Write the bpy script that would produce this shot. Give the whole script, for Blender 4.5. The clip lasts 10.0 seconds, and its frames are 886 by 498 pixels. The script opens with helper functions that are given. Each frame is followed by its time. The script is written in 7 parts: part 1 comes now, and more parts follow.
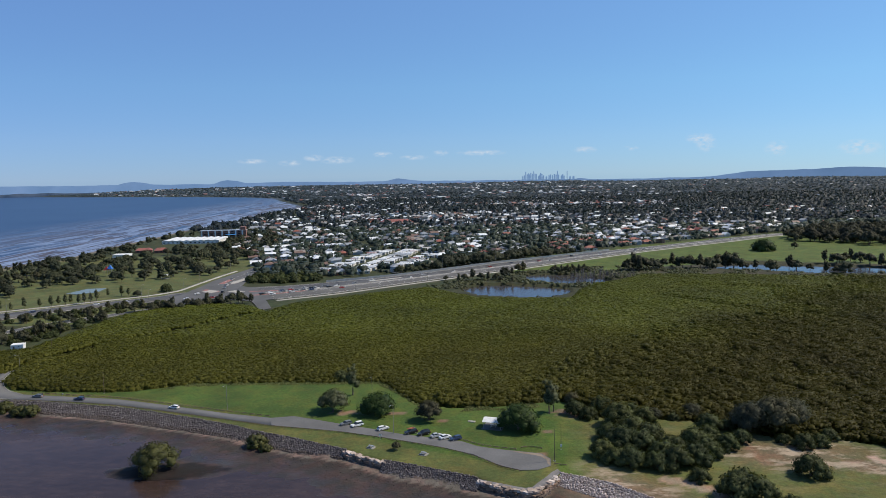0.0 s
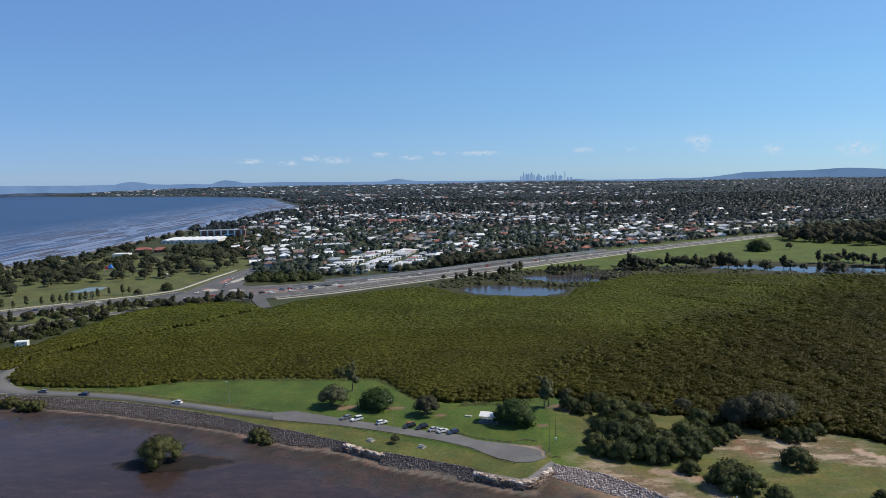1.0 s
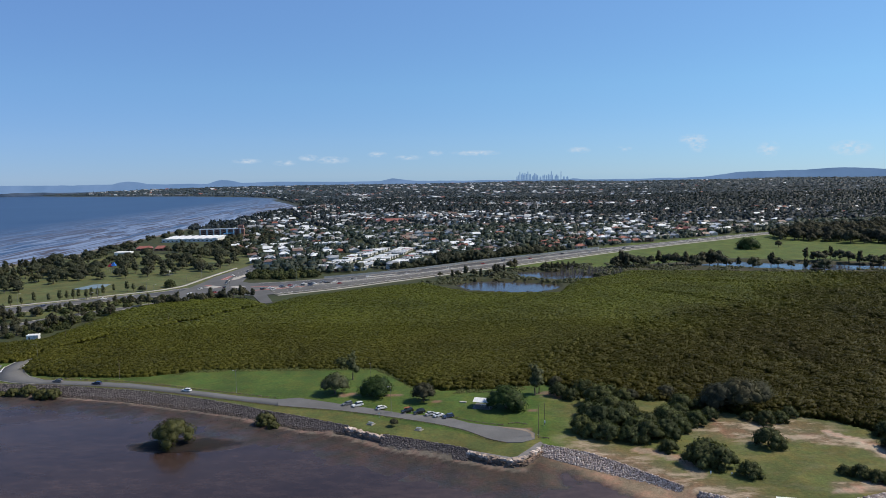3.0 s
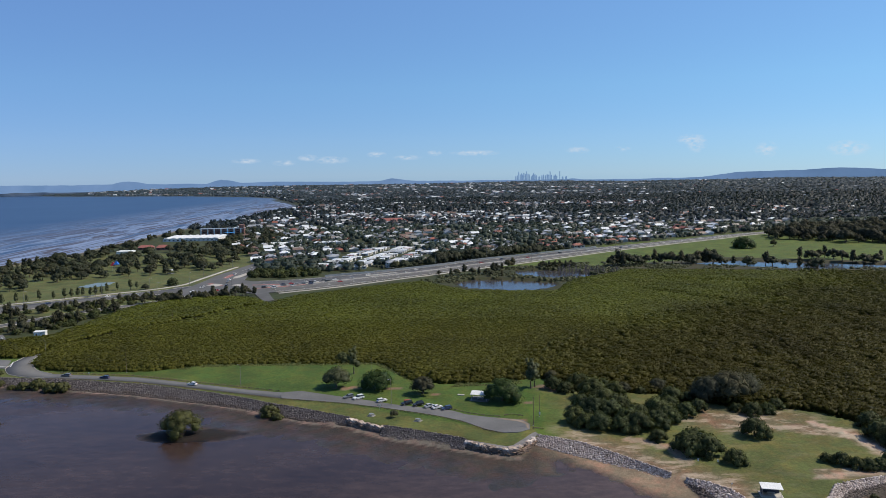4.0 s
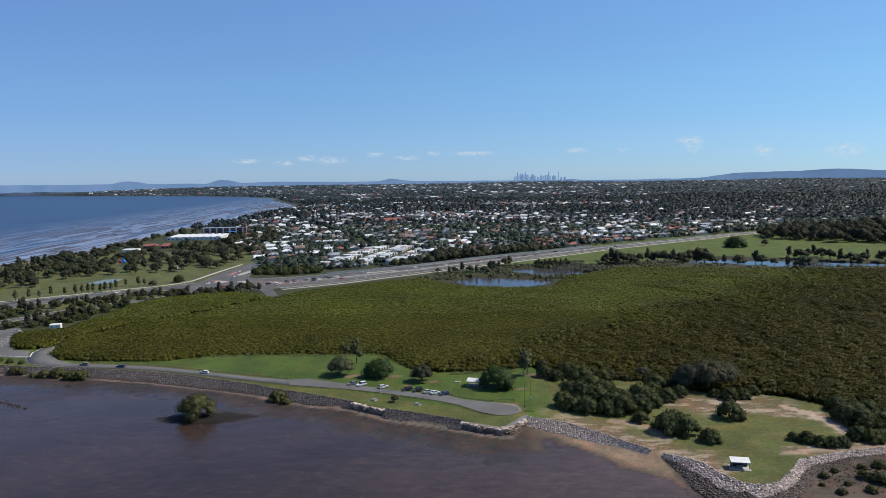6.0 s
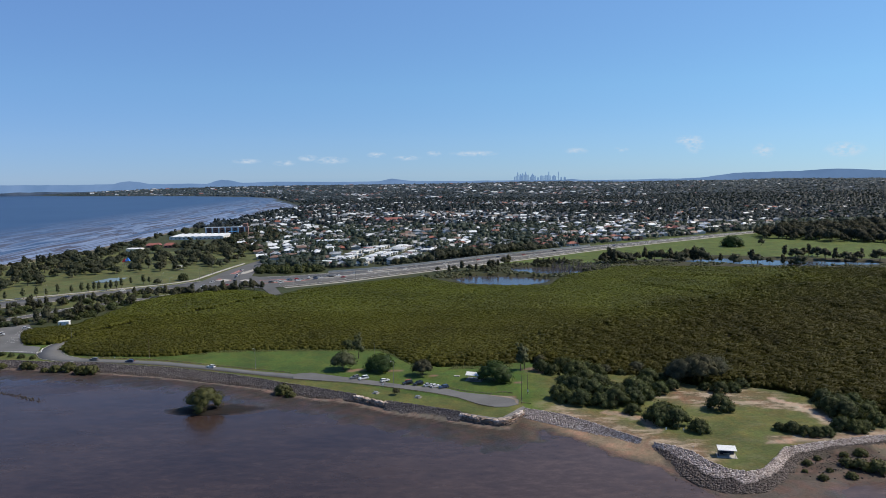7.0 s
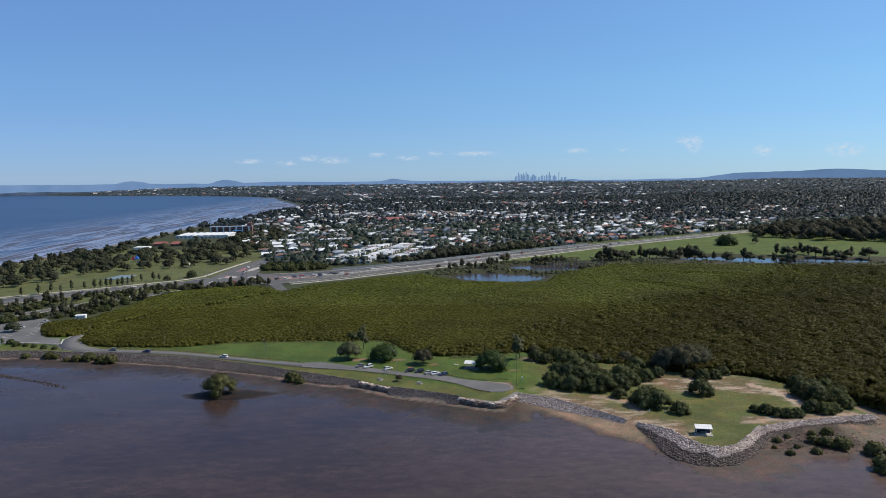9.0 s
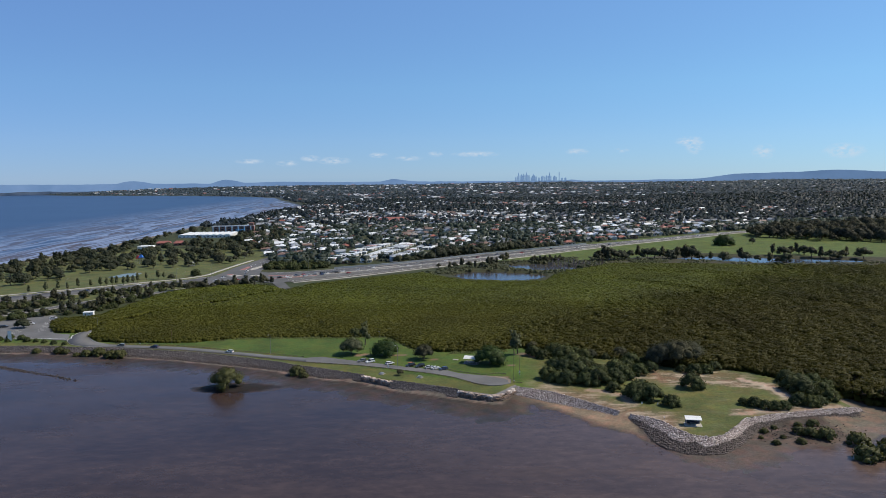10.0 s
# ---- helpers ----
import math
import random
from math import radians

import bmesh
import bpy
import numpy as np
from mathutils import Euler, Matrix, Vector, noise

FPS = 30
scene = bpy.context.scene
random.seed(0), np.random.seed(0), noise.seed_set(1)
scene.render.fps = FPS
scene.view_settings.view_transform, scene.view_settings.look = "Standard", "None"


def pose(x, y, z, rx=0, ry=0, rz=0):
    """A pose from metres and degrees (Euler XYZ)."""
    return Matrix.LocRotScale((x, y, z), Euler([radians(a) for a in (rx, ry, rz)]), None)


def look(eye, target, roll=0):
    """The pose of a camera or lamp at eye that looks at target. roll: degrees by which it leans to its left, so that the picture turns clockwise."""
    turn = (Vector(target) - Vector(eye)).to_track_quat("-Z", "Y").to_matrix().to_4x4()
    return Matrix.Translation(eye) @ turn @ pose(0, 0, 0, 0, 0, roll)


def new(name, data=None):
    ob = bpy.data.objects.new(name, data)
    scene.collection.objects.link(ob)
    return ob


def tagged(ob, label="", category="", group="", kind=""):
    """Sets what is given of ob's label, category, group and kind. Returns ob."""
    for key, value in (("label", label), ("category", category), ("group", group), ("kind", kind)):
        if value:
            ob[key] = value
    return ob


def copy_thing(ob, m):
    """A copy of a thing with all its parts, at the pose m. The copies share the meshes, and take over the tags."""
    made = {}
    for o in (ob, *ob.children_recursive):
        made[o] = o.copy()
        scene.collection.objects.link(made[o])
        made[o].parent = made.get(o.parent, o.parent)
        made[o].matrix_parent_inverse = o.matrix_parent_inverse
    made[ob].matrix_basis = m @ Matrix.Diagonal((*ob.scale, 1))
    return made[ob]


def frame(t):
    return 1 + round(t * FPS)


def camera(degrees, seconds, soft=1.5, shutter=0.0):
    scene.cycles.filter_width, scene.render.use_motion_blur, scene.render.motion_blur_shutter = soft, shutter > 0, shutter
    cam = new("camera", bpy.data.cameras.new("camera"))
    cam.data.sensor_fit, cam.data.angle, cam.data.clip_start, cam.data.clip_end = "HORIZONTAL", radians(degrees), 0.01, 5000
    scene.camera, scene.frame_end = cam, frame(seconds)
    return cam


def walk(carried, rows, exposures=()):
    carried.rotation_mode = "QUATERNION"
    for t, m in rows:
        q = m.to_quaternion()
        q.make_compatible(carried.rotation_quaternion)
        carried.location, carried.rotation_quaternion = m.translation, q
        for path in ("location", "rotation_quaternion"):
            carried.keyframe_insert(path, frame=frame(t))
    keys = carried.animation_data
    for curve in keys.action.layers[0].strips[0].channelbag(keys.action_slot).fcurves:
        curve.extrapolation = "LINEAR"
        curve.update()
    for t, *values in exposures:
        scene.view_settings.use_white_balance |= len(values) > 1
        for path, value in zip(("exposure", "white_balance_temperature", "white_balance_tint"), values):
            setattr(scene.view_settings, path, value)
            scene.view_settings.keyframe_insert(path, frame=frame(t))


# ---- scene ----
cam = camera(64.22, 10.0, soft=0.75)
PATH = [
    (0, (-31.813, -220.878, 95.413), (-31.798, -218.889, 95.204), -0.9),
    (0.5, (-31.832, -224.069, 95.399), (-31.814, -222.08, 95.191), -0.9),
    (1, (-31.855, -227.429, 95.386), (-31.834, -225.44, 95.178), -0.8),
    (1.5, (-31.86, -231.026, 95.353), (-31.836, -229.037, 95.145), -0.8),
    (2, (-31.879, -234.865, 95.303), (-31.852, -232.876, 95.095), -0.8),
    (2.5, (-31.824, -239.01, 95.265), (-31.795, -237.021, 95.056), -0.8),
    (4, (-31.633, -252.553, 95.104), (-31.6, -250.564, 94.895), -0.8),
    (4.5, (-31.639, -257.239, 95.088), (-31.606, -255.25, 94.879), -0.7),
    (5, (-31.647, -262.015, 95.083), (-31.613, -260.027, 94.874), -0.7),
    (5.5, (-31.611, -266.903, 95.093), (-31.575, -264.914, 94.885), -0.7),
    (7, (-31.474, -281.794, 95.227), (-31.439, -279.805, 95.019), -0.7),
    (7.5, (-31.431, -286.802, 95.285), (-31.397, -284.813, 95.077), -0.7),
    (8, (-31.386, -291.885, 95.332), (-31.353, -289.896, 95.125), -0.7),
    (8.5, (-31.338, -297.039, 95.365), (-31.306, -295.05, 95.158), -0.7),
    (9, (-31.294, -302.191, 95.395), (-31.262, -300.202, 95.187), -0.7),
    (9.5, (-31.315, -307.28, 95.421), (-31.284, -305.291, 95.214), -0.7),
    (10, (-31.348, -312.296, 95.44), (-31.317, -310.307, 95.233), -0.6),
]
walk(cam, [(t, look(eye, target, roll)) for t, eye, target, roll in PATH])

# ---------------------------------------------------------------- light
SUN_DIR = Vector((0.64, 0.13, 0.75)).normalized()
world = bpy.data.worlds.new("sky")
scene.world = world
world.use_nodes = True
wn = world.node_tree.nodes
sky = wn.new("ShaderNodeTexSky")
sky.sky_type = "NISHITA"
sky.sun_disc = False
sky.sun_elevation = math.asin(SUN_DIR.z)
sky.sun_rotation = math.atan2(SUN_DIR.x, SUN_DIR.y)
sky.altitude = 0
sky.air_density = 0.7
sky.dust_density = 0.0
sky.ozone_density = 7.0
wn["Background"].inputs["Strength"].default_value = 0.105
tint = wn.new("ShaderNodeMix")
tint.data_type, tint.blend_type = "RGBA", "MULTIPLY"
tint.inputs["Factor"].default_value = 1.0
tint.inputs["B"].default_value = (0.90, 0.98, 1.04, 1)
world.node_tree.links.new(sky.outputs[0], tint.inputs["A"])
haze = wn.new("ShaderNodeMix")
haze.data_type = "RGBA"
haze.inputs["Factor"].default_value = 0.34
haze.inputs["B"].default_value = (1.60, 3.55, 6.5, 1)
world.node_tree.links.new(tint.outputs["Result"], haze.inputs["A"])
# paler violet towards the horizon, clearer and brighter higher up and towards the sun
way = wn.new("ShaderNodeTexCoord")
split = wn.new("ShaderNodeSeparateXYZ")
rise = wn.new("ShaderNodeValToRGB")
aside = wn.new("ShaderNodeMapRange")
world.node_tree.links.new(way.outputs["Generated"], split.inputs[0])
world.node_tree.links.new(split.outputs["Z"], rise.inputs[0])
world.node_tree.links.new(split.outputs["X"], aside.inputs["Value"])
rise.color_ramp.elements[0].position, rise.color_ramp.elements[0].color = 0.0, (0.84, 0.92, 0.95, 1)
rise.color_ramp.elements[1].position, rise.color_ramp.elements[1].color = 0.24, (1.27, 1.27, 1.20, 1)
for spot, colour in ((0.05, (1.05, 1.07, 1.02, 1)), (0.12, (1.18, 1.23, 1.10, 1)), (0.6, (1.0, 1.0, 1.0, 1))):
    rise.color_ramp.elements.new(spot).color = colour
aside.inputs["From Min"].default_value, aside.inputs["From Max"].default_value = -0.6, 0.6
sideways = wn.new("ShaderNodeValToRGB")
sideways.color_ramp.elements[0].color = (0.92, 0.86, 0.98, 1)
sideways.color_ramp.elements[1].color = (1.10, 1.07, 1.06, 1)
world.node_tree.links.new(aside.outputs[0], sideways.inputs[0])
clear_sky = wn.new("ShaderNodeMix")
clear_sky.data_type, clear_sky.blend_type = "RGBA", "MULTIPLY"
clear_sky.inputs["Factor"].default_value = 1.0
world.node_tree.links.new(haze.outputs["Result"], clear_sky.inputs["A"])
world.node_tree.links.new(rise.outputs[0], clear_sky.inputs["B"])
sunward = wn.new("ShaderNodeVectorMath")
sunward.operation = "MULTIPLY"
world.node_tree.links.new(clear_sky.outputs["Result"], sunward.inputs[0])
world.node_tree.links.new(sideways.outputs[0], sunward.inputs[1])
world.node_tree.links.new(sunward.outputs[0], wn["Background"].inputs["Color"])
sun = new("sun", bpy.data.lights.new("sun", "SUN"))
sun.data.energy = 4.9
sun.data.angle = radians(0.53)
sun.data.color = (1.0, 0.905, 0.76)
sun.matrix_world = look((0, 0, 300), (-SUN_DIR.x * 300, -SUN_DIR.y * 300, 300 - SUN_DIR.z * 300))

# ---------------------------------------------------------------- materials


def material(name, rough=0.8, metal=0.0, spec=0.5):
    m = bpy.data.materials.new(name)
    m.use_nodes = True
    b = m.node_tree.nodes["Principled BSDF"]
    b.inputs["Roughness"].default_value = rough
    b.inputs["Metallic"].default_value = metal
    b.inputs["Specular IOR Level"].default_value = spec
    return m, m.node_tree, b


def node(nt, kind, **values):
    n = nt.nodes.new(kind)
    for k, v in values.items():
        n.inputs[k.replace("_", " ")].default_value = v
    return n


def position(nt, scale=(1, 1, 1), turn=0.0):
    g = nt.nodes.new("ShaderNodeNewGeometry")
    mp = nt.nodes.new("ShaderNodeMapping")
    mp.inputs["Scale"].default_value = scale
    mp.inputs["Rotation"].default_value = (0, 0, radians(turn))
    nt.links.new(g.outputs["Position"], mp.inputs["Vector"])
    return mp.outputs[0]


def noise_of(nt, vec, scale, detail=4.0, rough=0.55):
    n = node(nt, "ShaderNodeTexNoise", Scale=scale, Detail=detail, Roughness=rough)
    nt.links.new(vec, n.inputs["Vector"])
    return n.outputs["Fac"]


def ramp_of(nt, fac, stops):
    r = nt.nodes.new("ShaderNodeValToRGB")
    while len(r.color_ramp.elements) < len(stops):
        r.color_ramp.elements.new(0.5)
    for e, (p, c) in zip(r.color_ramp.elements, stops):
        e.position = p
        e.color = (*c, 1) if len(c) == 3 else c
    nt.links.new(fac, r.inputs[0])
    return r.outputs[0]


def mix_of(nt, a, b, fac, mode="MIX"):
    m = nt.nodes.new("ShaderNodeMix")
    m.data_type = "RGBA"
    m.blend_type = mode
    for sock, v in ((m.inputs["A"], a), (m.inputs["B"], b)):
        if isinstance(v, (tuple, list)):
            sock.default_value = (*v, 1) if len(v) == 3 else v
        else:
            nt.links.new(v, sock)
    if isinstance(fac, (int, float)):
        m.inputs["Factor"].default_value = fac
    else:
        nt.links.new(fac, m.inputs["Factor"])
    return m.outputs["Result"]


def bump_of(nt, b, height, strength=0.3, distance=0.1):
    n = nt.nodes.new("ShaderNodeBump")
    n.inputs["Strength"].default_value = strength
    n.inputs["Distance"].default_value = distance
    nt.links.new(height, n.inputs["Height"])
    nt.links.new(n.outputs[0], b.inputs["Normal"])


def grey(v):
    return (v, v, v)


def plain(name, colour, rough=0.7, metal=0.0, vary=0.25, scale=1.5, spec=0.5):
    """A paint, wood, metal or concrete with stains and grain at two scales."""
    m, nt, b = material(name, rough, metal, spec)
    p = position(nt)
    lo = tuple(c * (1 - vary) for c in colour)
    hi = tuple(min(1, c * (1 + vary)) for c in colour)
    big = ramp_of(nt, noise_of(nt, p, scale * 0.2), [(0.3, lo), (0.7, hi)])
    fine = ramp_of(nt, noise_of(nt, p, scale * 4), [(0.3, grey(0.75)), (0.7, grey(1.1))])
    nt.links.new(mix_of(nt, big, fine, 1.0, "MULTIPLY"), b.inputs["Base Color"])
    return m


def leaf(name, dark, mid, light, big=0.02, patch=None, patch_scale=0.008, spec=0.25, east=None, north=None, each=False):
    """Foliage: every tuft varies, with slow drifts of colour over the stand."""
    m, nt, b = material(name, 0.6, 0, spec)
    g = nt.nodes.new("ShaderNodeNewGeometry")
    dark, mid, light = (tuple(0.76 * v for v in c) for c in (dark, mid, light))
    own = ramp_of(nt, g.outputs["Random Per Island"], [(0.0, dark), (0.5, mid), (1.0, light)])
    p = position(nt)
    drift = ramp_of(nt, noise_of(nt, p, big, 3.0), [(0.32, grey(0.78)), (0.68, grey(1.2))])
    col = mix_of(nt, own, drift, 1.0, "MULTIPLY")
    grain = ramp_of(nt, noise_of(nt, p, 2.4, 3.0, 0.7), [(0.32, grey(0.64)), (0.68, grey(1.36))])
    col = mix_of(nt, col, grain, 1.0, "MULTIPLY")
    if patch:
        f = ramp_of(nt, noise_of(nt, p, patch_scale, 2.0), [(0.5, grey(0)), (0.62, grey(1))])
        col = mix_of(nt, col, patch, f, "MULTIPLY")
    if each:
        info = nt.nodes.new("ShaderNodeObjectInfo")
        col = mix_of(nt, col, ramp_of(nt, info.outputs["Random"], [(0.0, (0.74, 0.80, 0.80)), (0.35, (0.95, 0.94, 0.88)), (0.7, (1.0, 1.05, 0.95)), (1.0, (1.32, 1.22, 1.0))]), 1.0, "MULTIPLY")
    if north:
        # fresher growth away from the lawn
        g3 = nt.nodes.new("ShaderNodeNewGeometry")
        sep = nt.nodes.new("ShaderNodeSeparateXYZ")
        nt.links.new(g3.outputs["Position"], sep.inputs[0])
        sway = nt.nodes.new("ShaderNodeMath")
        sway.operation = "MULTIPLY_ADD"
        sway.inputs[1].default_value = 150
        nt.links.new(noise_of(nt, position(nt), 0.016, 4.0), sway.inputs[0])
        nt.links.new(sep.outputs["Y"], sway.inputs[2])
        fresh = nt.nodes.new("ShaderNodeMapRange")
        fresh.inputs["From Min"].default_value = 200
        fresh.inputs["From Max"].default_value = 330
        nt.links.new(sway.outputs[0], fresh.inputs["Value"])
        col = mix_of(nt, col, mix_of(nt, col, north, 1.0, "MULTIPLY"), fresh.outputs[0])
    if east:
        # another, browner mangrove takes over eastward, darkened too for its crowns' shade
        g2 = nt.nodes.new("ShaderNodeNewGeometry")
        dot = nt.nodes.new("ShaderNodeVectorMath")
        dot.operation = "DOT_PRODUCT"
        dot.inputs[1].default_value = (1, -1.0, 0)
        nt.links.new(g2.outputs["Position"], dot.inputs[0])
        wave = nt.nodes.new("ShaderNodeMath")
        wave.operation = "MULTIPLY_ADD"
        wave.inputs[1].default_value = 170
        nt.links.new(noise_of(nt, p, 0.022, 4.0), wave.inputs[0])
        nt.links.new(dot.outputs["Value"], wave.inputs[2])
        far_east = nt.nodes.new("ShaderNodeMapRange")
        far_east.inputs["From Min"].default_value = -30
        far_east.inputs["From Max"].default_value = 90
        nt.links.new(wave.outputs[0], far_east.inputs["Value"])
        col = mix_of(nt, col, mix_of(nt, col, east, 1.0, "MULTIPLY"), far_east.outputs[0])
    nt.links.new(col, b.inputs["Base Color"])
    through_leaf = nt.nodes.new("ShaderNodeBsdfTranslucent")
    nt.links.new(mix_of(nt, col, (1.25, 1.3, 0.7), 1.0, "MULTIPLY"), through_leaf.inputs["Color"])
    both = nt.nodes.new("ShaderNodeMixShader")
    both.inputs[0].default_value = 0.22
    nt.links.new(b.outputs[0], both.inputs[1])
    nt.links.new(through_leaf.outputs[0], both.inputs[2])
    nt.links.new(both.outputs[0], nt.nodes["Material Output"].inputs["Surface"])
    return m


def island(name, stops, rough=0.7, vary=0.15):
    """Many small pieces in one mesh, each with its own colour out of a few."""
    m, nt, b = material(name, rough)
    g = nt.nodes.new("ShaderNodeNewGeometry")
    r = ramp_of(nt, g.outputs["Random Per Island"], stops)
    for n in nt.nodes:
        if n.type == "VALTORGB":
            n.color_ramp.interpolation = "CONSTANT"
    fine = ramp_of(nt, noise_of(nt, position(nt), 0.8), [(0.3, grey(1 - vary)), (0.7, grey(1 + vary))])
    nt.links.new(mix_of(nt, r, fine, 1.0, "MULTIPLY"), b.inputs["Base Color"])
    return m


def by_object(name, stops, rough=0.7):
    m, nt, b = material(name, rough)
    o = nt.nodes.new("ShaderNodeObjectInfo")
    r = ramp_of(nt, o.outputs["Random"], stops)
    for n in nt.nodes:
        if n.type == "VALTORGB":
            n.color_ramp.interpolation = "CONSTANT"
    fine = ramp_of(nt, noise_of(nt, position(nt), 0.9), [(0.3, grey(0.85)), (0.7, grey(1.1))])
    nt.links.new(mix_of(nt, r, fine, 1.0, "MULTIPLY"), b.inputs["Base Color"])
    return m


def ground_material():
    """Turf, dirt, sand and mud: the cover's own colour, broken by wear and grain."""
    m, nt, b = material("ground_cover", 0.9, 0, 0.25)
    a = nt.nodes.new("ShaderNodeVertexColor")
    a.layer_name = "cover"
    p = position(nt)
    big = ramp_of(nt, noise_of(nt, p, 0.06, 5.0), [(0.3, grey(0.55)), (0.7, grey(0.96))])
    fine = ramp_of(nt, noise_of(nt, p, 0.75, 6.0, 0.8), [(0.32, grey(0.66)), (0.68, grey(1.3))])
    col = mix_of(nt, mix_of(nt, a.outputs[0], big, 1.0, "MULTIPLY"), fine, 1.0, "MULTIPLY")
    straw = ramp_of(nt, noise_of(nt, p, 0.17, 5.0, 0.6), [(0.42, (0.86, 0.97, 0.9)), (0.62, (1.35, 1.08, 1.0))])
    col = mix_of(nt, col, straw, 0.8, "MULTIPLY")
    wet = nt.nodes.new("ShaderNodeVertexColor")
    wet.layer_name = "wet"
    # straw and bare patches on dry turf
    sep = nt.nodes.new("ShaderNodeSeparateColor")
    nt.links.new(wet.outputs[0], sep.inputs[0])
    bare_noise = ramp_of(nt, noise_of(nt, position(nt, (1, 2.2, 1), 18), 0.11, 6.0, 0.65), [(0.5, grey(0)), (0.62, grey(1))])
    bare = nt.nodes.new("ShaderNodeMath")
    bare.operation = "MULTIPLY"
    nt.links.new(bare_noise, bare.inputs[0])
    nt.links.new(sep.outputs["Green"], bare.inputs[1])
    col = mix_of(nt, col, (0.33, 0.262, 0.190), bare.outputs[0])
    nt.links.new(col, b.inputs["Base Color"])
    r = ramp_of(nt, sep.outputs["Red"], [(0.0, grey(0.92)), (1.0, grey(0.32))])
    nt.links.new(r, b.inputs["Roughness"])
    bump_of(nt, b, noise_of(nt, p, 0.9, 5.0, 0.65), 0.5, 0.35)
    return m


def water_material():
    """Shallow tidal water over mud and sand bars; the bars run along the beach."""
    m, nt, b = material("tidal_water", 0.12, 0, 0.38)
    b.inputs["IOR"].default_value = 1.33
    near = position(nt, (0.35, 1, 1), 22)
    mud = ramp_of(nt, noise_of(nt, near, 0.035, 5.0, 0.6), [(0.35, (0.031, 0.020, 0.018)), (0.65, (0.052, 0.034, 0.028))])
    blue = ramp_of(nt, noise_of(nt, position(nt), 0.004, 3.0), [(0.35, (0.014, 0.036, 0.090)), (0.65, (0.022, 0.048, 0.108))])
    # sand bars along the open beach
    w = nt.nodes.new("ShaderNodeTexNoise")
    w.inputs["Scale"].default_value = 0.030
    w.inputs["Detail"].default_value = 4.0
    w.inputs["Roughness"].default_value = 0.5
    w.inputs["Distortion"].default_value = 1.3
    nt.links.new(position(nt, (1.0, 0.11, 1), -4), w.inputs["Vector"])
    bars = ramp_of(nt, w.outputs["Fac"], [(0.40, grey(0)), (0.43, grey(0.25)), (0.46, grey(0)), (0.50, grey(0.0)), (0.53, grey(1.0)), (0.58, grey(1.0)), (0.61, grey(0.2)), (0.66, grey(0))])
    shoal = ramp_of(nt, w.outputs["Fac"], [(0.36, grey(0)), (0.47, grey(1)), (0.52, grey(0.1)), (0.60, grey(0.7)), (0.68, grey(0))])
    g = nt.nodes.new("ShaderNodeNewGeometry")
    sep = nt.nodes.new("ShaderNodeSeparateXYZ")
    nt.links.new(g.outputs["Position"], sep.inputs[0])
    close = nt.nodes.new("ShaderNodeMapRange")
    close.inputs["From Min"].default_value = -900
    close.inputs["From Max"].default_value = -500
    nt.links.new(sep.outputs["X"], close.inputs["Value"])
    amount = nt.nodes.new("ShaderNodeMath")
    amount.operation = "MULTIPLY"
    nt.links.new(bars, amount.inputs[0])
    nt.links.new(close.outputs[0], amount.inputs[1])
    shallow = nt.nodes.new("ShaderNodeMath")
    shallow.operation = "MULTIPLY"
    nt.links.new(shoal, shallow.inputs[0])
    nt.links.new(close.outputs[0], shallow.inputs[1])
    open_sea = mix_of(nt, mix_of(nt, blue, (0.28, 0.33, 0.45), shallow.outputs[0]), (0.070, 0.050, 0.042), amount.outputs[0])
    split = nt.nodes.new("ShaderNodeMapRange")
    split.inputs["From Min"].default_value = 180
    split.inputs["From Max"].default_value = 320
    nt.links.new(sep.outputs["Y"], split.inputs["Value"])
    bank = nt.nodes.new("ShaderNodeMapRange")
    bank.inputs["From Min"].default_value = -70
    bank.inputs["From Max"].default_value = 70
    nt.links.new(sep.outputs["X"], bank.inputs["Value"])
    shelf = ramp_of(nt, noise_of(nt, near, 0.05, 5.0, 0.6), [(0.35, (0.060, 0.041, 0.035)), (0.65, (0.098, 0.066, 0.053))])
    mud = mix_of(nt, mud, shelf, bank.outputs[0])
    weed = ramp_of(nt, noise_of(nt, position(nt, (0.5, 1, 1), 12), 0.30, 7.0, 0.75), [(0.36, grey(0.72)), (0.5, grey(1.0)), (0.66, grey(1.5))])
    mud = mix_of(nt, mud, weed, 0.75, "MULTIPLY")
    col = mix_of(nt, mud, open_sea, split.outputs[0])
    nt.links.new(col, b.inputs["Base Color"])
    rough = ramp_of(nt, noise_of(nt, near, 0.03, 7.0, 0.68), [(0.35, grey(0.10)), (0.65, grey(0.34))])
    swell = mix_of(nt, grey(0.34), grey(0.5), amount.outputs[0])
    nt.links.new(mix_of(nt, rough, swell, split.outputs[0]), b.inputs["Roughness"])
    bump_of(nt, b, noise_of(nt, position(nt, (1, 0.6, 1), 30), 0.8, 3.0), 0.12, 0.25)
    return m


def asphalt_material(name, c):
    m, nt, b = material(name, 0.85, 0, 0.3)
    p = position(nt)
    big = ramp_of(nt, noise_of(nt, p, 0.07, 5.0), [(0.3, grey(c * 0.82)), (0.7, grey(c * 1.2))])
    fine = ramp_of(nt, noise_of(nt, p, 2.5, 3.0), [(0.3, (0.85, 0.85, 0.87)), (0.7, (1.1, 1.09, 1.07))])
    nt.links.new(mix_of(nt, big, fine, 1.0, "MULTIPLY"), b.inputs["Base Color"])
    return m


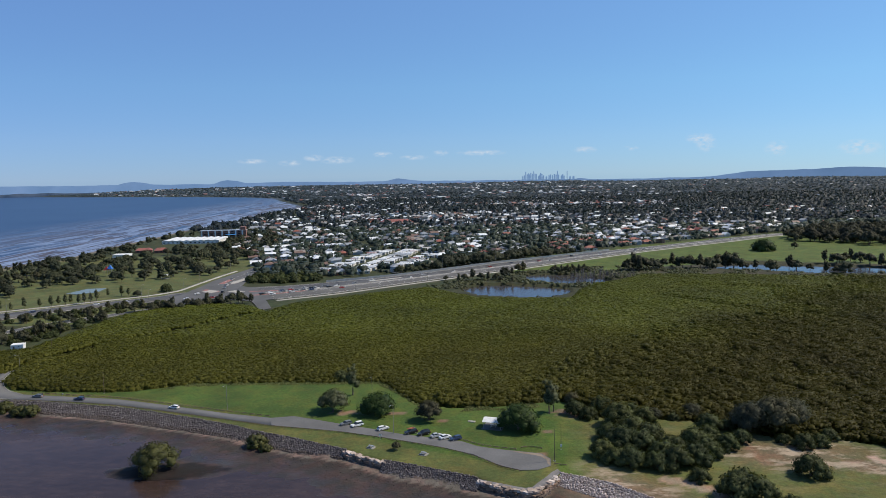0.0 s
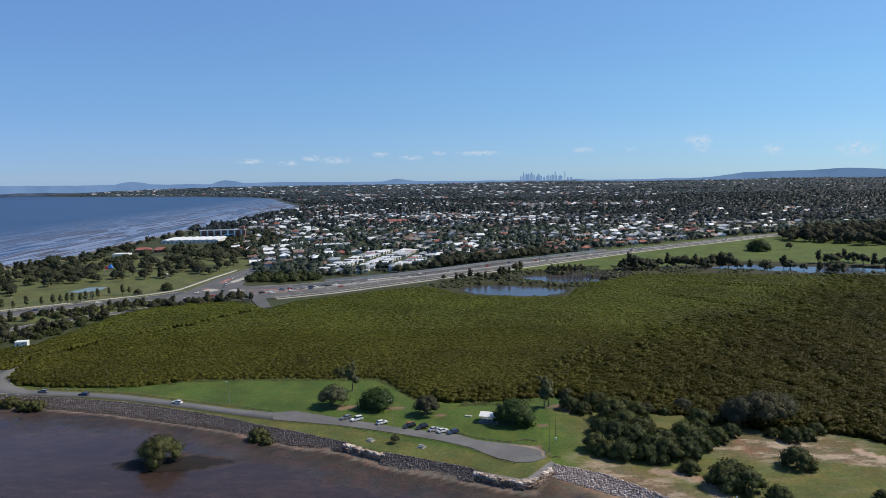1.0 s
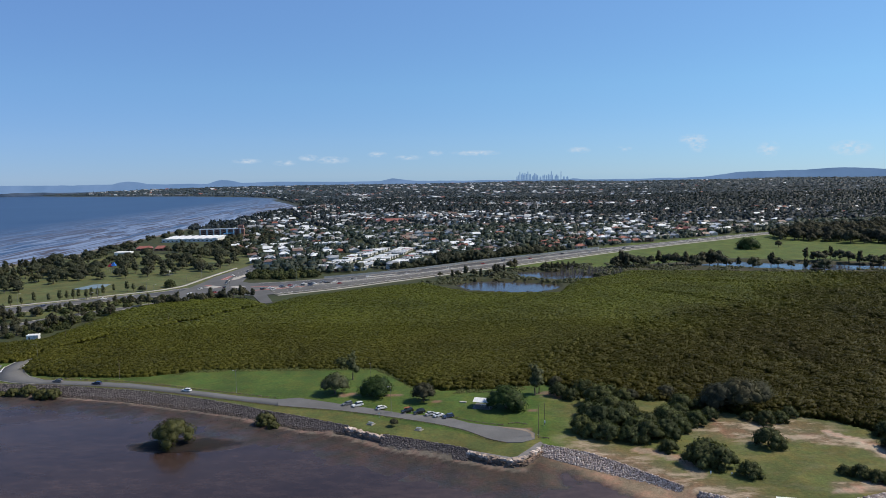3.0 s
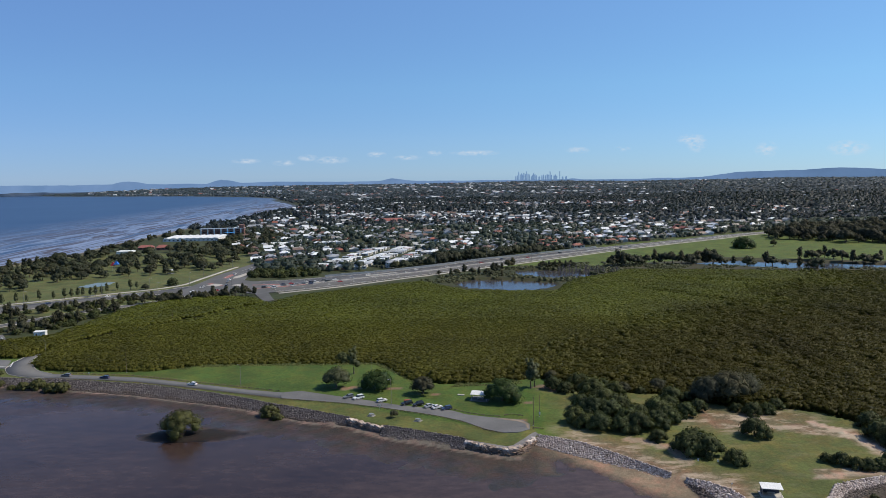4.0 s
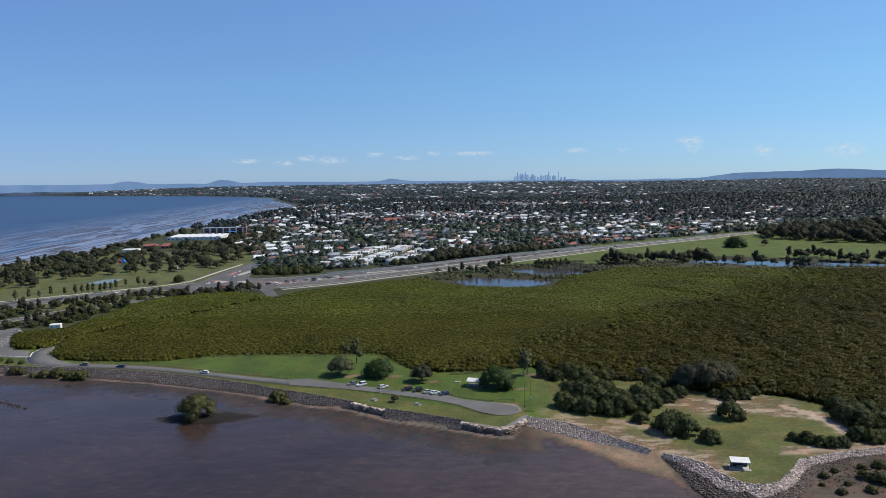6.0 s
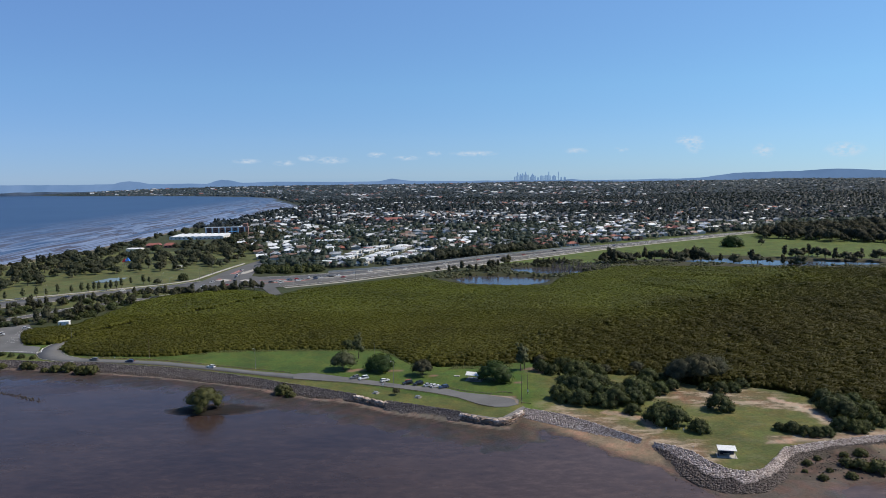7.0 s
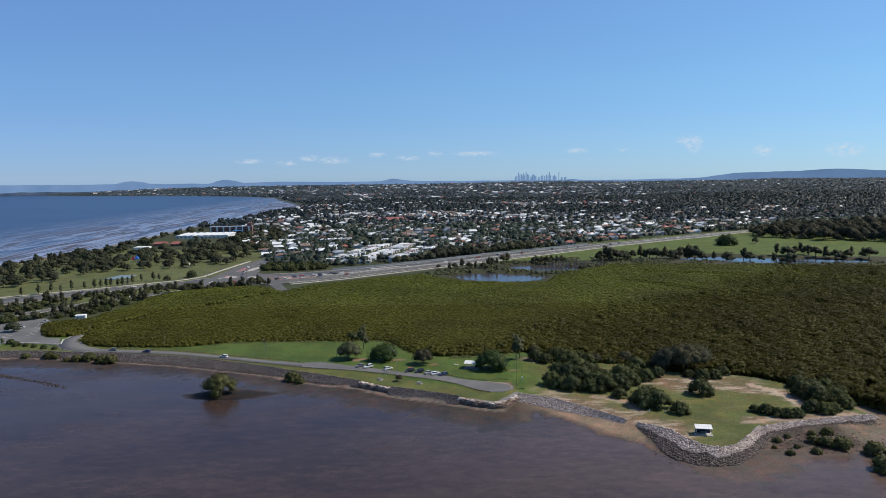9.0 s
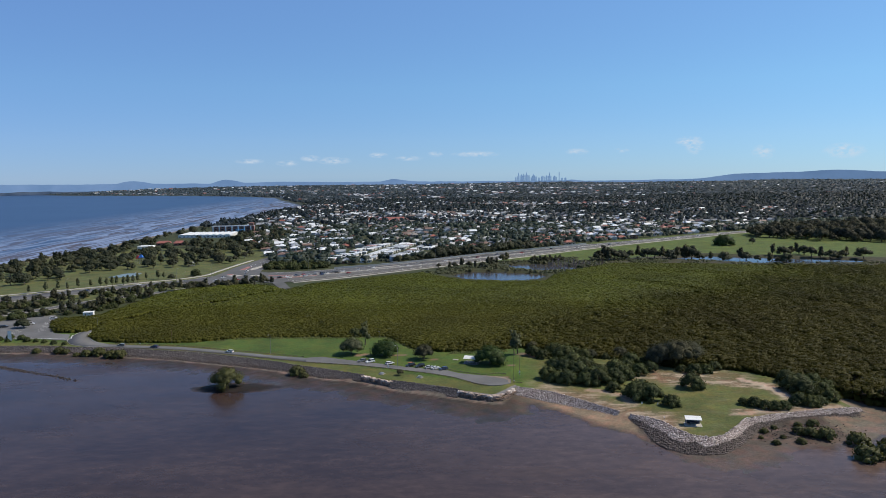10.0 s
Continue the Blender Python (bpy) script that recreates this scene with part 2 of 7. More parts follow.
M_GROUND = ground_material()
M_WATER = water_material()
M_ASPHALT = asphalt_material("worn_asphalt", 0.122)
M_MOTORWAY = asphalt_material("motorway_asphalt", 0.098)
M_CONCRETE = plain("pale_concrete", (0.38, 0.355, 0.315), 0.85)
M_DIRTYSLAB = plain("dirty_concrete", (0.24, 0.23, 0.20), 0.9)
M_PAINT = plain("road_paint", (0.72, 0.72, 0.70), 0.7, vary=0.12)
M_REDROAD = plain("red_road_coating", (0.30, 0.13, 0.11), 0.85)
M_GRAVEL = plain("tan_gravel", (0.21, 0.165, 0.125), 0.95)
M_GREYGRAVEL = plain("grey_gravel", (0.165, 0.155, 0.15), 0.95)
M_TIMBER = plain("weathered_timber", (0.16, 0.12, 0.085), 0.9)
M_BARK = plain("bark", (0.13, 0.10, 0.08), 0.95)
M_ROCK_DARK = island("basalt_rock", [(0.0, (0.062, 0.051, 0.051)), (0.3, (0.090, 0.077, 0.076)), (0.6, (0.124, 0.107, 0.105)), (0.88, (0.190, 0.166, 0.158))], 0.9)
M_ROCK_LIGHT = island("granite_rock", [(0.0, (0.190, 0.150, 0.133)), (0.25, (0.295, 0.243, 0.220)), (0.55, (0.380, 0.322, 0.295)), (0.85, (0.490, 0.430, 0.400))], 0.9)
M_ROCK_STAINED = island("tide_stained_rock", [(0.0, (0.045, 0.033, 0.029)), (0.35, (0.070, 0.053, 0.046)), (0.7, (0.115, 0.090, 0.078))], 0.8)
M_SANDSTONE = by_object("sandstone_block", [(0.0, (0.44, 0.36, 0.31)), (0.3, (0.54, 0.46, 0.41)), (0.6, (0.36, 0.28, 0.23)), (0.85, (0.22, 0.165, 0.13))], 0.9)
M_SANDSTONE_RUST = by_object("rusty_sandstone", [(0.0, (0.19, 0.125, 0.090)), (0.35, (0.27, 0.185, 0.140)), (0.7, (0.13, 0.090, 0.068))], 0.9)
M_SANDSTONE_LOW = by_object("tide_stained_sandstone", [(0.0, (0.10, 0.074, 0.060)), (0.4, (0.145, 0.108, 0.086)), (0.75, (0.070, 0.052, 0.044))], 0.9)
M_WHITE = plain("white_steel_roofing", (0.74, 0.74, 0.72), 0.45, vary=0.06)
M_GREYSTEEL = plain("galvanised_steel", (0.42, 0.43, 0.44), 0.45, 0.6, vary=0.12)
M_GLASS = plain("dark_glazing", (0.03, 0.035, 0.04), 0.08, vary=0.1)
M_RUBBER = plain("tyre_rubber", (0.025, 0.025, 0.025), 0.8)
M_MANGROVE = leaf("mangrove_leaves", (0.088, 0.088, 0.013), (0.105, 0.104, 0.016), (0.124, 0.122, 0.020), 0.018, (0.84, 0.84, 0.86), spec=0.12, east=(0.59, 0.54, 0.40), north=(1.0, 1.16, 0.95))
M_MANGTREE = leaf("old_mangrove_leaves", (0.062, 0.066, 0.018), (0.086, 0.090, 0.025), (0.115, 0.118, 0.036), 0.05)
M_SHRUB = leaf("shrub_leaves", (0.045, 0.056, 0.023), (0.070, 0.083, 0.035), (0.108, 0.126, 0.056), 0.05, spec=0.1, each=True)
M_FIG = leaf("fig_leaves", (0.030, 0.056, 0.016), (0.044, 0.076, 0.020), (0.070, 0.108, 0.030), 0.1, spec=0.15)
M_GUM = leaf("gum_leaves", (0.060, 0.074, 0.034), (0.085, 0.098, 0.044), (0.125, 0.140, 0.062), 0.08)
M_CASUARINA = leaf("casuarina_needles", (0.058, 0.060, 0.040), (0.074, 0.075, 0.050), (0.100, 0.100, 0.066), 0.08, spec=0.1, each=True)
M_PARKTREE = leaf("park_leaves", (0.048, 0.056, 0.035), (0.062, 0.071, 0.044), (0.082, 0.090, 0.056), 0.03, spec=0.15, each=True)
M_BUSHLAND = leaf("bushland_leaves", (0.044, 0.047, 0.033), (0.055, 0.058, 0.040), (0.072, 0.074, 0.050), 0.03, spec=0.1, each=True)
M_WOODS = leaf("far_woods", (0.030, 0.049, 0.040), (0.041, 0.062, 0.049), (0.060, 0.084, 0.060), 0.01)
# next three: blue distance haze is mixed into the leaf colours
M_MIDWOODS = leaf("hazed_suburban_woods", (0.019, 0.032, 0.042), (0.026, 0.041, 0.051), (0.034, 0.051, 0.061), 0.01)
M_HAZERIDGES = leaf("haze_tinted_ridges", (0.046, 0.070, 0.092), (0.058, 0.086, 0.110), (0.074, 0.104, 0.128), 0.003)
M_HAZEWOODS = leaf("haze_tinted_woods", (0.030, 0.047, 0.062), (0.039, 0.058, 0.073), (0.050, 0.071, 0.087), 0.003)
M_WETLAND = leaf("wetland_leaves", (0.050, 0.060, 0.026), (0.072, 0.084, 0.034), (0.10, 0.11, 0.05), 0.05)
M_REED = leaf("reeds", (0.075, 0.092, 0.022), (0.11, 0.13, 0.036), (0.155, 0.17, 0.058), 0.1)
ROOFS = [(0.0, (0.69, 0.71, 0.72)), (0.17, (0.28, 0.30, 0.325)), (0.38, (0.135, 0.14, 0.15)), (0.5, (0.235, 0.205, 0.175)), (0.6, (0.265, 0.09, 0.055)), (0.67, (0.66, 0.68, 0.69)), (0.77, (0.17, 0.105, 0.08)), (0.89, (0.40, 0.40, 0.39))]
WALLS = [(0.0, (0.521, 0.504, 0.462)), (0.3, (0.353, 0.302, 0.244)), (0.5, (0.269, 0.160, 0.109)), (0.65, (0.588, 0.580, 0.563)), (0.85, (0.294, 0.311, 0.319))]
M_ROOF_FAR = island("roof_sheets", [(p, tuple(0.88 * v for v in c)) for p, c in ROOFS], 0.55)
M_CABINWALL = plain("cream_cladding", (0.55, 0.53, 0.48), 0.7)
M_WALL_FAR = island("rendered_walls", WALLS, 0.8)
M_ROOF = by_object("house_roofing", ROOFS, 0.55)
M_WALL = by_object("house_walls", WALLS, 0.8)

# ---------------------------------------------------------------- mesh tools


def part(name, mesh, mat, parent=None, label=""):
    """Links a mesh or bmesh as one object, under a thing or a part."""
    if isinstance(mesh, bmesh.types.BMesh):
        me = bpy.data.meshes.new(name)
        mesh.to_mesh(me)
        mesh.free()
        mesh = me
    if mat and not mesh.materials:
        mesh.materials.append(mat)
    ob = new(name, mesh)
    if parent:
        ob.parent = parent
    if label:
        tagged(ob, label)
    return ob


def np_mesh(name, verts, faces):
    me = bpy.data.meshes.new(name)
    verts = np.asarray(verts, dtype=np.float32)
    faces = np.asarray(faces, dtype=np.int32)
    me.vertices.add(len(verts))
    me.vertices.foreach_set("co", verts.ravel())
    me.loops.add(faces.size)
    me.loops.foreach_set("vertex_index", faces.ravel())
    me.polygons.add(len(faces))
    me.polygons.foreach_set("loop_start", np.arange(0, faces.size, faces.shape[1], dtype=np.int32))
    me.update(calc_edges=True)
    return me


class Shape:
    """Collects boxes, tubes and prisms into one mesh."""

    def __init__(self):
        self.v, self.f = [], []

    def add(self, verts, faces):
        n = len(self.v)
        self.v += [tuple(p) for p in verts]
        self.f += [tuple(i + n for i in f) for f in faces]
        return self

    def box(self, c, s, rz=0.0, top=1.0, rx=0.0):
        """A box about c with sizes s; top narrows its upper face."""
        m = pose(*c, rx, 0, rz)
        pts = []
        for z, k in ((-0.5, 1.0), (0.5, top)):
            for x, y in ((-0.5, -0.5), (0.5, -0.5), (0.5, 0.5), (-0.5, 0.5)):
                pts.append(m @ Vector((x * s[0] * k, y * s[1] * k, z * s[2])))
        return self.add(pts, [(3, 2, 1, 0), (4, 5, 6, 7), (0, 1, 5, 4), (1, 2, 6, 5), (2, 3, 7, 6), (3, 0, 4, 7)])

    def tube(self, pts, radii, n=7, caps=True):
        pts = [Vector(p) for p in pts]
        rings = []
        for i, p in enumerate(pts):
            d = (pts[min(i + 1, len(pts) - 1)] - pts[max(i - 1, 0)]).normalized()
            a = d.orthogonal().normalized()
            b = d.cross(a)
            rings.append([p + radii[i] * (a * math.cos(k * math.tau / n) + b * math.sin(k * math.tau / n)) for k in range(n)])
        faces = []
        for i in range(len(pts) - 1):
            for k in range(n):
                j = (k + 1) % n
                faces.append((i * n + k, i * n + j, (i + 1) * n + j, (i + 1) * n + k))
        if caps:
            faces += [tuple(reversed(range(n))), tuple(range((len(pts) - 1) * n, len(pts) * n))]
        return self.add([v for r in rings for v in r], faces)

    def profile(self, outline, y0, y1, inset=0.0):
        """An outline in x and z, drawn out from y0 to y1."""
        n = len(outline)
        v = [(x, y0, z) for x, z in outline] + [(x, y1, z) for x, z in outline]
        f = [tuple(range(n)), tuple(reversed(range(n, 2 * n)))]
        f += [(i, i + n, (i + 1) % n + n, (i + 1) % n) for i in range(n)]
        return self.add(v, f)

    def mesh(self, name):
        me = bpy.data.meshes.new(name)
        me.from_pydata(self.v, [], self.f)
        bm = bmesh.new()
        bm.from_mesh(me)
        bmesh.ops.recalc_face_normals(bm, faces=bm.faces)
        bm.to_mesh(me)
        bm.free()
        return me


def inside(px, py, poly):
    """Which points lie in a polygon."""
    px, py = np.asarray(px, float), np.asarray(py, float)
    hit = np.zeros(px.shape, bool)
    for (x0, y0), (x1, y1) in zip(poly, poly[1:] + poly[:1]):
        cross = ((y0 > py) != (y1 > py))
        with np.errstate(divide="ignore", invalid="ignore"):
            hit ^= cross & (px < (x1 - x0) * (py - y0) / (y1 - y0 + 1e-12) + x0)
    return hit


def distance(px, py, line):
    """The distance from points to a polyline."""
    px, py = np.asarray(px, float), np.asarray(py, float)
    best = np.full(px.shape, 1e9)
    for (x0, y0), (x1, y1) in zip(line, line[1:]):
        dx, dy = x1 - x0, y1 - y0
        t = np.clip(((px - x0) * dx + (py - y0) * dy) / (dx * dx + dy * dy + 1e-9), 0, 1)
        best = np.minimum(best, np.hypot(px - x0 - t * dx, py - y0 - t * dy))
    return best


def resample(line, n):
    line = np.asarray(line, float)
    s = np.r_[0, np.cumsum(np.hypot(*np.diff(line, axis=0).T))]
    # rounded corners
    t = np.linspace(0, s[-1], n)
    x, y = np.interp(t, s, line[:, 0]), np.interp(t, s, line[:, 1])
    for _ in range(2):
        x[1:-1] = (x[:-2] + 2 * x[1:-1] + x[2:]) / 4
        y[1:-1] = (y[:-2] + 2 * y[1:-1] + y[2:]) / 4
    return np.stack([x, y], 1)


def offset(line, d):
    """A polyline moved to its left by d."""
    line = np.asarray(line, float)
    t = np.gradient(line, axis=0)
    t /= np.hypot(t[:, 0], t[:, 1])[:, None] + 1e-9
    return line + d * np.stack([-t[:, 1], t[:, 0]], 1)


def band(a, b, z, skirt=0.4):
    """A slab between two lines of equal count, with sides that go down into the ground."""
    n = len(a)
    zz = np.full(n, z)
    v = np.concatenate([np.c_[a, zz], np.c_[b, zz], np.c_[a, zz - skirt], np.c_[b, zz - skirt]])
    i = np.arange(n - 1)
    f = np.concatenate([
        np.stack([i, i + 1, i + 1 + n, i + n], 1),
        np.stack([i + 2 * n, i + 1 + 2 * n, i + 1, i], 1),
        np.stack([i + n, i + 1 + n, i + 1 + 3 * n, i + 3 * n], 1)])
    return v, f


def wobble(x, y, scale, seed=0.0):
    """Cheap smooth noise in -1..1 for arrays."""
    x, y = np.asarray(x, float) / scale + seed, np.asarray(y, float) / scale - seed * 1.7
    return (np.sin(x * 1.3 + 1.7 * np.sin(y * 0.9 + seed)) + np.sin(y * 1.7 + 1.3 * np.sin(x * 1.1)) + 0.6 * np.sin(2.3 * x - 1.9 * y + 2 * np.sin(x * 0.7 + y))) / 2.6


def clumps(x, y, gap, seed=0.0):
    """The distance to the nearest of many scattered centres, in gaps, and that centre's own chance."""
    i0, j0 = np.floor(x / gap), np.floor(y / gap)
    best, chance = np.full(np.shape(x), 9.0), np.zeros(np.shape(x))
    for di in (-1, 0, 1):
        for dj in (-1, 0, 1):
            i, j = i0 + di, j0 + dj
            a, b, c = ((np.sin(i * p + j * q + seed) * 4375.8) % 1 for p, q in ((12.71, 31.17), (26.95, 18.33), (7.31, 45.77)))
            d = np.hypot((i + a) - x / gap, (j + b) - y / gap)
            chance = np.where(d < best, c, chance)
            best = np.minimum(best, d)
    return best, chance


rng = np.random.default_rng(7)

# ---------------------------------------------------------------- plan
LAND = 2.5
WALL_TOP_A = [(-420, 90), (-300, 82), (-248, 79.5), (-230, 75.7), (-202, 71.5), (-184, 67), (-166, 62.8), (-147, 55.5), (-128, 47), (-111.6, 39), (-100, 31.7), (-84, 23.9), (-75, 18.4), (-64, 12.3)]
WALL_FOOT_A = [(-420, 82), (-300, 74), (-250, 72), (-226, 66.8), (-197, 60.5), (-177, 55), (-160, 49.5), (-142, 42), (-124, 35.5), (-109, 28.5), (-98.5, 22.5), (-86, 15), (-76, 11), (-66, 8)]
WALL_TOP_A, WALL_FOOT_A = [(0.93 * a + 0.07 * c, 0.93 * b + 0.07 * d) for (a, b), (c, d) in zip(WALL_TOP_A, WALL_FOOT_A)], [(0.17 * a + 0.83 * c, 0.17 * b + 0.83 * d) for (a, b), (c, d) in zip(WALL_TOP_A, WALL_FOOT_A)]
BLOCKS_A = [(-65, 11.5), (-58, 6.2), (-50, 1)]
WALL_TOP_B = [(-50, 2), (-42, -1.6), (-35, -5.2), (-27.6, -8.9), (-20.6, -12.6)]
WALL_FOOT_B = [(-51.5, -2), (-43, -7.3), (-35, -10.6), (-28, -14), (-21.5, -17.6)]
BLOCKS_B = [(-20.8, -14), (-14.2, -18.8), (-7.7, -21.6), (-4.4, -22), (-0.8, -18.3), (3.6, -12.5)]
WALL_TOP_C = [(5.3, -9.7), (18.7, -17.6), (27, -26.5), (33, -33.7), (41.3, -44.5)]
WALL_FOOT_C = [(2.2, -13.5), (11.3, -20.5), (22.5, -30), (31.5, -38), (39.2, -46.5)]
WALL_TOP_D = [(45, -48.5), (50.3, -52), (54.4, -56.8), (56.8, -64.7), (60.4, -71.1), (65.5, -73.7), (71.7, -71.6), (79.7, -63.3), (86, -55.6), (96, -52), (107, -49.7), (115, -47.6), (121, -46.3), (129, -45.3), (135.5, -44.8)]
WALL_FOOT_D = [(42.8, -50.5), (46.5, -59.3), (46.4, -69.2), (49, -76.2), (54, -81.3), (60.3, -83.4), (68.5, -81.7), (76.4, -75.2), (82.9, -68.2), (88.5, -61.3), (96.5, -57.2), (106, -54.2), (115, -51.8), (122, -50.6), (129, -50.2), (135, -50.2), (139.6, -46.6)]
COAST = WALL_TOP_A + BLOCKS_A[1:2] + WALL_TOP_B + BLOCKS_B[1:] + WALL_TOP_C + WALL_TOP_D
BEACH_EAST = [(134, -25), (140, -12), (155, -5), (190, -20), (260, -60), (400, -90), (900, -100), (5200, -100)]
BEACH_SEA = [(-640, 2640), (-462, 2090), (-430, 1930), (-450, 1560), (-452, 1211), (-482, 1100), (-476, 918), (-479, 780), (-475, 682), (-470, 623), (-488, 594), (-497, 566), (-499, 530), (-520, 420), (-560, 250), (-540, 130)]
FAR_COAST = [(-5200, 4750), (-3400, 4650), (-2900, 4500), (-2450, 4150), (-2150, 3900), (-1335, 3560), (-959, 3273), (-732, 2995)]
LAND_POLY = COAST + BEACH_EAST + [(5200, 5200), (-5200, 5200)] + FAR_COAST + BEACH_SEA
SHORE = FAR_COAST + BEACH_SEA + COAST + BEACH_EAST

MANGROVE = [(-241, 124), (-234, 100), (-224, 90), (-203, 86), (-180, 83.5), (-169, 84), (-157, 89), (-144, 94), (-127, 94), (-98, 94), (-87, 92), (-67, 92), (-58, 91), (-50, 79), (-46, 68), (-40, 59), (-26, 54), (-8, 55.5), (6.5, 57), (14, 63), (24, 55), (30, 40), (48, 38), (62, 34), (74, 26), (86, 16), (104, 15), (117, 8), (125, -3), (133, -10), (140, -22), (147, -36), (160, -48), (300, -80), (420, 0), (560, 300), (430, 358), (365, 364), (305, 372), (227, 398), (150, 402), (122, 376), (96, 358), (80, 330), (72, 306), (62, 293), (34, 294), (-1, 301), (-18, 320), (-40, 352), (-78, 334), (-112, 308), (-138, 290), (-150, 258), (-173, 288), (-205, 297), (-227, 288), (-249, 256), (-255, 203), (-258, 165), (-282, 150), (-268, 122), (-262, 116), (-248, 113)]
SEAM = [(-242, 130), (-230.7, 147), (-220.8, 169), (-195.8, 196), (-170, 235), (-150, 262)]
POND_A = [(-14, 350), (-8, 362), (2, 372), (12, 377), (28, 373), (44, 368), (60, 361), (75, 349), (76, 338), (70, 322), (56, 309), (34, 307), (-2, 320)]
POND_B = [(43, 388), (47, 414), (50, 431), (68, 433), (87, 429), (103, 421), (114, 403), (119, 382), (98, 367), (82, 371), (62, 379)]
POND_C = [(225, 452), (250, 474), (276, 486), (300, 484), (320, 470), (345, 462), (395, 444), (440, 424), (420, 404), (364, 400), (330, 402), (305, 408), (285, 424), (260, 438)]
ROAD_FAR = [(-214.5, 81.7), (-188, 76.5), (-170.5, 73), (-151, 65.8), (-131.5, 57.8), (-115, 51), (-97.4, 45.5)]
ROAD_NEAR = [(-214.4, 74.6), (-185.5, 69.8), (-167.3, 65.5), (-148.4, 58.5), (-130.4, 51.3), (-113.3, 44.5), (-95.6, 37.3)]
CARPARK = [(-97.4, 45.5), (-89, 47.1), (-69.7, 37.6), (-57, 31.5), (-46.6, 26), (-24.5, 17.8), (-19.2, 12.9), (-11.6, 9.7), (-4, 7.4), (1.5, 5.6), (4, 1), (3.2, -4.5), (-1.5, -7.3), (-6.6, -7.3), (-12.8, -3.7), (-17.5, 2), (-21.1, 6), (-31, 12.5), (-43, 18.4), (-53.1, 23.2), (-68.7, 29.7), (-95.6, 37.3)]
MW_NEAR = [(-157, 312), (-135, 325), (-110.8, 339), (-76.4, 369), (-38, 398), (5, 435), (54, 472), (101, 512), (200, 594), (277, 650), (364, 710), (430, 762), (495, 797), (640, 880), (900, 1000)]
MW_FAR = [(-185, 372), (-158, 379), (-129, 393), (-80, 419), (-29, 457), (30, 509), (108, 563), (175, 613), (228, 645), (273, 676), (382, 751), (439, 787), (502, 819), (645, 900), (905, 1020)]
SUBURB = [(-235, 560), (-200, 430), (-160, 402), (-120, 428), (-75, 452), (-20, 492), (40, 545), (115, 592), (180, 635), (270, 694), (380, 768), (500, 835), (645, 916), (905, 1036), (2600, 1900), (3300, 3000), (-900, 3000), (-440, 2080), (-428, 1925), (-430, 1211), (-400, 1000), (-330, 900), (-300, 700)]

# ---------------------------------------------------------------- ground


def steps(lo, hi, fine, far, grow=1.09):
    """Grid lines: even from lo to hi, then wider and wider out to far on both sides."""
    mid = list(np.arange(lo, hi + 0.01, fine))
    out, d, p = [], fine, hi
    while p < far:
        d *= grow
        p += d
        out.append(min(p, far))
    back, d, p = [], fine, lo
    while p > -far:
        d *= grow
        p -= d
        back.append(max(p, -far))
    return np.array(back[::-1] + mid + out)


def terrain(x, y):
    """The height of the ground: mud and beach outside the shore, flat land, low far hills."""
    land = inside(x, y, LAND_POLY)
    d = distance(x, y, SHORE)
    beach = np.clip((x - 1) / 14, 0, 1) * np.clip((58 - x) / 10, 0, 1) * (y < 60)
    slope = np.interp(d, [0, 0.6, 5.5, 8, 20, 45, 400], [2.3, 2.0, 0.35, 0.22, 0.05, -0.3, -1.5])
    sandy = np.interp(d, [0, 3, 7, 11, 15, 40, 400], [2.3, 1.0, 0.5, 0.14, -0.06, -0.4, -1.5])
    steep = np.interp(d, [0, 0.3, 1.2, 3, 8, 20, 45, 400], [2.0, 1.2, 0.45, 0.32, 0.2, 0.05, -0.3, -1.5])
    built = np.clip(1 - (np.minimum(distance(x, y, BLOCKS_A), distance(x, y, BLOCKS_B)) - d) / 1.5, 0, 1)
    slope = slope * (1 - built) + steep * built
    out = slope * (1 - beach) + sandy * beach + 0.07 * wobble(x, y, 5.0) + 0.05 * wobble(x, y, 1.9, 3.1)
    mound = np.exp(-(((x + 124) / 14) ** 2 + ((y - 2.5) / 5.4) ** 2)) * 1.35
    flat = np.exp(-(((x - 105) / 14) ** 2 + ((y + 66) / 9) ** 2)) * 0.5
    bar = np.exp(-((distance(x, y, [(-300, 62), (-254, 45), (-222, 29.6), (-200, 18)]) / 2.2) ** 2)) * 0.35
    out = out + mound + flat + np.where(y < 70, bar, 0)
    sea = (x < -300) & (y > 200)
    out = np.where(sea, np.interp(d, [0, 6, 14, 40], [2.3, 1.4, 0.1, -1.0]), out)
    r = np.hypot(x, y)
    h = LAND + 0.12 * wobble(x, y, 14.0) * np.interp(d, [0, 10], [0, 1])
    h = h + (np.interp(r, [2300, 3300, 4300, 5000], [0, 6, 24, 38]) * np.interp(d, [0, 500], [0, 1]) * np.interp(x, [-2200, -900], [0.3, 1]) + np.interp(r, [1200, 2600], [0, 1]) * 7 * (wobble(x, y, 420) + 0.6) * np.interp(d, [0, 300], [0.1, 1]))
    for pond in (POND_A, POND_B, POND_C):
        h = np.where(inside(x, y, pond), 0.4, h)
    h = np.where(inside(x, y, MANGROVE), 1.0, h)
    return np.where(land, h, out), land, d


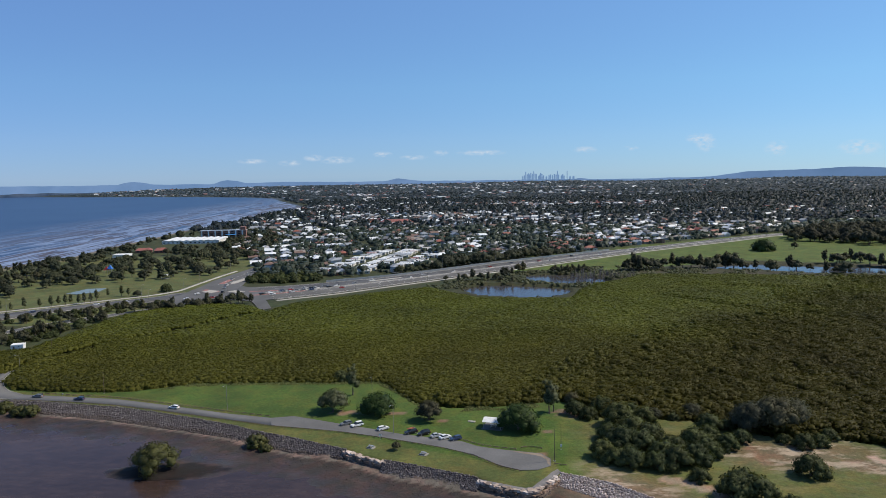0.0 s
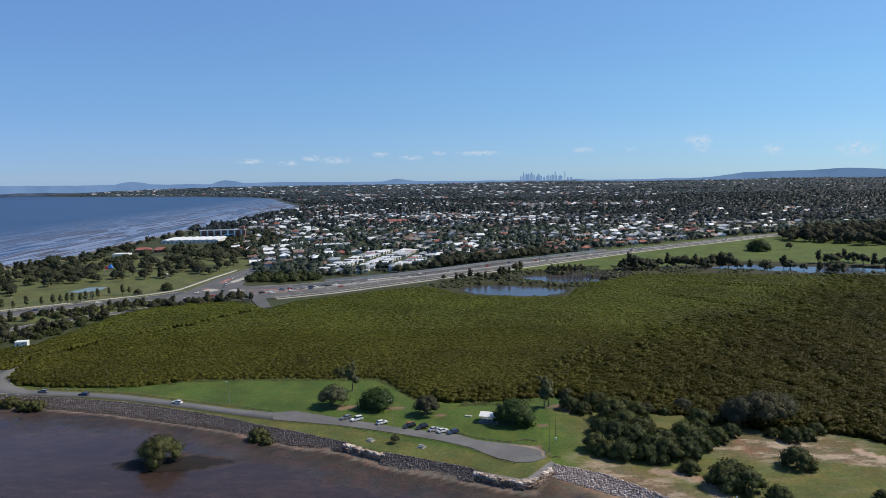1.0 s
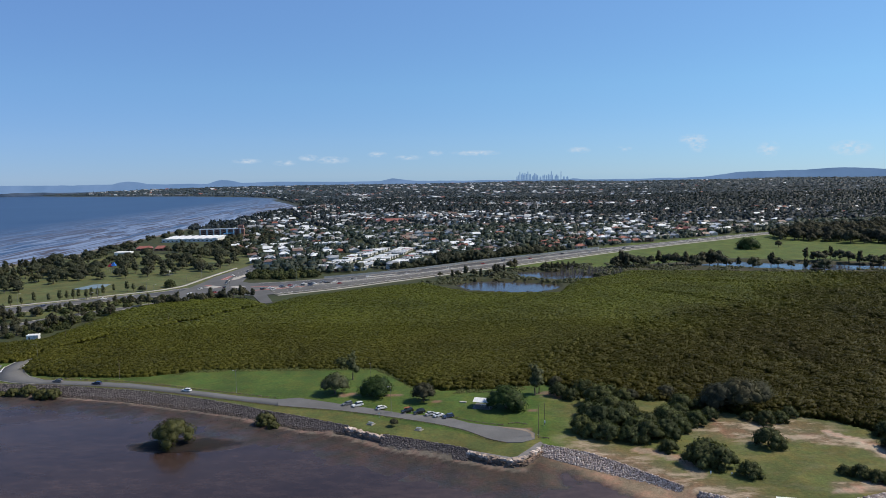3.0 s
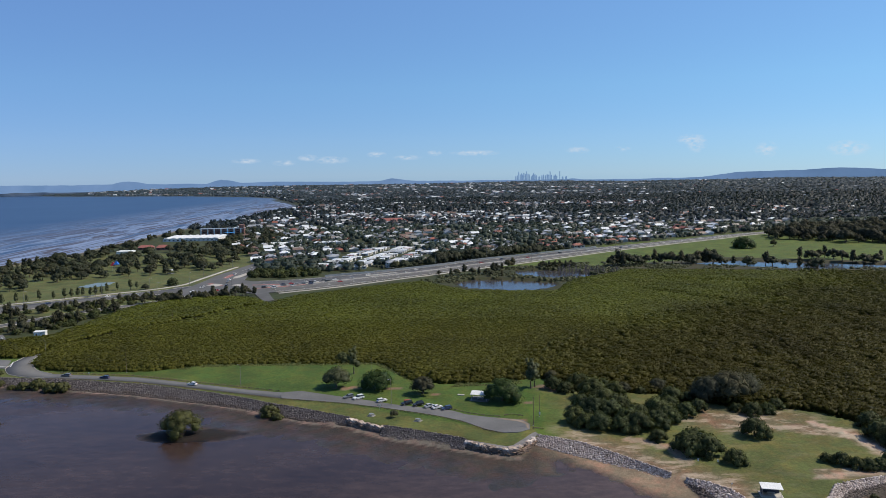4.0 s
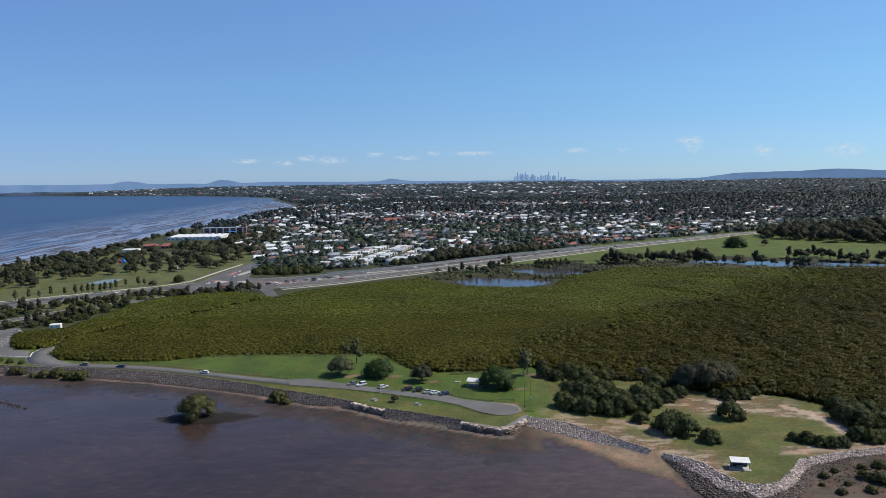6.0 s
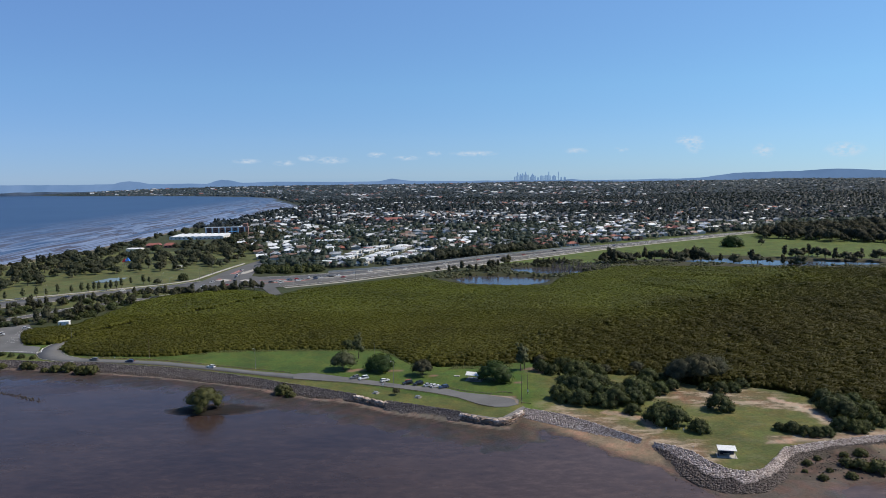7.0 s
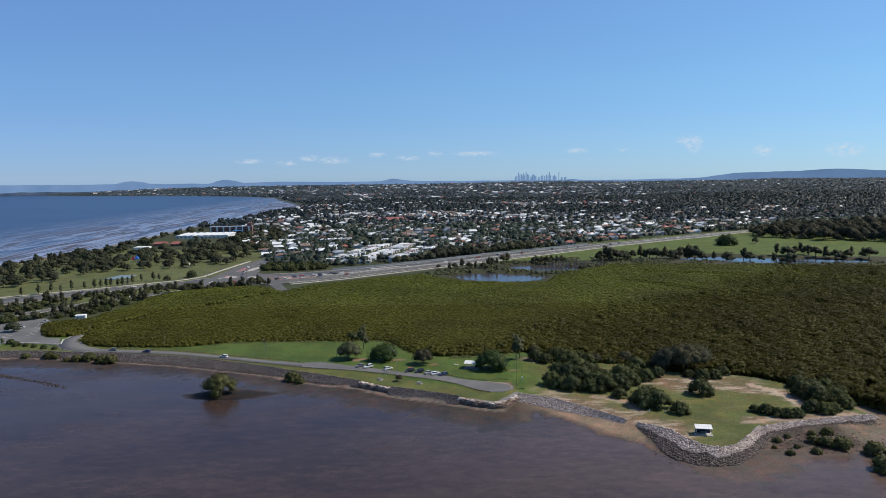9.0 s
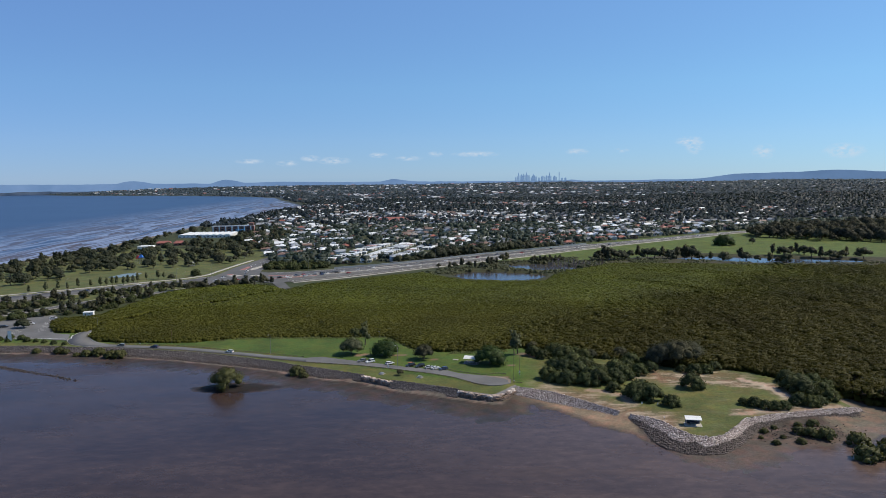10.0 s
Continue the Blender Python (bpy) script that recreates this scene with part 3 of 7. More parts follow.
def build_ground():
    gx = steps(-300, 150, 1.8, 4990)
    gx = np.unique(np.concatenate([gx[gx >= -420], np.arange(-560, -420, 10.0), np.arange(-3400, -560, 45.0), gx[gx < -3400]]))
    gy = np.concatenate([steps(-110, 110, 1.5, 4990, 1.12)])
    gy = np.unique(np.concatenate([gy[gy <= 110], np.arange(113, 500, 4.0), np.arange(500, 1900, 28.0), np.arange(1900, 4700, 50.0), gy[gy > 4700]]))
    x, y = np.meshgrid(gx, gy)
    x, y = x.ravel(), y.ravel()
    z, land, d = terrain(x, y)
    n = len(gx)
    i = (np.arange(len(gy) - 1)[:, None] * n + np.arange(n - 1)[None]).ravel()
    me = np_mesh("ground", np.c_[x, y, z], np.stack([i, i + 1, i + 1 + n, i + n], 1))
    me.polygons.foreach_set("use_smooth", np.ones(len(me.polygons), bool))
    col = np.tile(np.array([0.050, 0.062, 0.026, 1.0]), (len(x), 1))
    wet = np.zeros((len(x), 4))
    wet[:, 3] = 1

    def put(mask, c):
        col[mask, :3] = c
    # mud and sand
    put(~land, (0.062, 0.047, 0.038))
    wet[~land, 0] = np.interp(z[~land], [0.02, 0.22], [1.0, 0.15])
    put(~land & (z > 0.32), (0.115, 0.088, 0.066))
    wet[~land, 1] = 0.0
    put(~land & (x < -18) & (y < 90) & (z > 0.05), (0.058, 0.044, 0.038))
    foot = distance(x, y, WALL_FOOT_A + WALL_FOOT_B + [(-14.5, -21), (-7.7, -24), (-4, -24.5)])
    put(~land & (x < -2) & (y < 95) & (foot < 1.7 + 0.7 * wobble(x, y, 3.0)), (0.180, 0.142, 0.122))
    stony = ~land & (x < -18) & (y < 90) & (foot > 2.5) & (foot < 9 + 3 * wobble(x, y, 9.0)) & (wobble(x, y, 2.1, 5.0) > 0.1)
    put(stony, (0.046, 0.034, 0.030))
    for cx, cy, rx, ry, c in ((-122, 2.2, 18.5, 6.8, (0.020, 0.015, 0.013)), (103, -65, 16, 9, (0.060, 0.044, 0.034))):
        put(~land & (np.hypot((x - cx) / rx, (y - cy) / ry) < 1 + 0.2 * wobble(x, y, 3.0)), c)
    sand = ~land & (x > 2) & (x < 56) & (y < 20) & (z > 0.02)
    tone = np.clip((x[sand] - 2) / 14, 0, 1)[:, None] * np.clip(z[sand] / 0.35, 0.25, 1)[:, None]
    col[sand, :3] = (1 - tone) * np.array([0.07, 0.053, 0.042]) + tone * np.array([0.29, 0.205, 0.145])
    wet[sand, 0] = np.interp(z[sand], [0.05, 0.3], [0.7, 0])
    flats = ~land & (x > 45) & (y < -30)
    put(flats, (0.105, 0.076, 0.062))
    put(flats & (z > 0.3) & (wobble(x, y, 3.1, 2.0) > -0.1), (0.066, 0.048, 0.038))
    put(~land & (x > 118) & (z > 0.05), (0.17, 0.13, 0.095))
    put(~land & (x < -300) & (y > 200) & (y < 1400), (0.24, 0.20, 0.15))
    put(~land & (y >= 1400), (0.06, 0.065, 0.05))
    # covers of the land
    # far ground shares the haze tint painted into the ridge woods
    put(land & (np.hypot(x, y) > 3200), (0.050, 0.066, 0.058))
    park = land & (y < 130) & (x < 32)
    put(park, (0.072, 0.116, 0.022))
    verge = land & (y < 90) & (distance(x, y, COAST[:26]) < 13) & (x < 6)
    put(verge, (0.110, 0.125, 0.036))
    head = land & (x > 5) & (y < 45) & (x < 160)
    dry = np.clip(1 - (distance(x, y, COAST[25:33]) - 4) / 10, 0, 1) + np.clip(1 - np.hypot((x - 84) / 34, (y - 2) / 17), 0, 1) * 1.3 + np.clip(1 - distance(x, y, [(100, -9), (115, -14), (117, -31)]) / 6, 0, 1) * 2 + np.clip(1 - distance(x, y, [(88, -47), (104, -47), (128, -42)]) / 5, 0, 1) * 2
    dry = np.clip(dry, 0, 1)[:, None]
    mixed = (1 - dry) * np.array([0.112, 0.124, 0.036]) + dry * np.array([0.165, 0.124, 0.078])
    col[head & (x > 22), :3] = mixed[head & (x > 22)]
    t = np.clip((x - 8) / 14, 0, 1)[:, None]
    band_ = head & (x <= 22)
    col[band_, :3] = ((1 - t) * np.array([0.070, 0.125, 0.020]) + t * mixed)[band_]
    wet[head, 1] = np.clip(dry[head, 0] * 1.2 + 0.1, 0, 1) * np.clip((x[head] - 8) / 12, 0, 1)
    for cx, cy, rx, ry in ((-68.5, 50.5, 6, 3), (-49.5, 48, 3.5, 2.2), (16, 46, 6.5, 3.5), (-31.5, 39.5, 3, 2), (20, 41, 4, 2), (7, 26, 2.5, 2), (1.5, 4.5, 3.5, 2.2)):
        put(land & (np.hypot((x - cx) / rx, (y - cy) / ry) < 0.8 + 0.5 * wobble(x, y, 1.6)), (0.19, 0.14, 0.095))
    for line, wide, c in (([(108, -4), (112, -10), (113, -17), (115, -25), (116.5, -32)], 2.6, (0.44, 0.36, 0.29)), ([(83, -50), (94, -47.8), (104, -47.5), (118, -45), (130, -42)], 1.7, (0.33, 0.25, 0.19)), ([(36, -16), (49, -24), (48.5, -36)], 2.6, (0.30, 0.225, 0.165)), ([(73, 13), (71.5, 2), (73, -6)], 2.2, (0.20, 0.135, 0.085)), ([(74, -6), (82, -4), (92, -8), (100, -7)], 1.3, (0.34, 0.27, 0.205))):
        put(land & (distance(x, y, line) < wide * (0.85 + 0.45 * wobble(x, y, 2.6))), c)
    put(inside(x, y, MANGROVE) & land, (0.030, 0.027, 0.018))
    field = land & (y > 385) & (y < 830) & (x > 40) & ~inside(x, y, SUBURB) & ~inside(x, y, MANGROVE)
    put(field, (0.090, 0.128, 0.026))
    for pond in (POND_A, POND_B, POND_C):
        put(land & (distance(x, y, pond + pond[:1]) < 14) & ~inside(x, y, MANGROVE), (0.044, 0.050, 0.022))
    put(land & inside(x, y, [(95, 360), (140, 400), (225, 398), (305, 372), (365, 364), (440, 356), (520, 400), (470, 440), (420, 452), (360, 466), (270, 488), (225, 474), (180, 462), (120, 440)]), (0.050, 0.050, 0.028))
    parkland = land & (x < -215) & (y > 230) & (y < 640) & ~inside(x, y, MANGROVE)
    put(parkland, (0.108, 0.125, 0.046))
    put(parkland & (distance(x, y, BEACH_SEA) < 16), (0.20, 0.18, 0.11))
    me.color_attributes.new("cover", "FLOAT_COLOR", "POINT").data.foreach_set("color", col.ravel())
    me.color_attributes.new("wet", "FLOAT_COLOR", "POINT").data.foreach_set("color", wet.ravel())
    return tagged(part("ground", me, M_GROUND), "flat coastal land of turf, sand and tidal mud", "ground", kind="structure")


build_ground()


def height(x, y):
    z, _, _ = terrain(np.array([float(x)]), np.array([float(y)]))
    return float(z[0])


def sheet(name, outline, z, mat, label, category):
    bm = bmesh.new()
    bm.faces.new([bm.verts.new((x, y, z)) for x, y in outline])
    bmesh.ops.recalc_face_normals(bm, faces=bm.faces)
    if bm.faces[:][0].normal.z < 0:
        bmesh.ops.reverse_faces(bm, faces=bm.faces)
    bmesh.ops.triangulate(bm, faces=bm.faces)
    return tagged(part(name, bm, mat), label, category, kind="structure")


sheet("water", [(-4990, -4990), (4990, -4990), (4990, 60), (300, 20), (-250, 120), (-420, 300), (-420, 2200), (-500, 3400), (-1500, 4300), (-4990, 4800)], 0.0, M_WATER, "shallow brown tidal bay turning blue along the open beach", "water")
M_POND = water_material()
M_POND.name = "pond_water"
pond_principled = M_POND.node_tree.nodes["Principled BSDF"]
for link in list(pond_principled.inputs["Base Color"].links) + list(pond_principled.inputs["Roughness"].links):
    M_POND.node_tree.links.remove(link)
pond_principled.inputs["Base Color"].default_value = (0.050, 0.048, 0.050, 1)
pond_principled.inputs["Roughness"].default_value = 0.16
for outline in (POND_A, POND_B, POND_C):
    cx, cy = np.mean(outline, axis=0)
    sheet("pond", [(cx + (x - cx) * 1.02, cy + (y - cy) * 1.02) for x, y in resample(outline + outline[:1], 60)[:-1]], 0.8, M_POND, "still blue pond among mangroves", "pond")

# ---------------------------------------------------------------- roads


def road(name, left, right, z, mat, label, n=80, kerb=0.35):
    a, b = resample(left, n), resample(right, n)
    v, f = band(a, b, z)
    ob = tagged(part(name, np_mesh(name, v, f), mat), label, "road", kind="structure")
    if kerb:
        for line, side in ((a, 1), (b, -1)):
            inner = line + (b - a if side > 0 else a - b) / np.hypot(*(b - a).T)[:, None] * kerb
            v, f = band(line, inner, z + 0.13, 0.3)
            part("kerb", np_mesh("kerb", v, f), M_CONCRETE, ob)
    return ob


def dashes(line, z, width, dash, gap, parent, mat=M_PAINT, name="lane_marking", lift=0.035):
    """Painted dashes along a line, joined as one marking."""
    line = np.asarray(line, float)
    s = np.r_[0, np.cumsum(np.hypot(*np.diff(line, axis=0).T))]
    V, F = [], []
    pos = 0.0
    while pos + dash < s[-1]:
        ts = np.linspace(pos, pos + dash, 2)
        p = np.stack([np.interp(ts, s, line[:, 0]), np.interp(ts, s, line[:, 1])], 1)
        d = p[1] - p[0]
        nrm = np.array([-d[1], d[0]]) / (np.hypot(*d) + 1e-9) * width / 2
        k = len(V)
        V += [(*(p[0] - nrm), z + lift), (*(p[1] - nrm), z + lift), (*(p[1] + nrm), z + lift), (*(p[0] + nrm), z + lift)]
        F.append((k, k + 1, k + 2, k + 3))
        pos += dash + gap
    return part(name, np_mesh(name, V, F), mat, parent)


park_road = road("road_1", ROAD_FAR, ROAD_NEAR, 2.62, M_ASPHALT, "narrow grey asphalt road along the rock wall", kerb=0)
ZR = 2.62


def slab(name, outline, z, mat, label, category="road"):
    """A paved area of any outline, 30 cm deep."""
    bm = bmesh.new()
    f = bm.faces.new([bm.verts.new((x, y, z)) for x, y in outline])
    bm.normal_update()
    if f.normal.z < 0:
        f.normal_flip()
    g = bmesh.ops.extrude_face_region(bm, geom=[f])
    for v in [e for e in g["geom"] if isinstance(e, bmesh.types.BMVert)]:
        v.co.z = z
    for v in f.verts:
        v.co.z = z - 0.3
    bmesh.ops.triangulate(bm, faces=bm.faces)
    bmesh.ops.recalc_face_normals(bm, faces=bm.faces)
    return tagged(part(name, bm, mat), label, category, kind="structure")


gravel = slab("gravel_patch", [(-9.5, 8.7), (-4, 7.1), (1.1, 5.3), (3.6, 1), (2.9, -4.2), (2.3, -2.6), (2.5, 0.6), (1.4, 2.6), (-0.4, 4.2), (-4.2, 5.7)], ZR + 0.012, M_GRAVEL, "bare tan gravel worn at the turning end", "gravel")
car_park = slab("car_park", CARPARK, ZR - 0.004, M_ASPHALT, "grey asphalt car park with a turning end beside the grass", "car park")
BEND_OUT = [(-214.4, 74.6), (-226, 77), (-236, 82), (-243.5, 92), (-246.5, 104), (-247, 116), (-247, 126), (-256, 134)]
BEND_IN = [(-214.5, 81.7), (-224, 87.5), (-230, 94), (-234.5, 101), (-238.5, 108), (-240.5, 116), (-240, 124.5), (-246, 134)]
road("road_2", BEND_IN, BEND_OUT, 2.616, M_ASPHALT, "asphalt bend round the tip of the mangroves", 40, 0.25)
LOT = [(-243.5, 93), (-250, 109), (-262, 113), (-267, 122), (-283, 160), (-292, 172), (-318, 152), (-330, 128), (-318, 104), (-288, 99), (-262, 98)]
car_lot = slab("car_lot", LOT, 2.61, M_ASPHALT, "open asphalt parking area with white bay lines", "car park")
for k in range(9):
    u = k / 8
    dashes([(-283 + 12 * u, 157 - 36 * u), (-291 + 12 * u, 153 - 36 * u)], 2.612, 0.22, 5.0, 9, car_lot, name="bay_line")
    dashes([(-295 + 12 * u, 151 - 36 * u), (-303 + 12 * u, 147 - 36 * u)], 2.612, 0.22, 5.0, 9, car_lot, name="bay_line")
dashes([(-243, 96), (-248, 108)], 2.612, 0.5, 11, 5, car_lot, name="stop_line")
dashes(resample([(-243, 96), (-262, 99.5), (-285, 101)], 20), 2.612, 0.3, 3, 0.1, car_lot, name="edge_line")

motorway = road("motorway", MW_NEAR, MW_FAR, 3.0, M_MOTORWAY, "wide grey multi-lane motorway with a narrow median", 120, 0.5)
mw_a, mw_b = resample(MW_NEAR, 240), resample(MW_FAR, 240)
for u, w, dash, gap in ((0.06, 0.3, 6, 0.05), (0.2, 0.2, 3, 9), (0.32, 0.2, 3, 9), (0.43, 0.3, 6, 0.05), (0.57, 0.3, 6, 0.05), (0.68, 0.2, 3, 9), (0.8, 0.2, 3, 9), (0.94, 0.3, 6, 0.05)):
    dashes(mw_a * (1 - u) + mw_b * u, 3.0, w, dash, gap, motorway)
v, f = band(mw_a * 0.52 + mw_b * 0.48, mw_a * 0.48 + mw_b * 0.52, 3.16, 0.3)
part("median", np_mesh("median", v, f), M_CONCRETE, motorway)
JUNCTION = [(-148, 319), (-163, 310), (-151, 276), (-157, 268), (-173, 306), (-186, 313), (-208, 316), (-226, 298), (-252, 306), (-250, 346), (-238, 352), (-236, 383), (-236, 413), (-228, 470), (-219, 535), (-206, 535), (-204, 500), (-207, 431), (-201, 382), (-192, 374), (-176, 377)]
junction = slab("junction", JUNCTION, 2.975, M_MOTORWAY, "broad asphalt junction with painted islands and kerbs")
ROAD_W_LOW = [(-420, 170), (-354, 222), (-325, 249), (-301, 276), (-286, 288), (-261, 303), (-240, 316)]
ROAD_W_UP = [(-432, 200), (-386, 240), (-340, 272), (-313, 292), (-295, 304), (-276, 318), (-256, 331), (-238, 350)]
road("road_3", ROAD_W_LOW, ROAD_W_UP, 2.99, M_MOTORWAY, "grey main road beside the foreshore park", 60, 0.4)
ROAD_S_LOW = [(-420, 110), (-327, 166), (-304, 192), (-289, 216), (-278, 232), (-262, 248), (-243, 264), (-224, 284), (-208, 305)]
road("road_4", ROAD_S_LOW, [tuple(p) for p in offset(resample(ROAD_S_LOW, 40), 9.5)], 2.985, M_MOTORWAY, "slip road lined with shrubs", 50, 0.3)
road("road_5", [(-219, 535), (-211, 570), (-190, 620), (-150, 700)], [(-206, 535), (-198, 566), (-178, 612), (-140, 690)], 2.99, M_MOTORWAY, "suburban road between trees", 30, 0.3)
for line in ([(-224, 392), (-222, 430), (-214, 500)], [(-217, 392), (-215, 430), (-208, 500)]):
    dashes(resample(line, 20), 2.996, 0.25, 3, 5, junction)
for outline in ([(-214, 392), (-210, 398), (-207, 416), (-211, 430), (-216, 404)], [(-205, 352), (-196, 346), (-190, 352), (-200, 358)], [(-226, 352), (-216, 346), (-212, 356), (-222, 362)]):
    slab("traffic_island", outline, 3.12, M_CONCRETE, "kerbed concrete island in the junction", "traffic island")
for outline in ([(-229, 362), (-214, 350), (-211, 353), (-226, 366)], [(-186, 350), (-160, 352), (-160, 355), (-187, 353)], [(-225, 396), (-220, 396), (-219, 424), (-224, 422)], [(-180, 330), (-155, 340), (-140, 349), (-141, 352), (-156, 344), (-181, 333)]):
    bm = bmesh.new()
    face = bm.faces.new([bm.verts.new((x, y, 3.03)) for x, y in outline])
    bm.normal_update()
    if face.normal.z < 0:
        face.normal_flip()
    part("red_lane_coating", bm, M_REDROAD, junction)
path_line = resample([(-420, 212), (-386, 250), (-340, 281), (-300, 310), (-262, 338), (-246, 360), (-243, 395), (-238, 440), (-232, 480)], 60)
v, f = band(path_line, offset(path_line, 3.2), 2.9)
tagged(part("pavement_1", np_mesh("pavement", v, f), M_CONCRETE), "pale concrete footpath beside the main road", "path", kind="structure")
v, f = band(offset(resample(MW_NEAR, 100), -3.5), offset(resample(MW_NEAR, 100), -6.5), 2.9)
tagged(part("pavement_2", np_mesh("pavement", v, f), M_CONCRETE), "pale concrete path beside the motorway verge", "path", kind="structure")
inner_path = slab("pavement_3", [(-20.2, -13.4), (-13.9, -16.6), (-9.5, -18.9), (-7.0, -20.0), (-4.8, -19.4), (-2.7, -16.6), (0.4, -12.6), (2.7, -9.2), (4.8, -7.0), (5.6, -9.4), (2.6, -13.6), (-0.9, -18.2), (-4.4, -21.6), (-7.7, -21.2), (-14.2, -18.4), (-20.5, -14.2)], 2.58, M_GREYGRAVEL, "grey gravelly path behind the sandstone edge", "path")

# ---------------------------------------------------------------- plants


def cube_ball(n, bottom=True):
    """A ball of quads: n x n on each side of a cube."""
    V, F = [], []
    axes = [((1, 0, 0), (0, 1, 0), (0, 0, 1)), ((0, 1, 0), (0, 0, 1), (1, 0, 0)), ((0, 0, 1), (1, 0, 0), (0, 1, 0))]
    for u, w, t in axes:
        for sgn in (1, -1):
            if t == (0, 0, 1) and sgn < 0 and not bottom:
                continue
            k = len(V)
            for i in range(n + 1):
                for j in range(n + 1):
                    p = np.array(u) * (2 * i / n - 1) + np.array(w) * (2 * j / n - 1) + np.array(t) * sgn
                    V.append(p / np.linalg.norm(p))
            for i in range(n):
                for j in range(n):
                    a = k + i * (n + 1) + j
                    q = (a, a + n + 1, a + n + 2, a + 1)
                    F.append(q if sgn > 0 else q[::-1])
    # weld the sides along the cube's edges
    keys, where = {}, []
    for p in V:
        where.append(keys.setdefault(tuple(np.round(p, 4)), len(keys)))
    return np.array(list(keys)), np.array([[where[i] for i in q] for q in F])


def tufts(centre, normal, size, r):
    """Leafy sprays: bent diamonds that face outwards, at centres with normals."""
    n = len(centre)
    nrm = normal + r.normal(0, 0.3, (n, 3))
    nrm /= np.linalg.norm(nrm, axis=1)[:, None]
    a = np.cross(nrm, r.normal(0, 1, (n, 3)))
    a /= np.linalg.norm(a, axis=1)[:, None] + 1e-9
    b = np.cross(nrm, a)
    s = (size * r.uniform(0.7, 1.3, n))[:, None]
    k = r.uniform(0.55, 0.95, n)[:, None]
    lift = nrm * s * 0.35
    V = np.stack([centre - a * s - lift * 0.6, centre - b * s * k + lift * 0.3, centre + a * s - lift * 0.6, centre + b * s * k + lift * 0.3], 1).reshape(-1, 3)
    F = np.arange(4 * n).reshape(-1, 4)
    return V, F, np.repeat(unit(normal * 1.5 + nrm * 0.45 + (0, 0, 0.3)), 4, axis=0)


def unit(v):
    return v / (np.linalg.norm(v, axis=1)[:, None] + 1e-9)


def foliage_mesh(name, verts, faces, normals):
    """Leaf sprays that take the light as the round of their crown does."""
    me = np_mesh(name, verts, faces)
    me.polygons.foreach_set("use_smooth", np.ones(len(me.polygons), bool))
    me.attributes.new("custom_normal", "FLOAT_VECTOR", "POINT").data.foreach_set("vector", np.asarray(normals, np.float32).ravel())
    me.update()
    return me


def crown_template(r, core, sprays, spray, squash=0.75, bottom=False, core_size=0.92, up=0.3, reach=1.08):
    V, F = cube_ball(core, bottom)
    lump = 1 + 0.16 * np.sin(V[:, 0] * 4 + r.uniform(0, 6)) * np.cos(V[:, 1] * 5 + r.uniform(0, 6)) + 0.1 * np.sin(V[:, 2] * 6 + V[:, 0] * 3)
    N = unit(V + (0, 0, 0.25))
    V = V * lump[:, None] * core_size
    d = r.normal(0, 1, (sprays, 3))
    d[:, 2] = np.abs(d[:, 2]) * 1.1 - 0.25
    d /= np.linalg.norm(d, axis=1)[:, None]
    W, G, K = tufts(d * r.uniform(0.86, reach, sprays)[:, None], d, np.full(sprays, spray), r)
    V, F, N = np.concatenate([V, W]), np.concatenate([F, G + len(V)]), np.concatenate([N, K])
    V[:, 2] *= squash
    return V, F, unit(N + (0, 0, up))


def stand(name, pts, templates, mat, label, category, r):
    """A stand of crowns joined into one mesh. pts: x, y, z, radius, height factor."""
    which = r.integers(0, len(templates), len(pts))
    Vs, Fs, Ns, n = [], [], [], 0
    for k, (V, F, *N) in enumerate(templates):
        P = pts[which == k]
        if not len(P):
            continue
        a = r.uniform(0, math.tau, len(P))
        c, s = np.cos(a), np.sin(a)
        X = (V[None, :, 0] * c[:, None] - V[None, :, 1] * s[:, None]) * P[:, 3, None] + P[:, 0, None]
        Y = (V[None, :, 0] * s[:, None] + V[None, :, 1] * c[:, None]) * P[:, 3, None] + P[:, 1, None]
        Z = V[None, :, 2] * (P[:, 3] * P[:, 4])[:, None] + P[:, 2, None]
        Vs.append(np.stack([X, Y, Z], 2).reshape(-1, 3))
        if N:
            N = N[0]
            Ns.append(np.stack([N[None, :, 0] * c[:, None] - N[None, :, 1] * s[:, None], N[None, :, 0] * s[:, None] + N[None, :, 1] * c[:, None], N[None, :, 2] + 0 * c[:, None]], 2).reshape(-1, 3))
        Fs.append((F[None] + (np.arange(len(P)) * len(V))[:, None, None]).reshape(-1, 4) + n)
        n += len(P) * len(V)
    V, F = np.concatenate(Vs), np.concatenate(Fs)
    me = foliage_mesh(name, V, F, np.concatenate(Ns)) if Ns else np_mesh(name, V, F)
    return tagged(part(name, me, mat), label, category, kind="stuff")


def scatter(poly, gap, r, jitter=0.48):
    xs, ys = zip(*poly)
    gx = np.arange(min(xs), max(xs), gap)
    gy = np.arange(min(ys), max(ys), gap * 0.87)
    x, y = np.meshgrid(gx, gy)
    x = x + (np.arange(len(gy)) % 2)[:, None] * gap / 2
    x, y = x.ravel() + r.uniform(-jitter, jitter, x.size) * gap, y.ravel() + r.uniform(-jitter, jitter, y.size) * gap
    ok = inside(x, y, poly)
    return x[ok], y[ok]


def wedge(x, y, margin=25):
    """The stretch of country that is open to view from the bay."""
    return (np.abs(x + 31) < 0.64 * (y + 318) + margin)


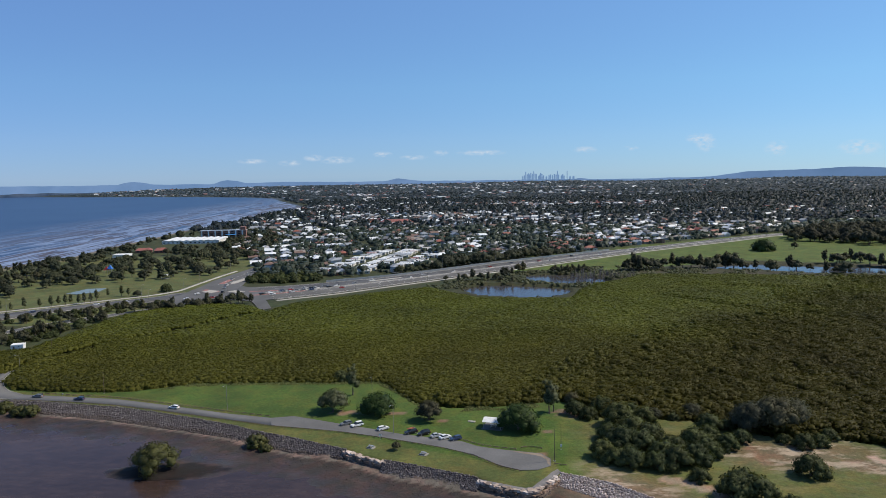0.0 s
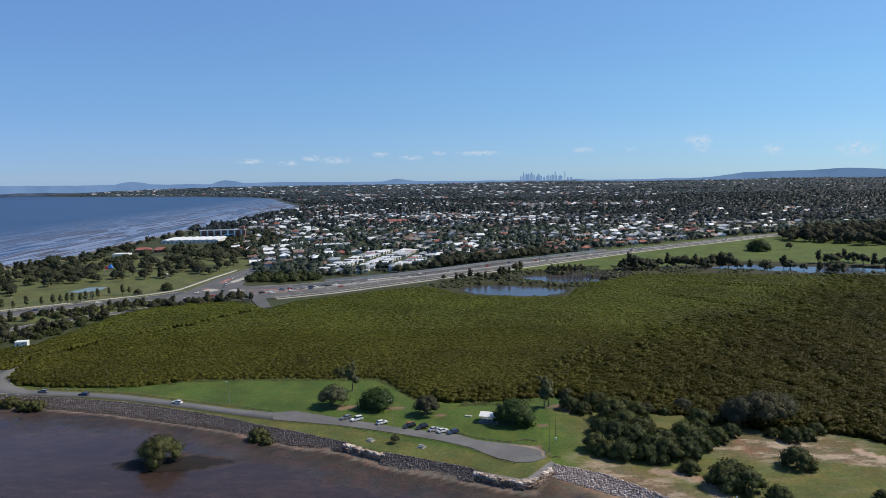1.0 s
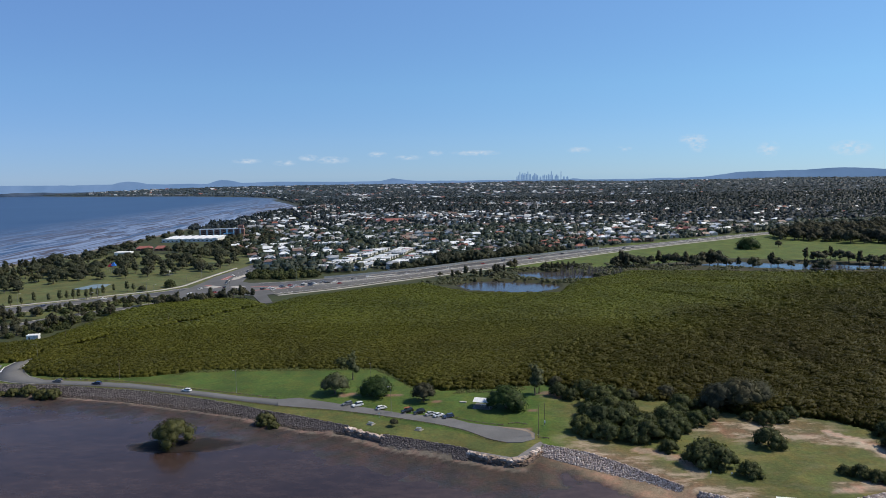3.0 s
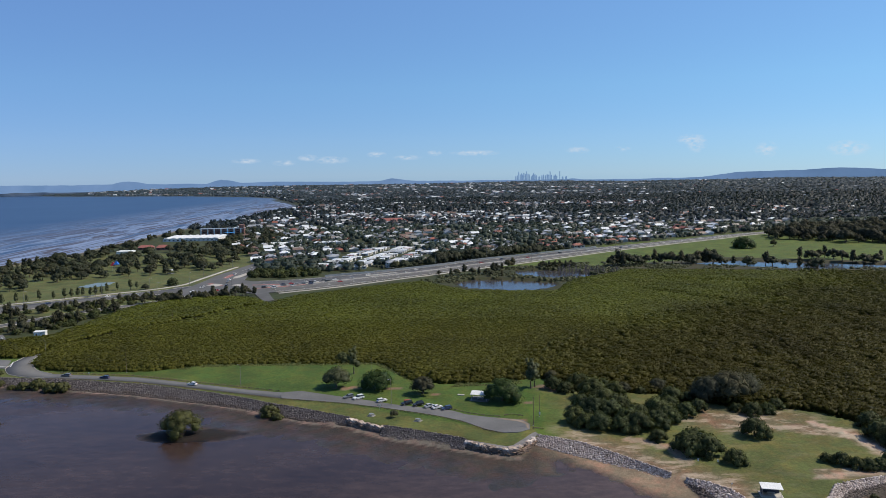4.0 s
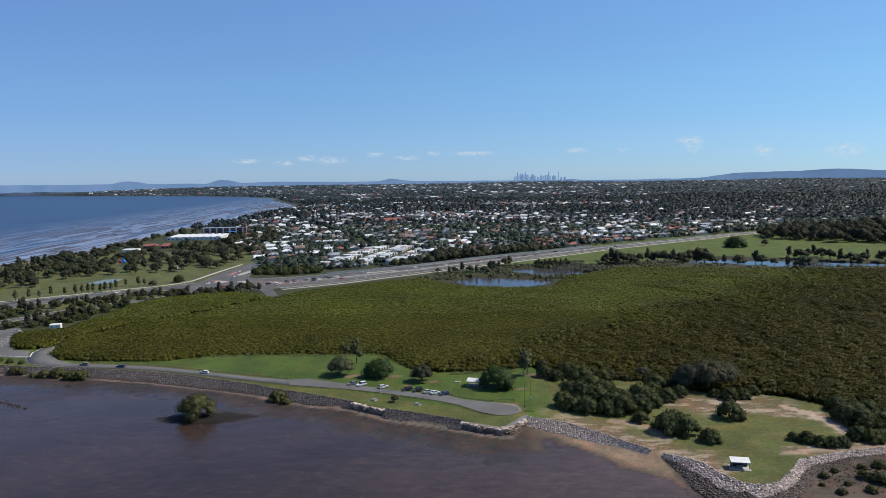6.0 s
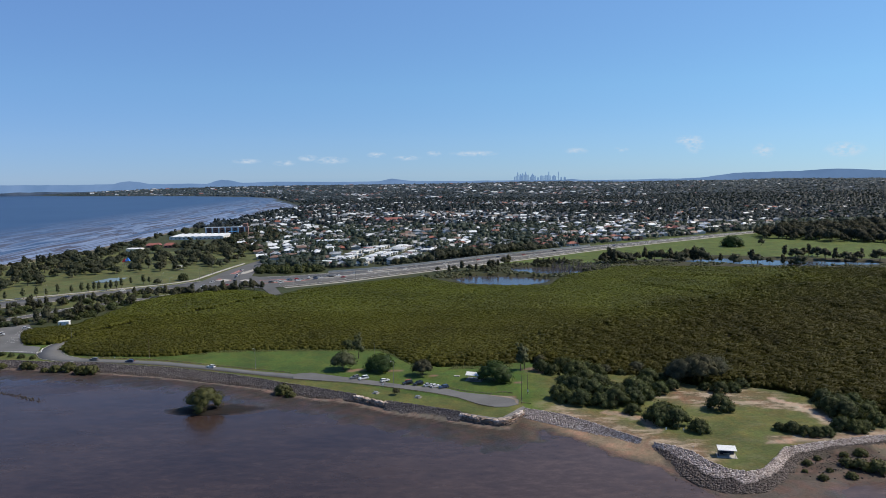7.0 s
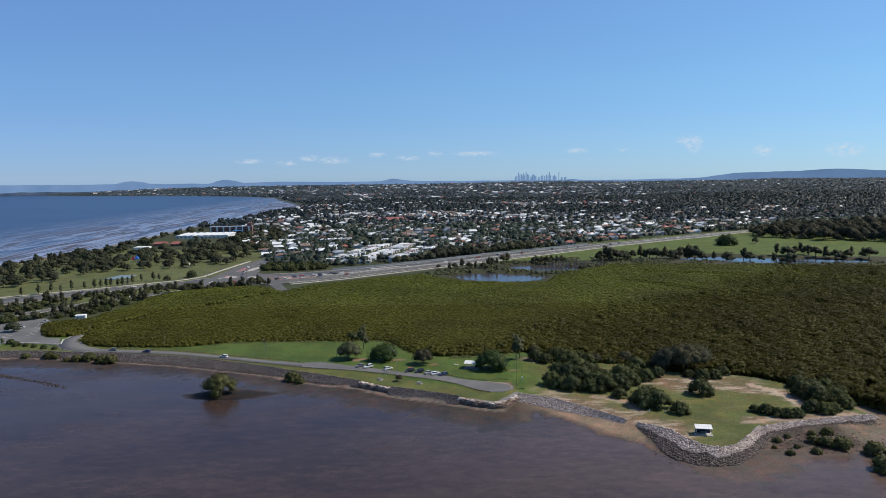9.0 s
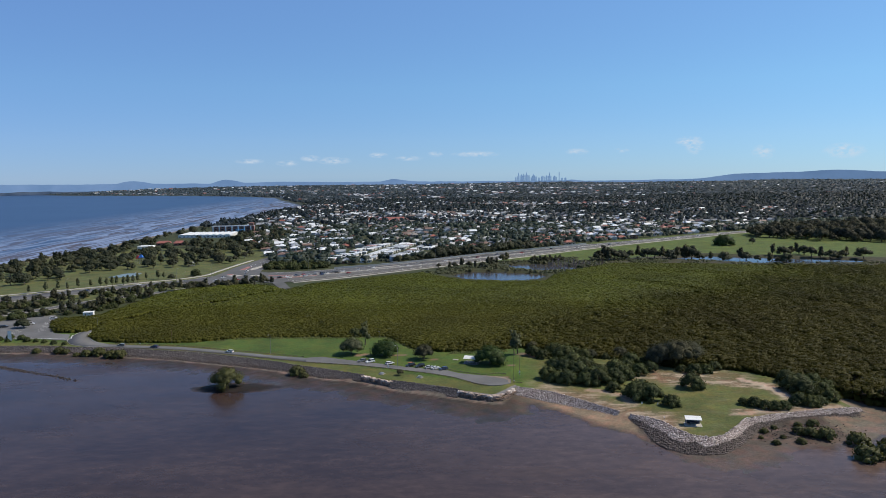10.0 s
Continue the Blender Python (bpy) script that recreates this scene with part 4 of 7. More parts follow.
ROCKS = []
for _ in range(8):
    # eight corners, six faces, each corner pushed about
    V = np.array([(x, y, z) for z in (-1, 1) for y in (-1, 1) for x in (-1, 1)], float) * 0.62
    V = V + rng.uniform(-0.28, 0.28, V.shape)
    ROCKS.append((V, np.array([(0, 2, 3, 1), (4, 5, 7, 6), (0, 1, 5, 4), (2, 6, 7, 3), (0, 4, 6, 2), (1, 3, 7, 5)])))
NEAR_CROWNS = [crown_template(rng, 1, 26, 0.21, 0.74, core_size=0.85, reach=1.22) for _ in range(6)]
TALL_CROWNS = [crown_template(rng, 1, 27, 0.21, 0.78, core_size=0.84, reach=1.24) for _ in range(6)]
FLAT_CROWNS = [crown_template(rng, 1, 13, 0.26, 0.62, core_size=0.9) for _ in range(6)]
MID_CROWNS = [crown_template(rng, 1, 14, 0.3, 0.85, up=0.5) for _ in range(6)]
FAR_CROWNS = [crown_template(rng, 1, 7, 0.42, 0.85, up=1.0) for _ in range(5)]
TINY_CROWNS = [crown_template(rng, 1, 3, 0.5, 0.8, up=1.4) for _ in range(4)]


def mangroves():
    """Low even thicket in the west and north, taller rounder crowns in the east."""
    for which, gap, size, tmpl, spread in (("near", 2.2, 1.9, NEAR_CROWNS, 0.22), ("far", 2.5, 2.1, FLAT_CROWNS, 0.15), ("tall", 2.25, 1.95, TALL_CROWNS, 0.22)):
        x, y = scatter(MANGROVE, gap, rng, 0.3)
        d = distance(x, y, MANGROVE + MANGROVE[:1])
        seam = distance(x, y, SEAM)
        creek = distance(x, y, [(560, 300), (300, 300), (170, 345), (130, 300), (190, 220), (290, 120), (420, 40)])
        tall = (x - (y - 60) * 1.0 + 28 * wobble(x, y, 30, 3.0) + rng.normal(0, 12, len(x))) > 5
        keep = wedge(x, y) & (seam > 2.5 + 1.2 * wobble(x, y, 6))
        if which == "tall":
            keep &= tall & (wobble(x, y, 9, 2.0) > -0.9)
        else:
            keep &= ~tall & ((y < 185) == (which == "near"))
        x, y, d, creek = x[keep], y[keep], d[keep], creek[keep]
        top = 4.4 + 0.5 * wobble(x, y, 38, 1.0) + spread * wobble(x, y, 9, 4.0) + 0.6 * spread * wobble(x, y, 4.0, 1.0) + rng.normal(0, spread * 0.5, len(x))
        if which == "tall":
            mound, chance = clumps(x, y, 8.0, 1.0)
            top = top + 1.3 * np.clip((200 - y) / 120, 0, 1) + 0.9 * wobble(x, y, 21, 7.0) + 2.8 * (0.5 - mound) + 1.6 * (chance - 0.5)
        else:
            mound, chance = clumps(x, y, 5.2, 2.0)
            top = top + 0.6 * (0.5 - mound) + 0.3 * (chance - 0.5)
        # the strip beside the slip road stands taller
        row = (92 * (y - 130) - 132 * (x + 242) > 0) & (distance(x, y, SEAM) < 24)
        top = top + np.where(row, 0.35, 0)
        top = top * np.interp(d, [0, 3, 8], [0.62, 0.85, 1.0]) - 1.6 * np.clip(1.4 - creek / 6, 0, 1)
        rad = size * rng.uniform(0.82, 1.22, len(x))
        pts = np.c_[x, y, 1.0 + top - rad * 0.55, rad, rng.uniform(0.8, 1.1, len(x))]
        stand("mangroves", pts, tmpl, M_MANGROVE, "dense olive-green mangrove thicket on tidal mud", "mangroves", rng)
        edge = d < 5
        low = np.c_[x[edge], y[edge], np.full(edge.sum(), 1.6), rad[edge] * 0.95, np.full(edge.sum(), 1.1)]
        stand("mangrove_skirt", low, MID_CROWNS, M_MANGROVE, "low mangrove growth along the edge of the thicket", "mangroves", rng)


mangroves()


def make_tree(name, kind, mat, label, seed, spread=4.0, tall=7.5, category="tree", fine=1.2):
    """One tree at the origin: trunk with limbs, and a crown of sprays on uneven lobes."""
    r = np.random.default_rng(seed)
    root = new(name)
    tagged(root, label, category)
    s = Shape()
    lobes = []
    if kind == "dome":
        fork = tall * 0.22
        for k in range(15):
            a, q = k * 2.4 + r.uniform(-0.3, 0.3), math.sqrt((k + 0.5) / 15)
            lobes.append((math.cos(a) * q * spread * 0.72, math.sin(a) * q * spread * 0.72, tall * (0.78 - 0.40 * q * q) + r.uniform(-0.3, 0.3), spread * r.uniform(0.30, 0.42), 0.85))
    elif kind == "open":
        fork = tall * 0.22
        for k in range(12):
            a, q = k * 2.4 + r.uniform(-0.6, 0.6), math.sqrt((k + 0.5) / 12)
            lobes.append((math.cos(a) * q * spread * 0.75, math.sin(a) * q * spread * 0.75, tall * (0.82 - 0.52 * q * r.uniform(0.4, 1.2)), spread * r.uniform(0.27, 0.42), 0.85))
    elif kind == "tall":
        fork = tall * 0.25
        for k in range(12):
            a, q = k * 2.4, r.uniform(0.1, 0.9)
            lobes.append((math.cos(a) * q * spread * 0.65, math.sin(a) * q * spread * 0.65, tall * (0.36 + 0.58 * k / 11), spread * r.uniform(0.34, 0.5) * (1.15 - 0.5 * k / 11), 1.15))
    else:
        fork = tall * 0.15
        for k in range(16):
            a, q = k * 2.4 + r.uniform(-0.3, 0.3), math.sqrt((k + 0.5) / 16)
            lobes.append((math.cos(a) * q * spread * 0.78, math.sin(a) * q * spread * 0.78, tall * (0.62 - 0.52 * q * q * r.uniform(0.85, 1.05)) + r.uniform(-0.3, 0.3), spread * r.uniform(0.24, 0.36), 0.9))
    lean = r.uniform(-0.2, 0.2, 2)
    tr = (0.016 if kind == "tall" else 0.03) * tall + 0.05
    n = 7
    rings = [((0, 0, -0.3), tr * 1.35), ((lean[0] * 0.4, lean[1] * 0.4, fork * 0.5), tr), ((lean[0], lean[1], fork), tr * 0.85)]
    V, F = [], []
    for (px, py, pz), pr in rings:
        V += [(px + pr * math.cos(k * math.tau / n), py + pr * math.sin(k * math.tau / n), pz) for k in range(n)]
    for i in range(2):
        F += [(i * n + k, i * n + (k + 1) % n, (i + 1) * n + (k + 1) % n, (i + 1) * n + k) for k in range(n)]
    V.append((lean[0], lean[1], fork + tr * 0.4))
    apex = len(V) - 1
    F += [(2 * n + k, 2 * n + (k + 1) % n, apex) for k in range(n)]
    # limbs spring from the fork
    for lx, ly, lz, lr, _ in lobes[::2]:
        k0 = len(V)
        for (px, py, pz), pr in (((lx * 0.25, ly * 0.25, fork + (lz - fork) * 0.35), tr * 0.5), ((lx * 0.55, ly * 0.55, fork + (lz - fork) * 0.68), tr * 0.32), ((lx * 0.9, ly * 0.9, lz), tr * 0.12)):
            V += [(px + lean[0] + pr * math.cos(k * math.tau / 4), py + lean[1] + pr * math.sin(k * math.tau / 4), pz) for k in range(4)]
        F += [(apex, k0 + (k + 1) % 4, k0 + k) for k in range(4)]
        for i in range(2):
            F += [(k0 + i * 4 + k, k0 + i * 4 + (k + 1) % 4, k0 + i * 4 + 4 + (k + 1) % 4, k0 + i * 4 + 4 + k) for k in range(4)]
    s.add(V, F)
    part("trunk", s.mesh("trunk"), M_BARK, root)
    Vs, Fs, Ns, n = [], [], [], 0
    for lx, ly, lz, lr, squash in lobes:
        V, F = cube_ball(2)
        V = V * (0.74 + 0.18 * np.sin(V @ r.normal(0, 3, (3, 1))))
        V[:, 2] *= squash
        W, m = V * lr * (0.94 if fine > 1 else 1.0) + (lx, ly, lz), int(24 * fine ** 2 * max(0.6, lr / 1.4))
        d = r.normal(0, 1, (m, 3))
        d[:, 2] += 0.25
        d /= np.linalg.norm(d, axis=1)[:, None]
        c = d * r.uniform(0.8, 1.15, m)[:, None] * lr
        c[:, 2] *= squash
        out = unit(c + (lx, ly, lz) - np.array([0, 0, tall * 0.45]))
        T, G, K = tufts(c + (lx, ly, lz), unit(d * 0.6 + out * 0.8), np.full(m, (0.30 + 0.095 * lr) / fine), r)
        for A, B, C in ((W, F, unit(V + (0, 0, 0.25))), (T, G, K)):
            Vs.append(A)
            Fs.append(B + n)
            Ns.append(C)
            n += len(A)
    part("crown", foliage_mesh("crown", np.concatenate(Vs), np.concatenate(Fs), np.concatenate(Ns)), mat, root)
    return root


def place(ob, x, y, z=None, turn=0.0, scale=1.0, label=""):
    """A copy of a thing at a spot of the ground."""
    c = copy_thing(ob, pose(x, y, height(x, y) if z is None else z, 0, 0, turn) @ Matrix.Diagonal((scale, scale, scale, 1)))
    if label:
        tagged(c, label)
    return c


def remove(ob):
    for o in (*ob.children_recursive, ob):
        bpy.data.objects.remove(o)


# ---------------------------------------------------------------- rock walls


def rock_wall(top, foot, size, mat, label, crest=2.75, toe=0.1, stained=0.0):
    n = int(sum(math.dist(a, b) for a, b in zip(top, top[1:])) / size * 1.25)
    a, b = resample(top, n), resample(foot, n)
    rows = max(4, int(np.hypot(*(b - a).T).mean() / size * 1.25))
    pts = []
    for k in range(rows + 1):
        u = (k + rng.uniform(-0.4, 0.4, n)) / rows
        p = a * (1 - u[:, None]) + b * u[:, None] + rng.uniform(-0.3, 0.3, (n, 2)) * size
        z = crest + (toe - crest) * np.clip(u, 0, 1.1) ** 0.9 + rng.uniform(-0.22, 0.22, n) * size
        pts.append(np.c_[p, z, size * rng.uniform(0.55, 1.15, n), rng.uniform(0.6, 1.0, n)])
    stray = rng.integers(0, n, n // 3)
    u = rng.uniform(1.0, 1.5, len(stray))[:, None]
    p = a[stray] * (1 - u) + b[stray] * u
    pts.append(np.c_[p, np.full(len(p), 0.12), size * rng.uniform(0.25, 0.5, len(p)), np.full(len(p), 0.7)])
    pts = np.concatenate(pts)
    wet = pts[:, 2] < stained + 0.3 * wobble(pts[:, 0], pts[:, 1], 3.0)
    if stained:
        stand("rock_wall_foot", pts[wet], ROCKS, M_ROCK_STAINED, "dark tide-stained rocks along the foot of the revetment", "rock wall", rng)
        pts = pts[~wet]
    return stand("rock_wall", pts, ROCKS, mat, label, "rock wall", rng)


rock_wall(WALL_TOP_A[1:], WALL_FOOT_A[1:], 0.41, M_ROCK_DARK, "sloping sea wall of tumbled dark grey rocks beside the road", stained=0.75)
rock_wall(WALL_TOP_B, WALL_FOOT_B, 0.41, M_ROCK_DARK, "sloping sea wall of dark grey rocks below the picnic grass")
rock_wall(WALL_TOP_C, WALL_FOOT_C, 0.42, M_ROCK_LIGHT, "low revetment of pale pinkish rocks above the sand", 2.6, 0.5)
rock_wall(WALL_TOP_D, WALL_FOOT_D, 0.46, M_ROCK_LIGHT, "curving revetment of pale granite rocks round the grassy point", 2.75, 0.1, 1.5)


def block_wall(line, label):
    """Broken sandstone in three courses along a line: a pale top, rusty faces, a dark foot."""
    wall = new("sandstone_wall")
    tagged(wall, label, "sea wall")
    meshes = []
    for _ in range(6):
        bm = bmesh.new()
        bmesh.ops.create_cube(bm, size=1)
        bmesh.ops.bevel(bm, geom=bm.edges[:], offset=0.12, segments=1, affect="EDGES")
        for vert in bm.verts:
            vert.co += Vector(rng.uniform(-0.13, 0.13, 3))
        me = bpy.data.meshes.new("block")
        bm.to_mesh(me)
        bm.free()
        kinds_ = [me, me.copy(), me.copy()]
        for mesh, mat in zip(kinds_, (M_SANDSTONE_LOW, M_SANDSTONE_RUST, M_SANDSTONE)):
            mesh.materials.append(mat)
        meshes.append(kinds_)
    total = sum(math.dist(a, b) for a, b in zip(line, line[1:]))
    for course, (z, back, length, deep, tall) in enumerate(((0.45, 0.9, 1.7, 1.4, 1.1), (1.25, 0.55, 1.5, 1.3, 1.0), (2.15, -0.1, 1.35, 1.7, 0.95))):
        count = int(total / (length * 0.82))
        pts = resample(line, count * 4 + 1)
        for k in range(count):
            i = min(k * 4 + 2, len(pts) - 2)
            d = pts[i + 1] - pts[i - 1]
            a = math.atan2(d[1], d[0])
            nx, ny = d[1] / np.hypot(*d), -d[0] / np.hypot(*d)
            out = back + rng.uniform(-0.25, 0.25)
            ob = part("block", meshes[int(rng.integers(6))][course], None, wall)
            ob.matrix_basis = pose(pts[i][0] + nx * out, pts[i][1] + ny * out, z + rng.uniform(-0.16, 0.12), rng.uniform(-16, 16), rng.uniform(-14, 14), math.degrees(a) + rng.uniform(-24, 24)) @ Matrix.Diagonal((length * rng.uniform(0.75, 1.3), deep * rng.uniform(0.8, 1.2), tall * rng.uniform(0.7, 1.1), 1))
    return wall


block_wall(BLOCKS_A, "broken edge of tan sandstone blocks between the rock walls")
block_wall(BLOCKS_B, "curved retaining edge of weathered tan sandstone blocks")

# ---------------------------------------------------------------- country beyond
HILLS = [(-4980, 60), (-2721, 66), (-2321, 61), (-2084, 63), (-2043, 75), (-1992, 81), (-1925, 73), (-1875, 61), (-1507, 58), (-1464, 74), (-1417, 82), (-1355, 75), (-1291, 61), (-1032, 65), (-655, 58), (-386, 58), (-328, 71), (-293, 78), (-251, 70), (-174, 59), (40, 55), (889, 54), (927, 60), (1003, 51), (1265, 50), (1774, 57), (1862, 71), (1983, 87), (2254, 94), (2386, 96), (2467, 102), (2578, 108), (2672, 103), (2849, 93), (3400, 84), (4980, 75)]


def far_hills():
    """Ranges on the horizon: a curved ridge with a front slope."""
    xs = np.linspace(-3900, 3900, 400)
    hx, hz = zip(*HILLS)
    top = np.interp(xs, hx, hz) + 1.6 * wobble(xs, xs * 0 + 3, 50) + 0.8 * wobble(xs, xs * 0, 19)
    back = np.sqrt(np.clip(4900 ** 2 - xs ** 2 * 0.5, 0, None)) - 320
    V = np.concatenate([np.c_[xs, back - 40, xs * 0 + 5], np.c_[xs, back, top]])
    n = len(xs)
    i = np.arange(n - 1)
    me = np_mesh("backdrop", V, np.stack([i, i + 1, i + 1 + n, i + n], 1))
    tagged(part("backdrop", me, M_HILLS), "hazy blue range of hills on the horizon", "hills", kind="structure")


# blue base and emission stand in for haze over the range
m, nt, b = material("haze_glow_hills", 1.0, 0, 0.0)
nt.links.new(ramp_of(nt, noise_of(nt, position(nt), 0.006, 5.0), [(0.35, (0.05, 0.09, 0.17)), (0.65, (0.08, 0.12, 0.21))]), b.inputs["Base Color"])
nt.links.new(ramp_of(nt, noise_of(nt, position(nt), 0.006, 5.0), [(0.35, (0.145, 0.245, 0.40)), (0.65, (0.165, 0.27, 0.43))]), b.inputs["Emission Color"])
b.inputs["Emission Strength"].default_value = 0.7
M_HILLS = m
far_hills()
# haze across the bay is painted as this shore's blue base colour
m, nt, b = material("haze_blue_shore", 1.0, 0, 0.0)
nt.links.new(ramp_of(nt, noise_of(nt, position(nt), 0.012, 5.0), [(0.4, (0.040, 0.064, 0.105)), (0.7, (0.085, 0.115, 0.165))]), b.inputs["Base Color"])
xs = np.linspace(-3700, -2150, 120)
front = np.sqrt(4900 ** 2 - xs ** 2 * 0.5) - 440
V = np.concatenate([np.c_[xs, front, 0 * xs - 1], np.c_[xs, front + 15, 19 + 2.5 * wobble(xs, xs * 0, 90) + 1.2 * wobble(xs, xs * 0, 27)], np.c_[xs, front + 45, 0 * xs - 1]])
i = np.arange(119)
me = np_mesh("backdrop", V, np.concatenate([np.stack([i, i + 1, i + 121, i + 120], 1), np.stack([i + 120, i + 121, i + 241, i + 240], 1)]))
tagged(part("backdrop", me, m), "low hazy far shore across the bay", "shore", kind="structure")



def eastwood(x, y):
    """More bush and fewer roofs towards the east and far away."""
    belts = 0.55 * wobble(x * 0.35, y, 130, 4.0)
    return 0.9 * np.clip((x - 0.22 * y - 60) / 400, 0, 1) + 0.6 * np.clip((y - 1300) / 1300, 0, 1) + belts * np.clip((y - 700) / 500, 0, 1)


def country():
    """Trees and houses of the suburbs, thinning out to the horizon."""
    mw_line = [tuple(p) for p in resample(MW_FAR, 60)]
    bands = [(430, 1000, 8.2, 3.9, MID_CROWNS, M_WOODS), (1000, 2300, 13, 5.0, FAR_CROWNS, M_MIDWOODS), (2300, 3300, 17, 6.6, TINY_CROWNS, M_HAZEWOODS), (3300, 4700, 21, 6.5, TINY_CROWNS, M_HAZERIDGES)]
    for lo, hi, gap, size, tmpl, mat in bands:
        x, y = scatter([(-3400, lo), (3400, lo), (3400, hi), (-3400, hi)], gap, rng)
        ok = wedge(x, y, 40) & inside(x, y, LAND_POLY) & (y < np.sqrt(np.clip(4900 ** 2 - x ** 2 * 0.5, 0, None)) - 327)
        x, y = x[ok], y[ok]
        if lo < 1000:
            ok = inside(x, y, SUBURB) & (distance(x, y, mw_line) > 12) & ~inside(x, y, CARAVANS)
            x, y = x[ok], y[ok]
        z, _, d = terrain(x, y)
        thick = wobble(x, y, 160, 5.0) + 0.5 * wobble(x, y, 55, 9.0) + eastwood(x, y)
        keep = (rng.uniform(0, 1, len(x)) < np.clip((0.54 if lo < 1000 else 0.60) + 0.5 * thick, 0.15, 1)) & (d > (8 if lo < 2300 else 0))
        keep &= street(x, y) > (4.5 if lo < 2300 else 0)
        x, y, z, thick = x[keep], y[keep], z[keep], thick[keep]
        rad = size * rng.uniform(0.55, 1.45, len(x)) * (1 + 0.15 * thick)
        k = 1.0 if lo < 2300 else 0.75
        pts = np.c_[x, y, z + rad * (0.84 if lo < 2300 else 0.3), rad, rng.uniform(0.8, 1.3, len(x)) * k]
        stand("woods", pts, tmpl, mat, "grey-green suburban trees among roofs" if lo < 2300 else "dark bushland reaching the horizon, tinted blue for haze", "trees", rng)


def street(x, y):
    """The distance from the nearest street of a skewed grid."""
    u = x * math.cos(0.3) + y * math.sin(0.3)
    w = -x * math.sin(0.3) + y * math.cos(0.3)
    u, w = u + 12 * np.sin(w / 160), w + 9 * np.sin(u / 210)
    return np.minimum(np.abs((u + 15) % 190 - 95), np.abs(w % 66 - 33))


def house_spots(lo, hi, skip=0.0):
    """House lots along both sides of the streets."""
    out = []
    u, w = np.meshgrid(np.arange(-3500, 3500, 17.0), np.arange(-1500, 5200, 66.0))
    u, w = u.ravel(), w.ravel()
    for side in (17, 49):
        uu, ww = u + rng.uniform(-2, 2, len(u)), w + side + rng.uniform(-2.5, 2.5, len(w))
        u0, w0 = uu - 12 * np.sin(ww / 160), ww - 9 * np.sin(uu / 210)
        x = u0 * math.cos(0.3) - w0 * math.sin(0.3)
        y = u0 * math.sin(0.3) + w0 * math.cos(0.3)
        ok = (y >= lo) & (y < hi) & wedge(x, y, 20) & inside(x, y, SUBURB if lo < 2300 else LAND_POLY) & ~inside(x, y, CARAVANS) & (np.hypot(x, y) < 4700)
        thick = wobble(x, y, 160, 5.0) + 0.5 * wobble(x, y, 55, 9.0) + eastwood(x, y)
        ok &= rng.uniform(0, 1, len(x)) > np.clip(skip + 0.38 * thick, 0, 0.93)
        ok &= (np.abs((uu + 15) % 190 - 95) > 9)
        out.append(np.c_[x[ok], y[ok]])
    p = np.concatenate(out)
    d = distance(p[:, 0], p[:, 1], [tuple(q) for q in resample(MW_FAR, 60)])
    d2 = distance(p[:, 0], p[:, 1], BEACH_SEA)
    hedge = (p[:, 0] < -128) & (p[:, 1] < 478)
    return p[(d > 20) & (d2 > 18) & ~hedge]


CARAVANS = [(-150, 446), (-135, 450), (-103, 462), (-60, 490), (-27, 530), (-30, 590), (-60, 640), (-86, 652), (-131, 610), (-148, 507)]
country()


def joined_houses(name, spots, scale, label):
    """Far houses as one mesh: walls and a hipped or gabled roof each."""
    V, F, slot, n = [], [], [], 0
    z0, _, _ = terrain(spots[:, 0], spots[:, 1])
    for (x, y), z in zip(spots, z0):
        L, W = rng.uniform(9.5, 14.5) * scale, rng.uniform(8, 11) * scale
        h, rise = rng.choice([2.8, 3.2, 5.6]), rng.uniform(2.0, 3.2)
        a = 0.3 + rng.choice([0, math.pi / 2]) + rng.normal(0, 0.05)
        hip = rng.choice([0.0, 0.0, W * 0.45])
        z = z - 0.3
        pts = [(-L / 2, -W / 2, 0), (L / 2, -W / 2, 0), (L / 2, W / 2, 0), (-L / 2, W / 2, 0)]
        pts += [(px, py, h + 0.3) for px, py, _ in pts]
        o = 0.55
        pts += [(-L / 2 - o, -W / 2 - o, h + 0.2), (L / 2 + o, -W / 2 - o, h + 0.2), (L / 2 + o, W / 2 + o, h + 0.2), (-L / 2 - o, W / 2 + o, h + 0.2), (-L / 2 - o + hip, 0, h + rise + 0.3), (L / 2 + o - hip, 0, h + rise + 0.3)]
        c, s = math.cos(a), math.sin(a)
        V += [(x + px * c - py * s, y + px * s + py * c, z + pz) for px, py, pz in pts]
        for q, k in (((0, 1, 5, 4), 0), ((1, 2, 6, 5), 0), ((2, 3, 7, 6), 0), ((3, 0, 4, 7), 0), ((8, 9, 13, 12), 1), ((10, 11, 12, 13), 1), ((9, 10, 13, 13), 1), ((11, 8, 12, 12), 1)):
            q = q if q[2] != q[3] else (q[0], q[1], q[2])
            F.append(tuple(i + n for i in q))
            slot.append(k)
        n += len(pts)
    me = bpy.data.meshes.new(name)
    me.from_pydata(V, [], F)
    me.materials.append(M_WALL_FAR)
    me.materials.append(M_ROOF_FAR)
    me.polygons.foreach_set("material_index", slot)
    return tagged(part(name, me, None), label, "houses", kind="stuff")


near_spots = house_spots(430, 1000, 0.0)
near_spots = near_spots[np.argsort(near_spots[:, 1])]
joined_houses("suburb", house_spots(1000, 2300, 0.14), 1.0, "low suburban houses with white, grey and red roofs")
far_spots = house_spots(2300, 4700, 0.62)
joined_houses("far_suburb", far_spots[::2], 1.5, "distant pale roofs scattered through bushland")


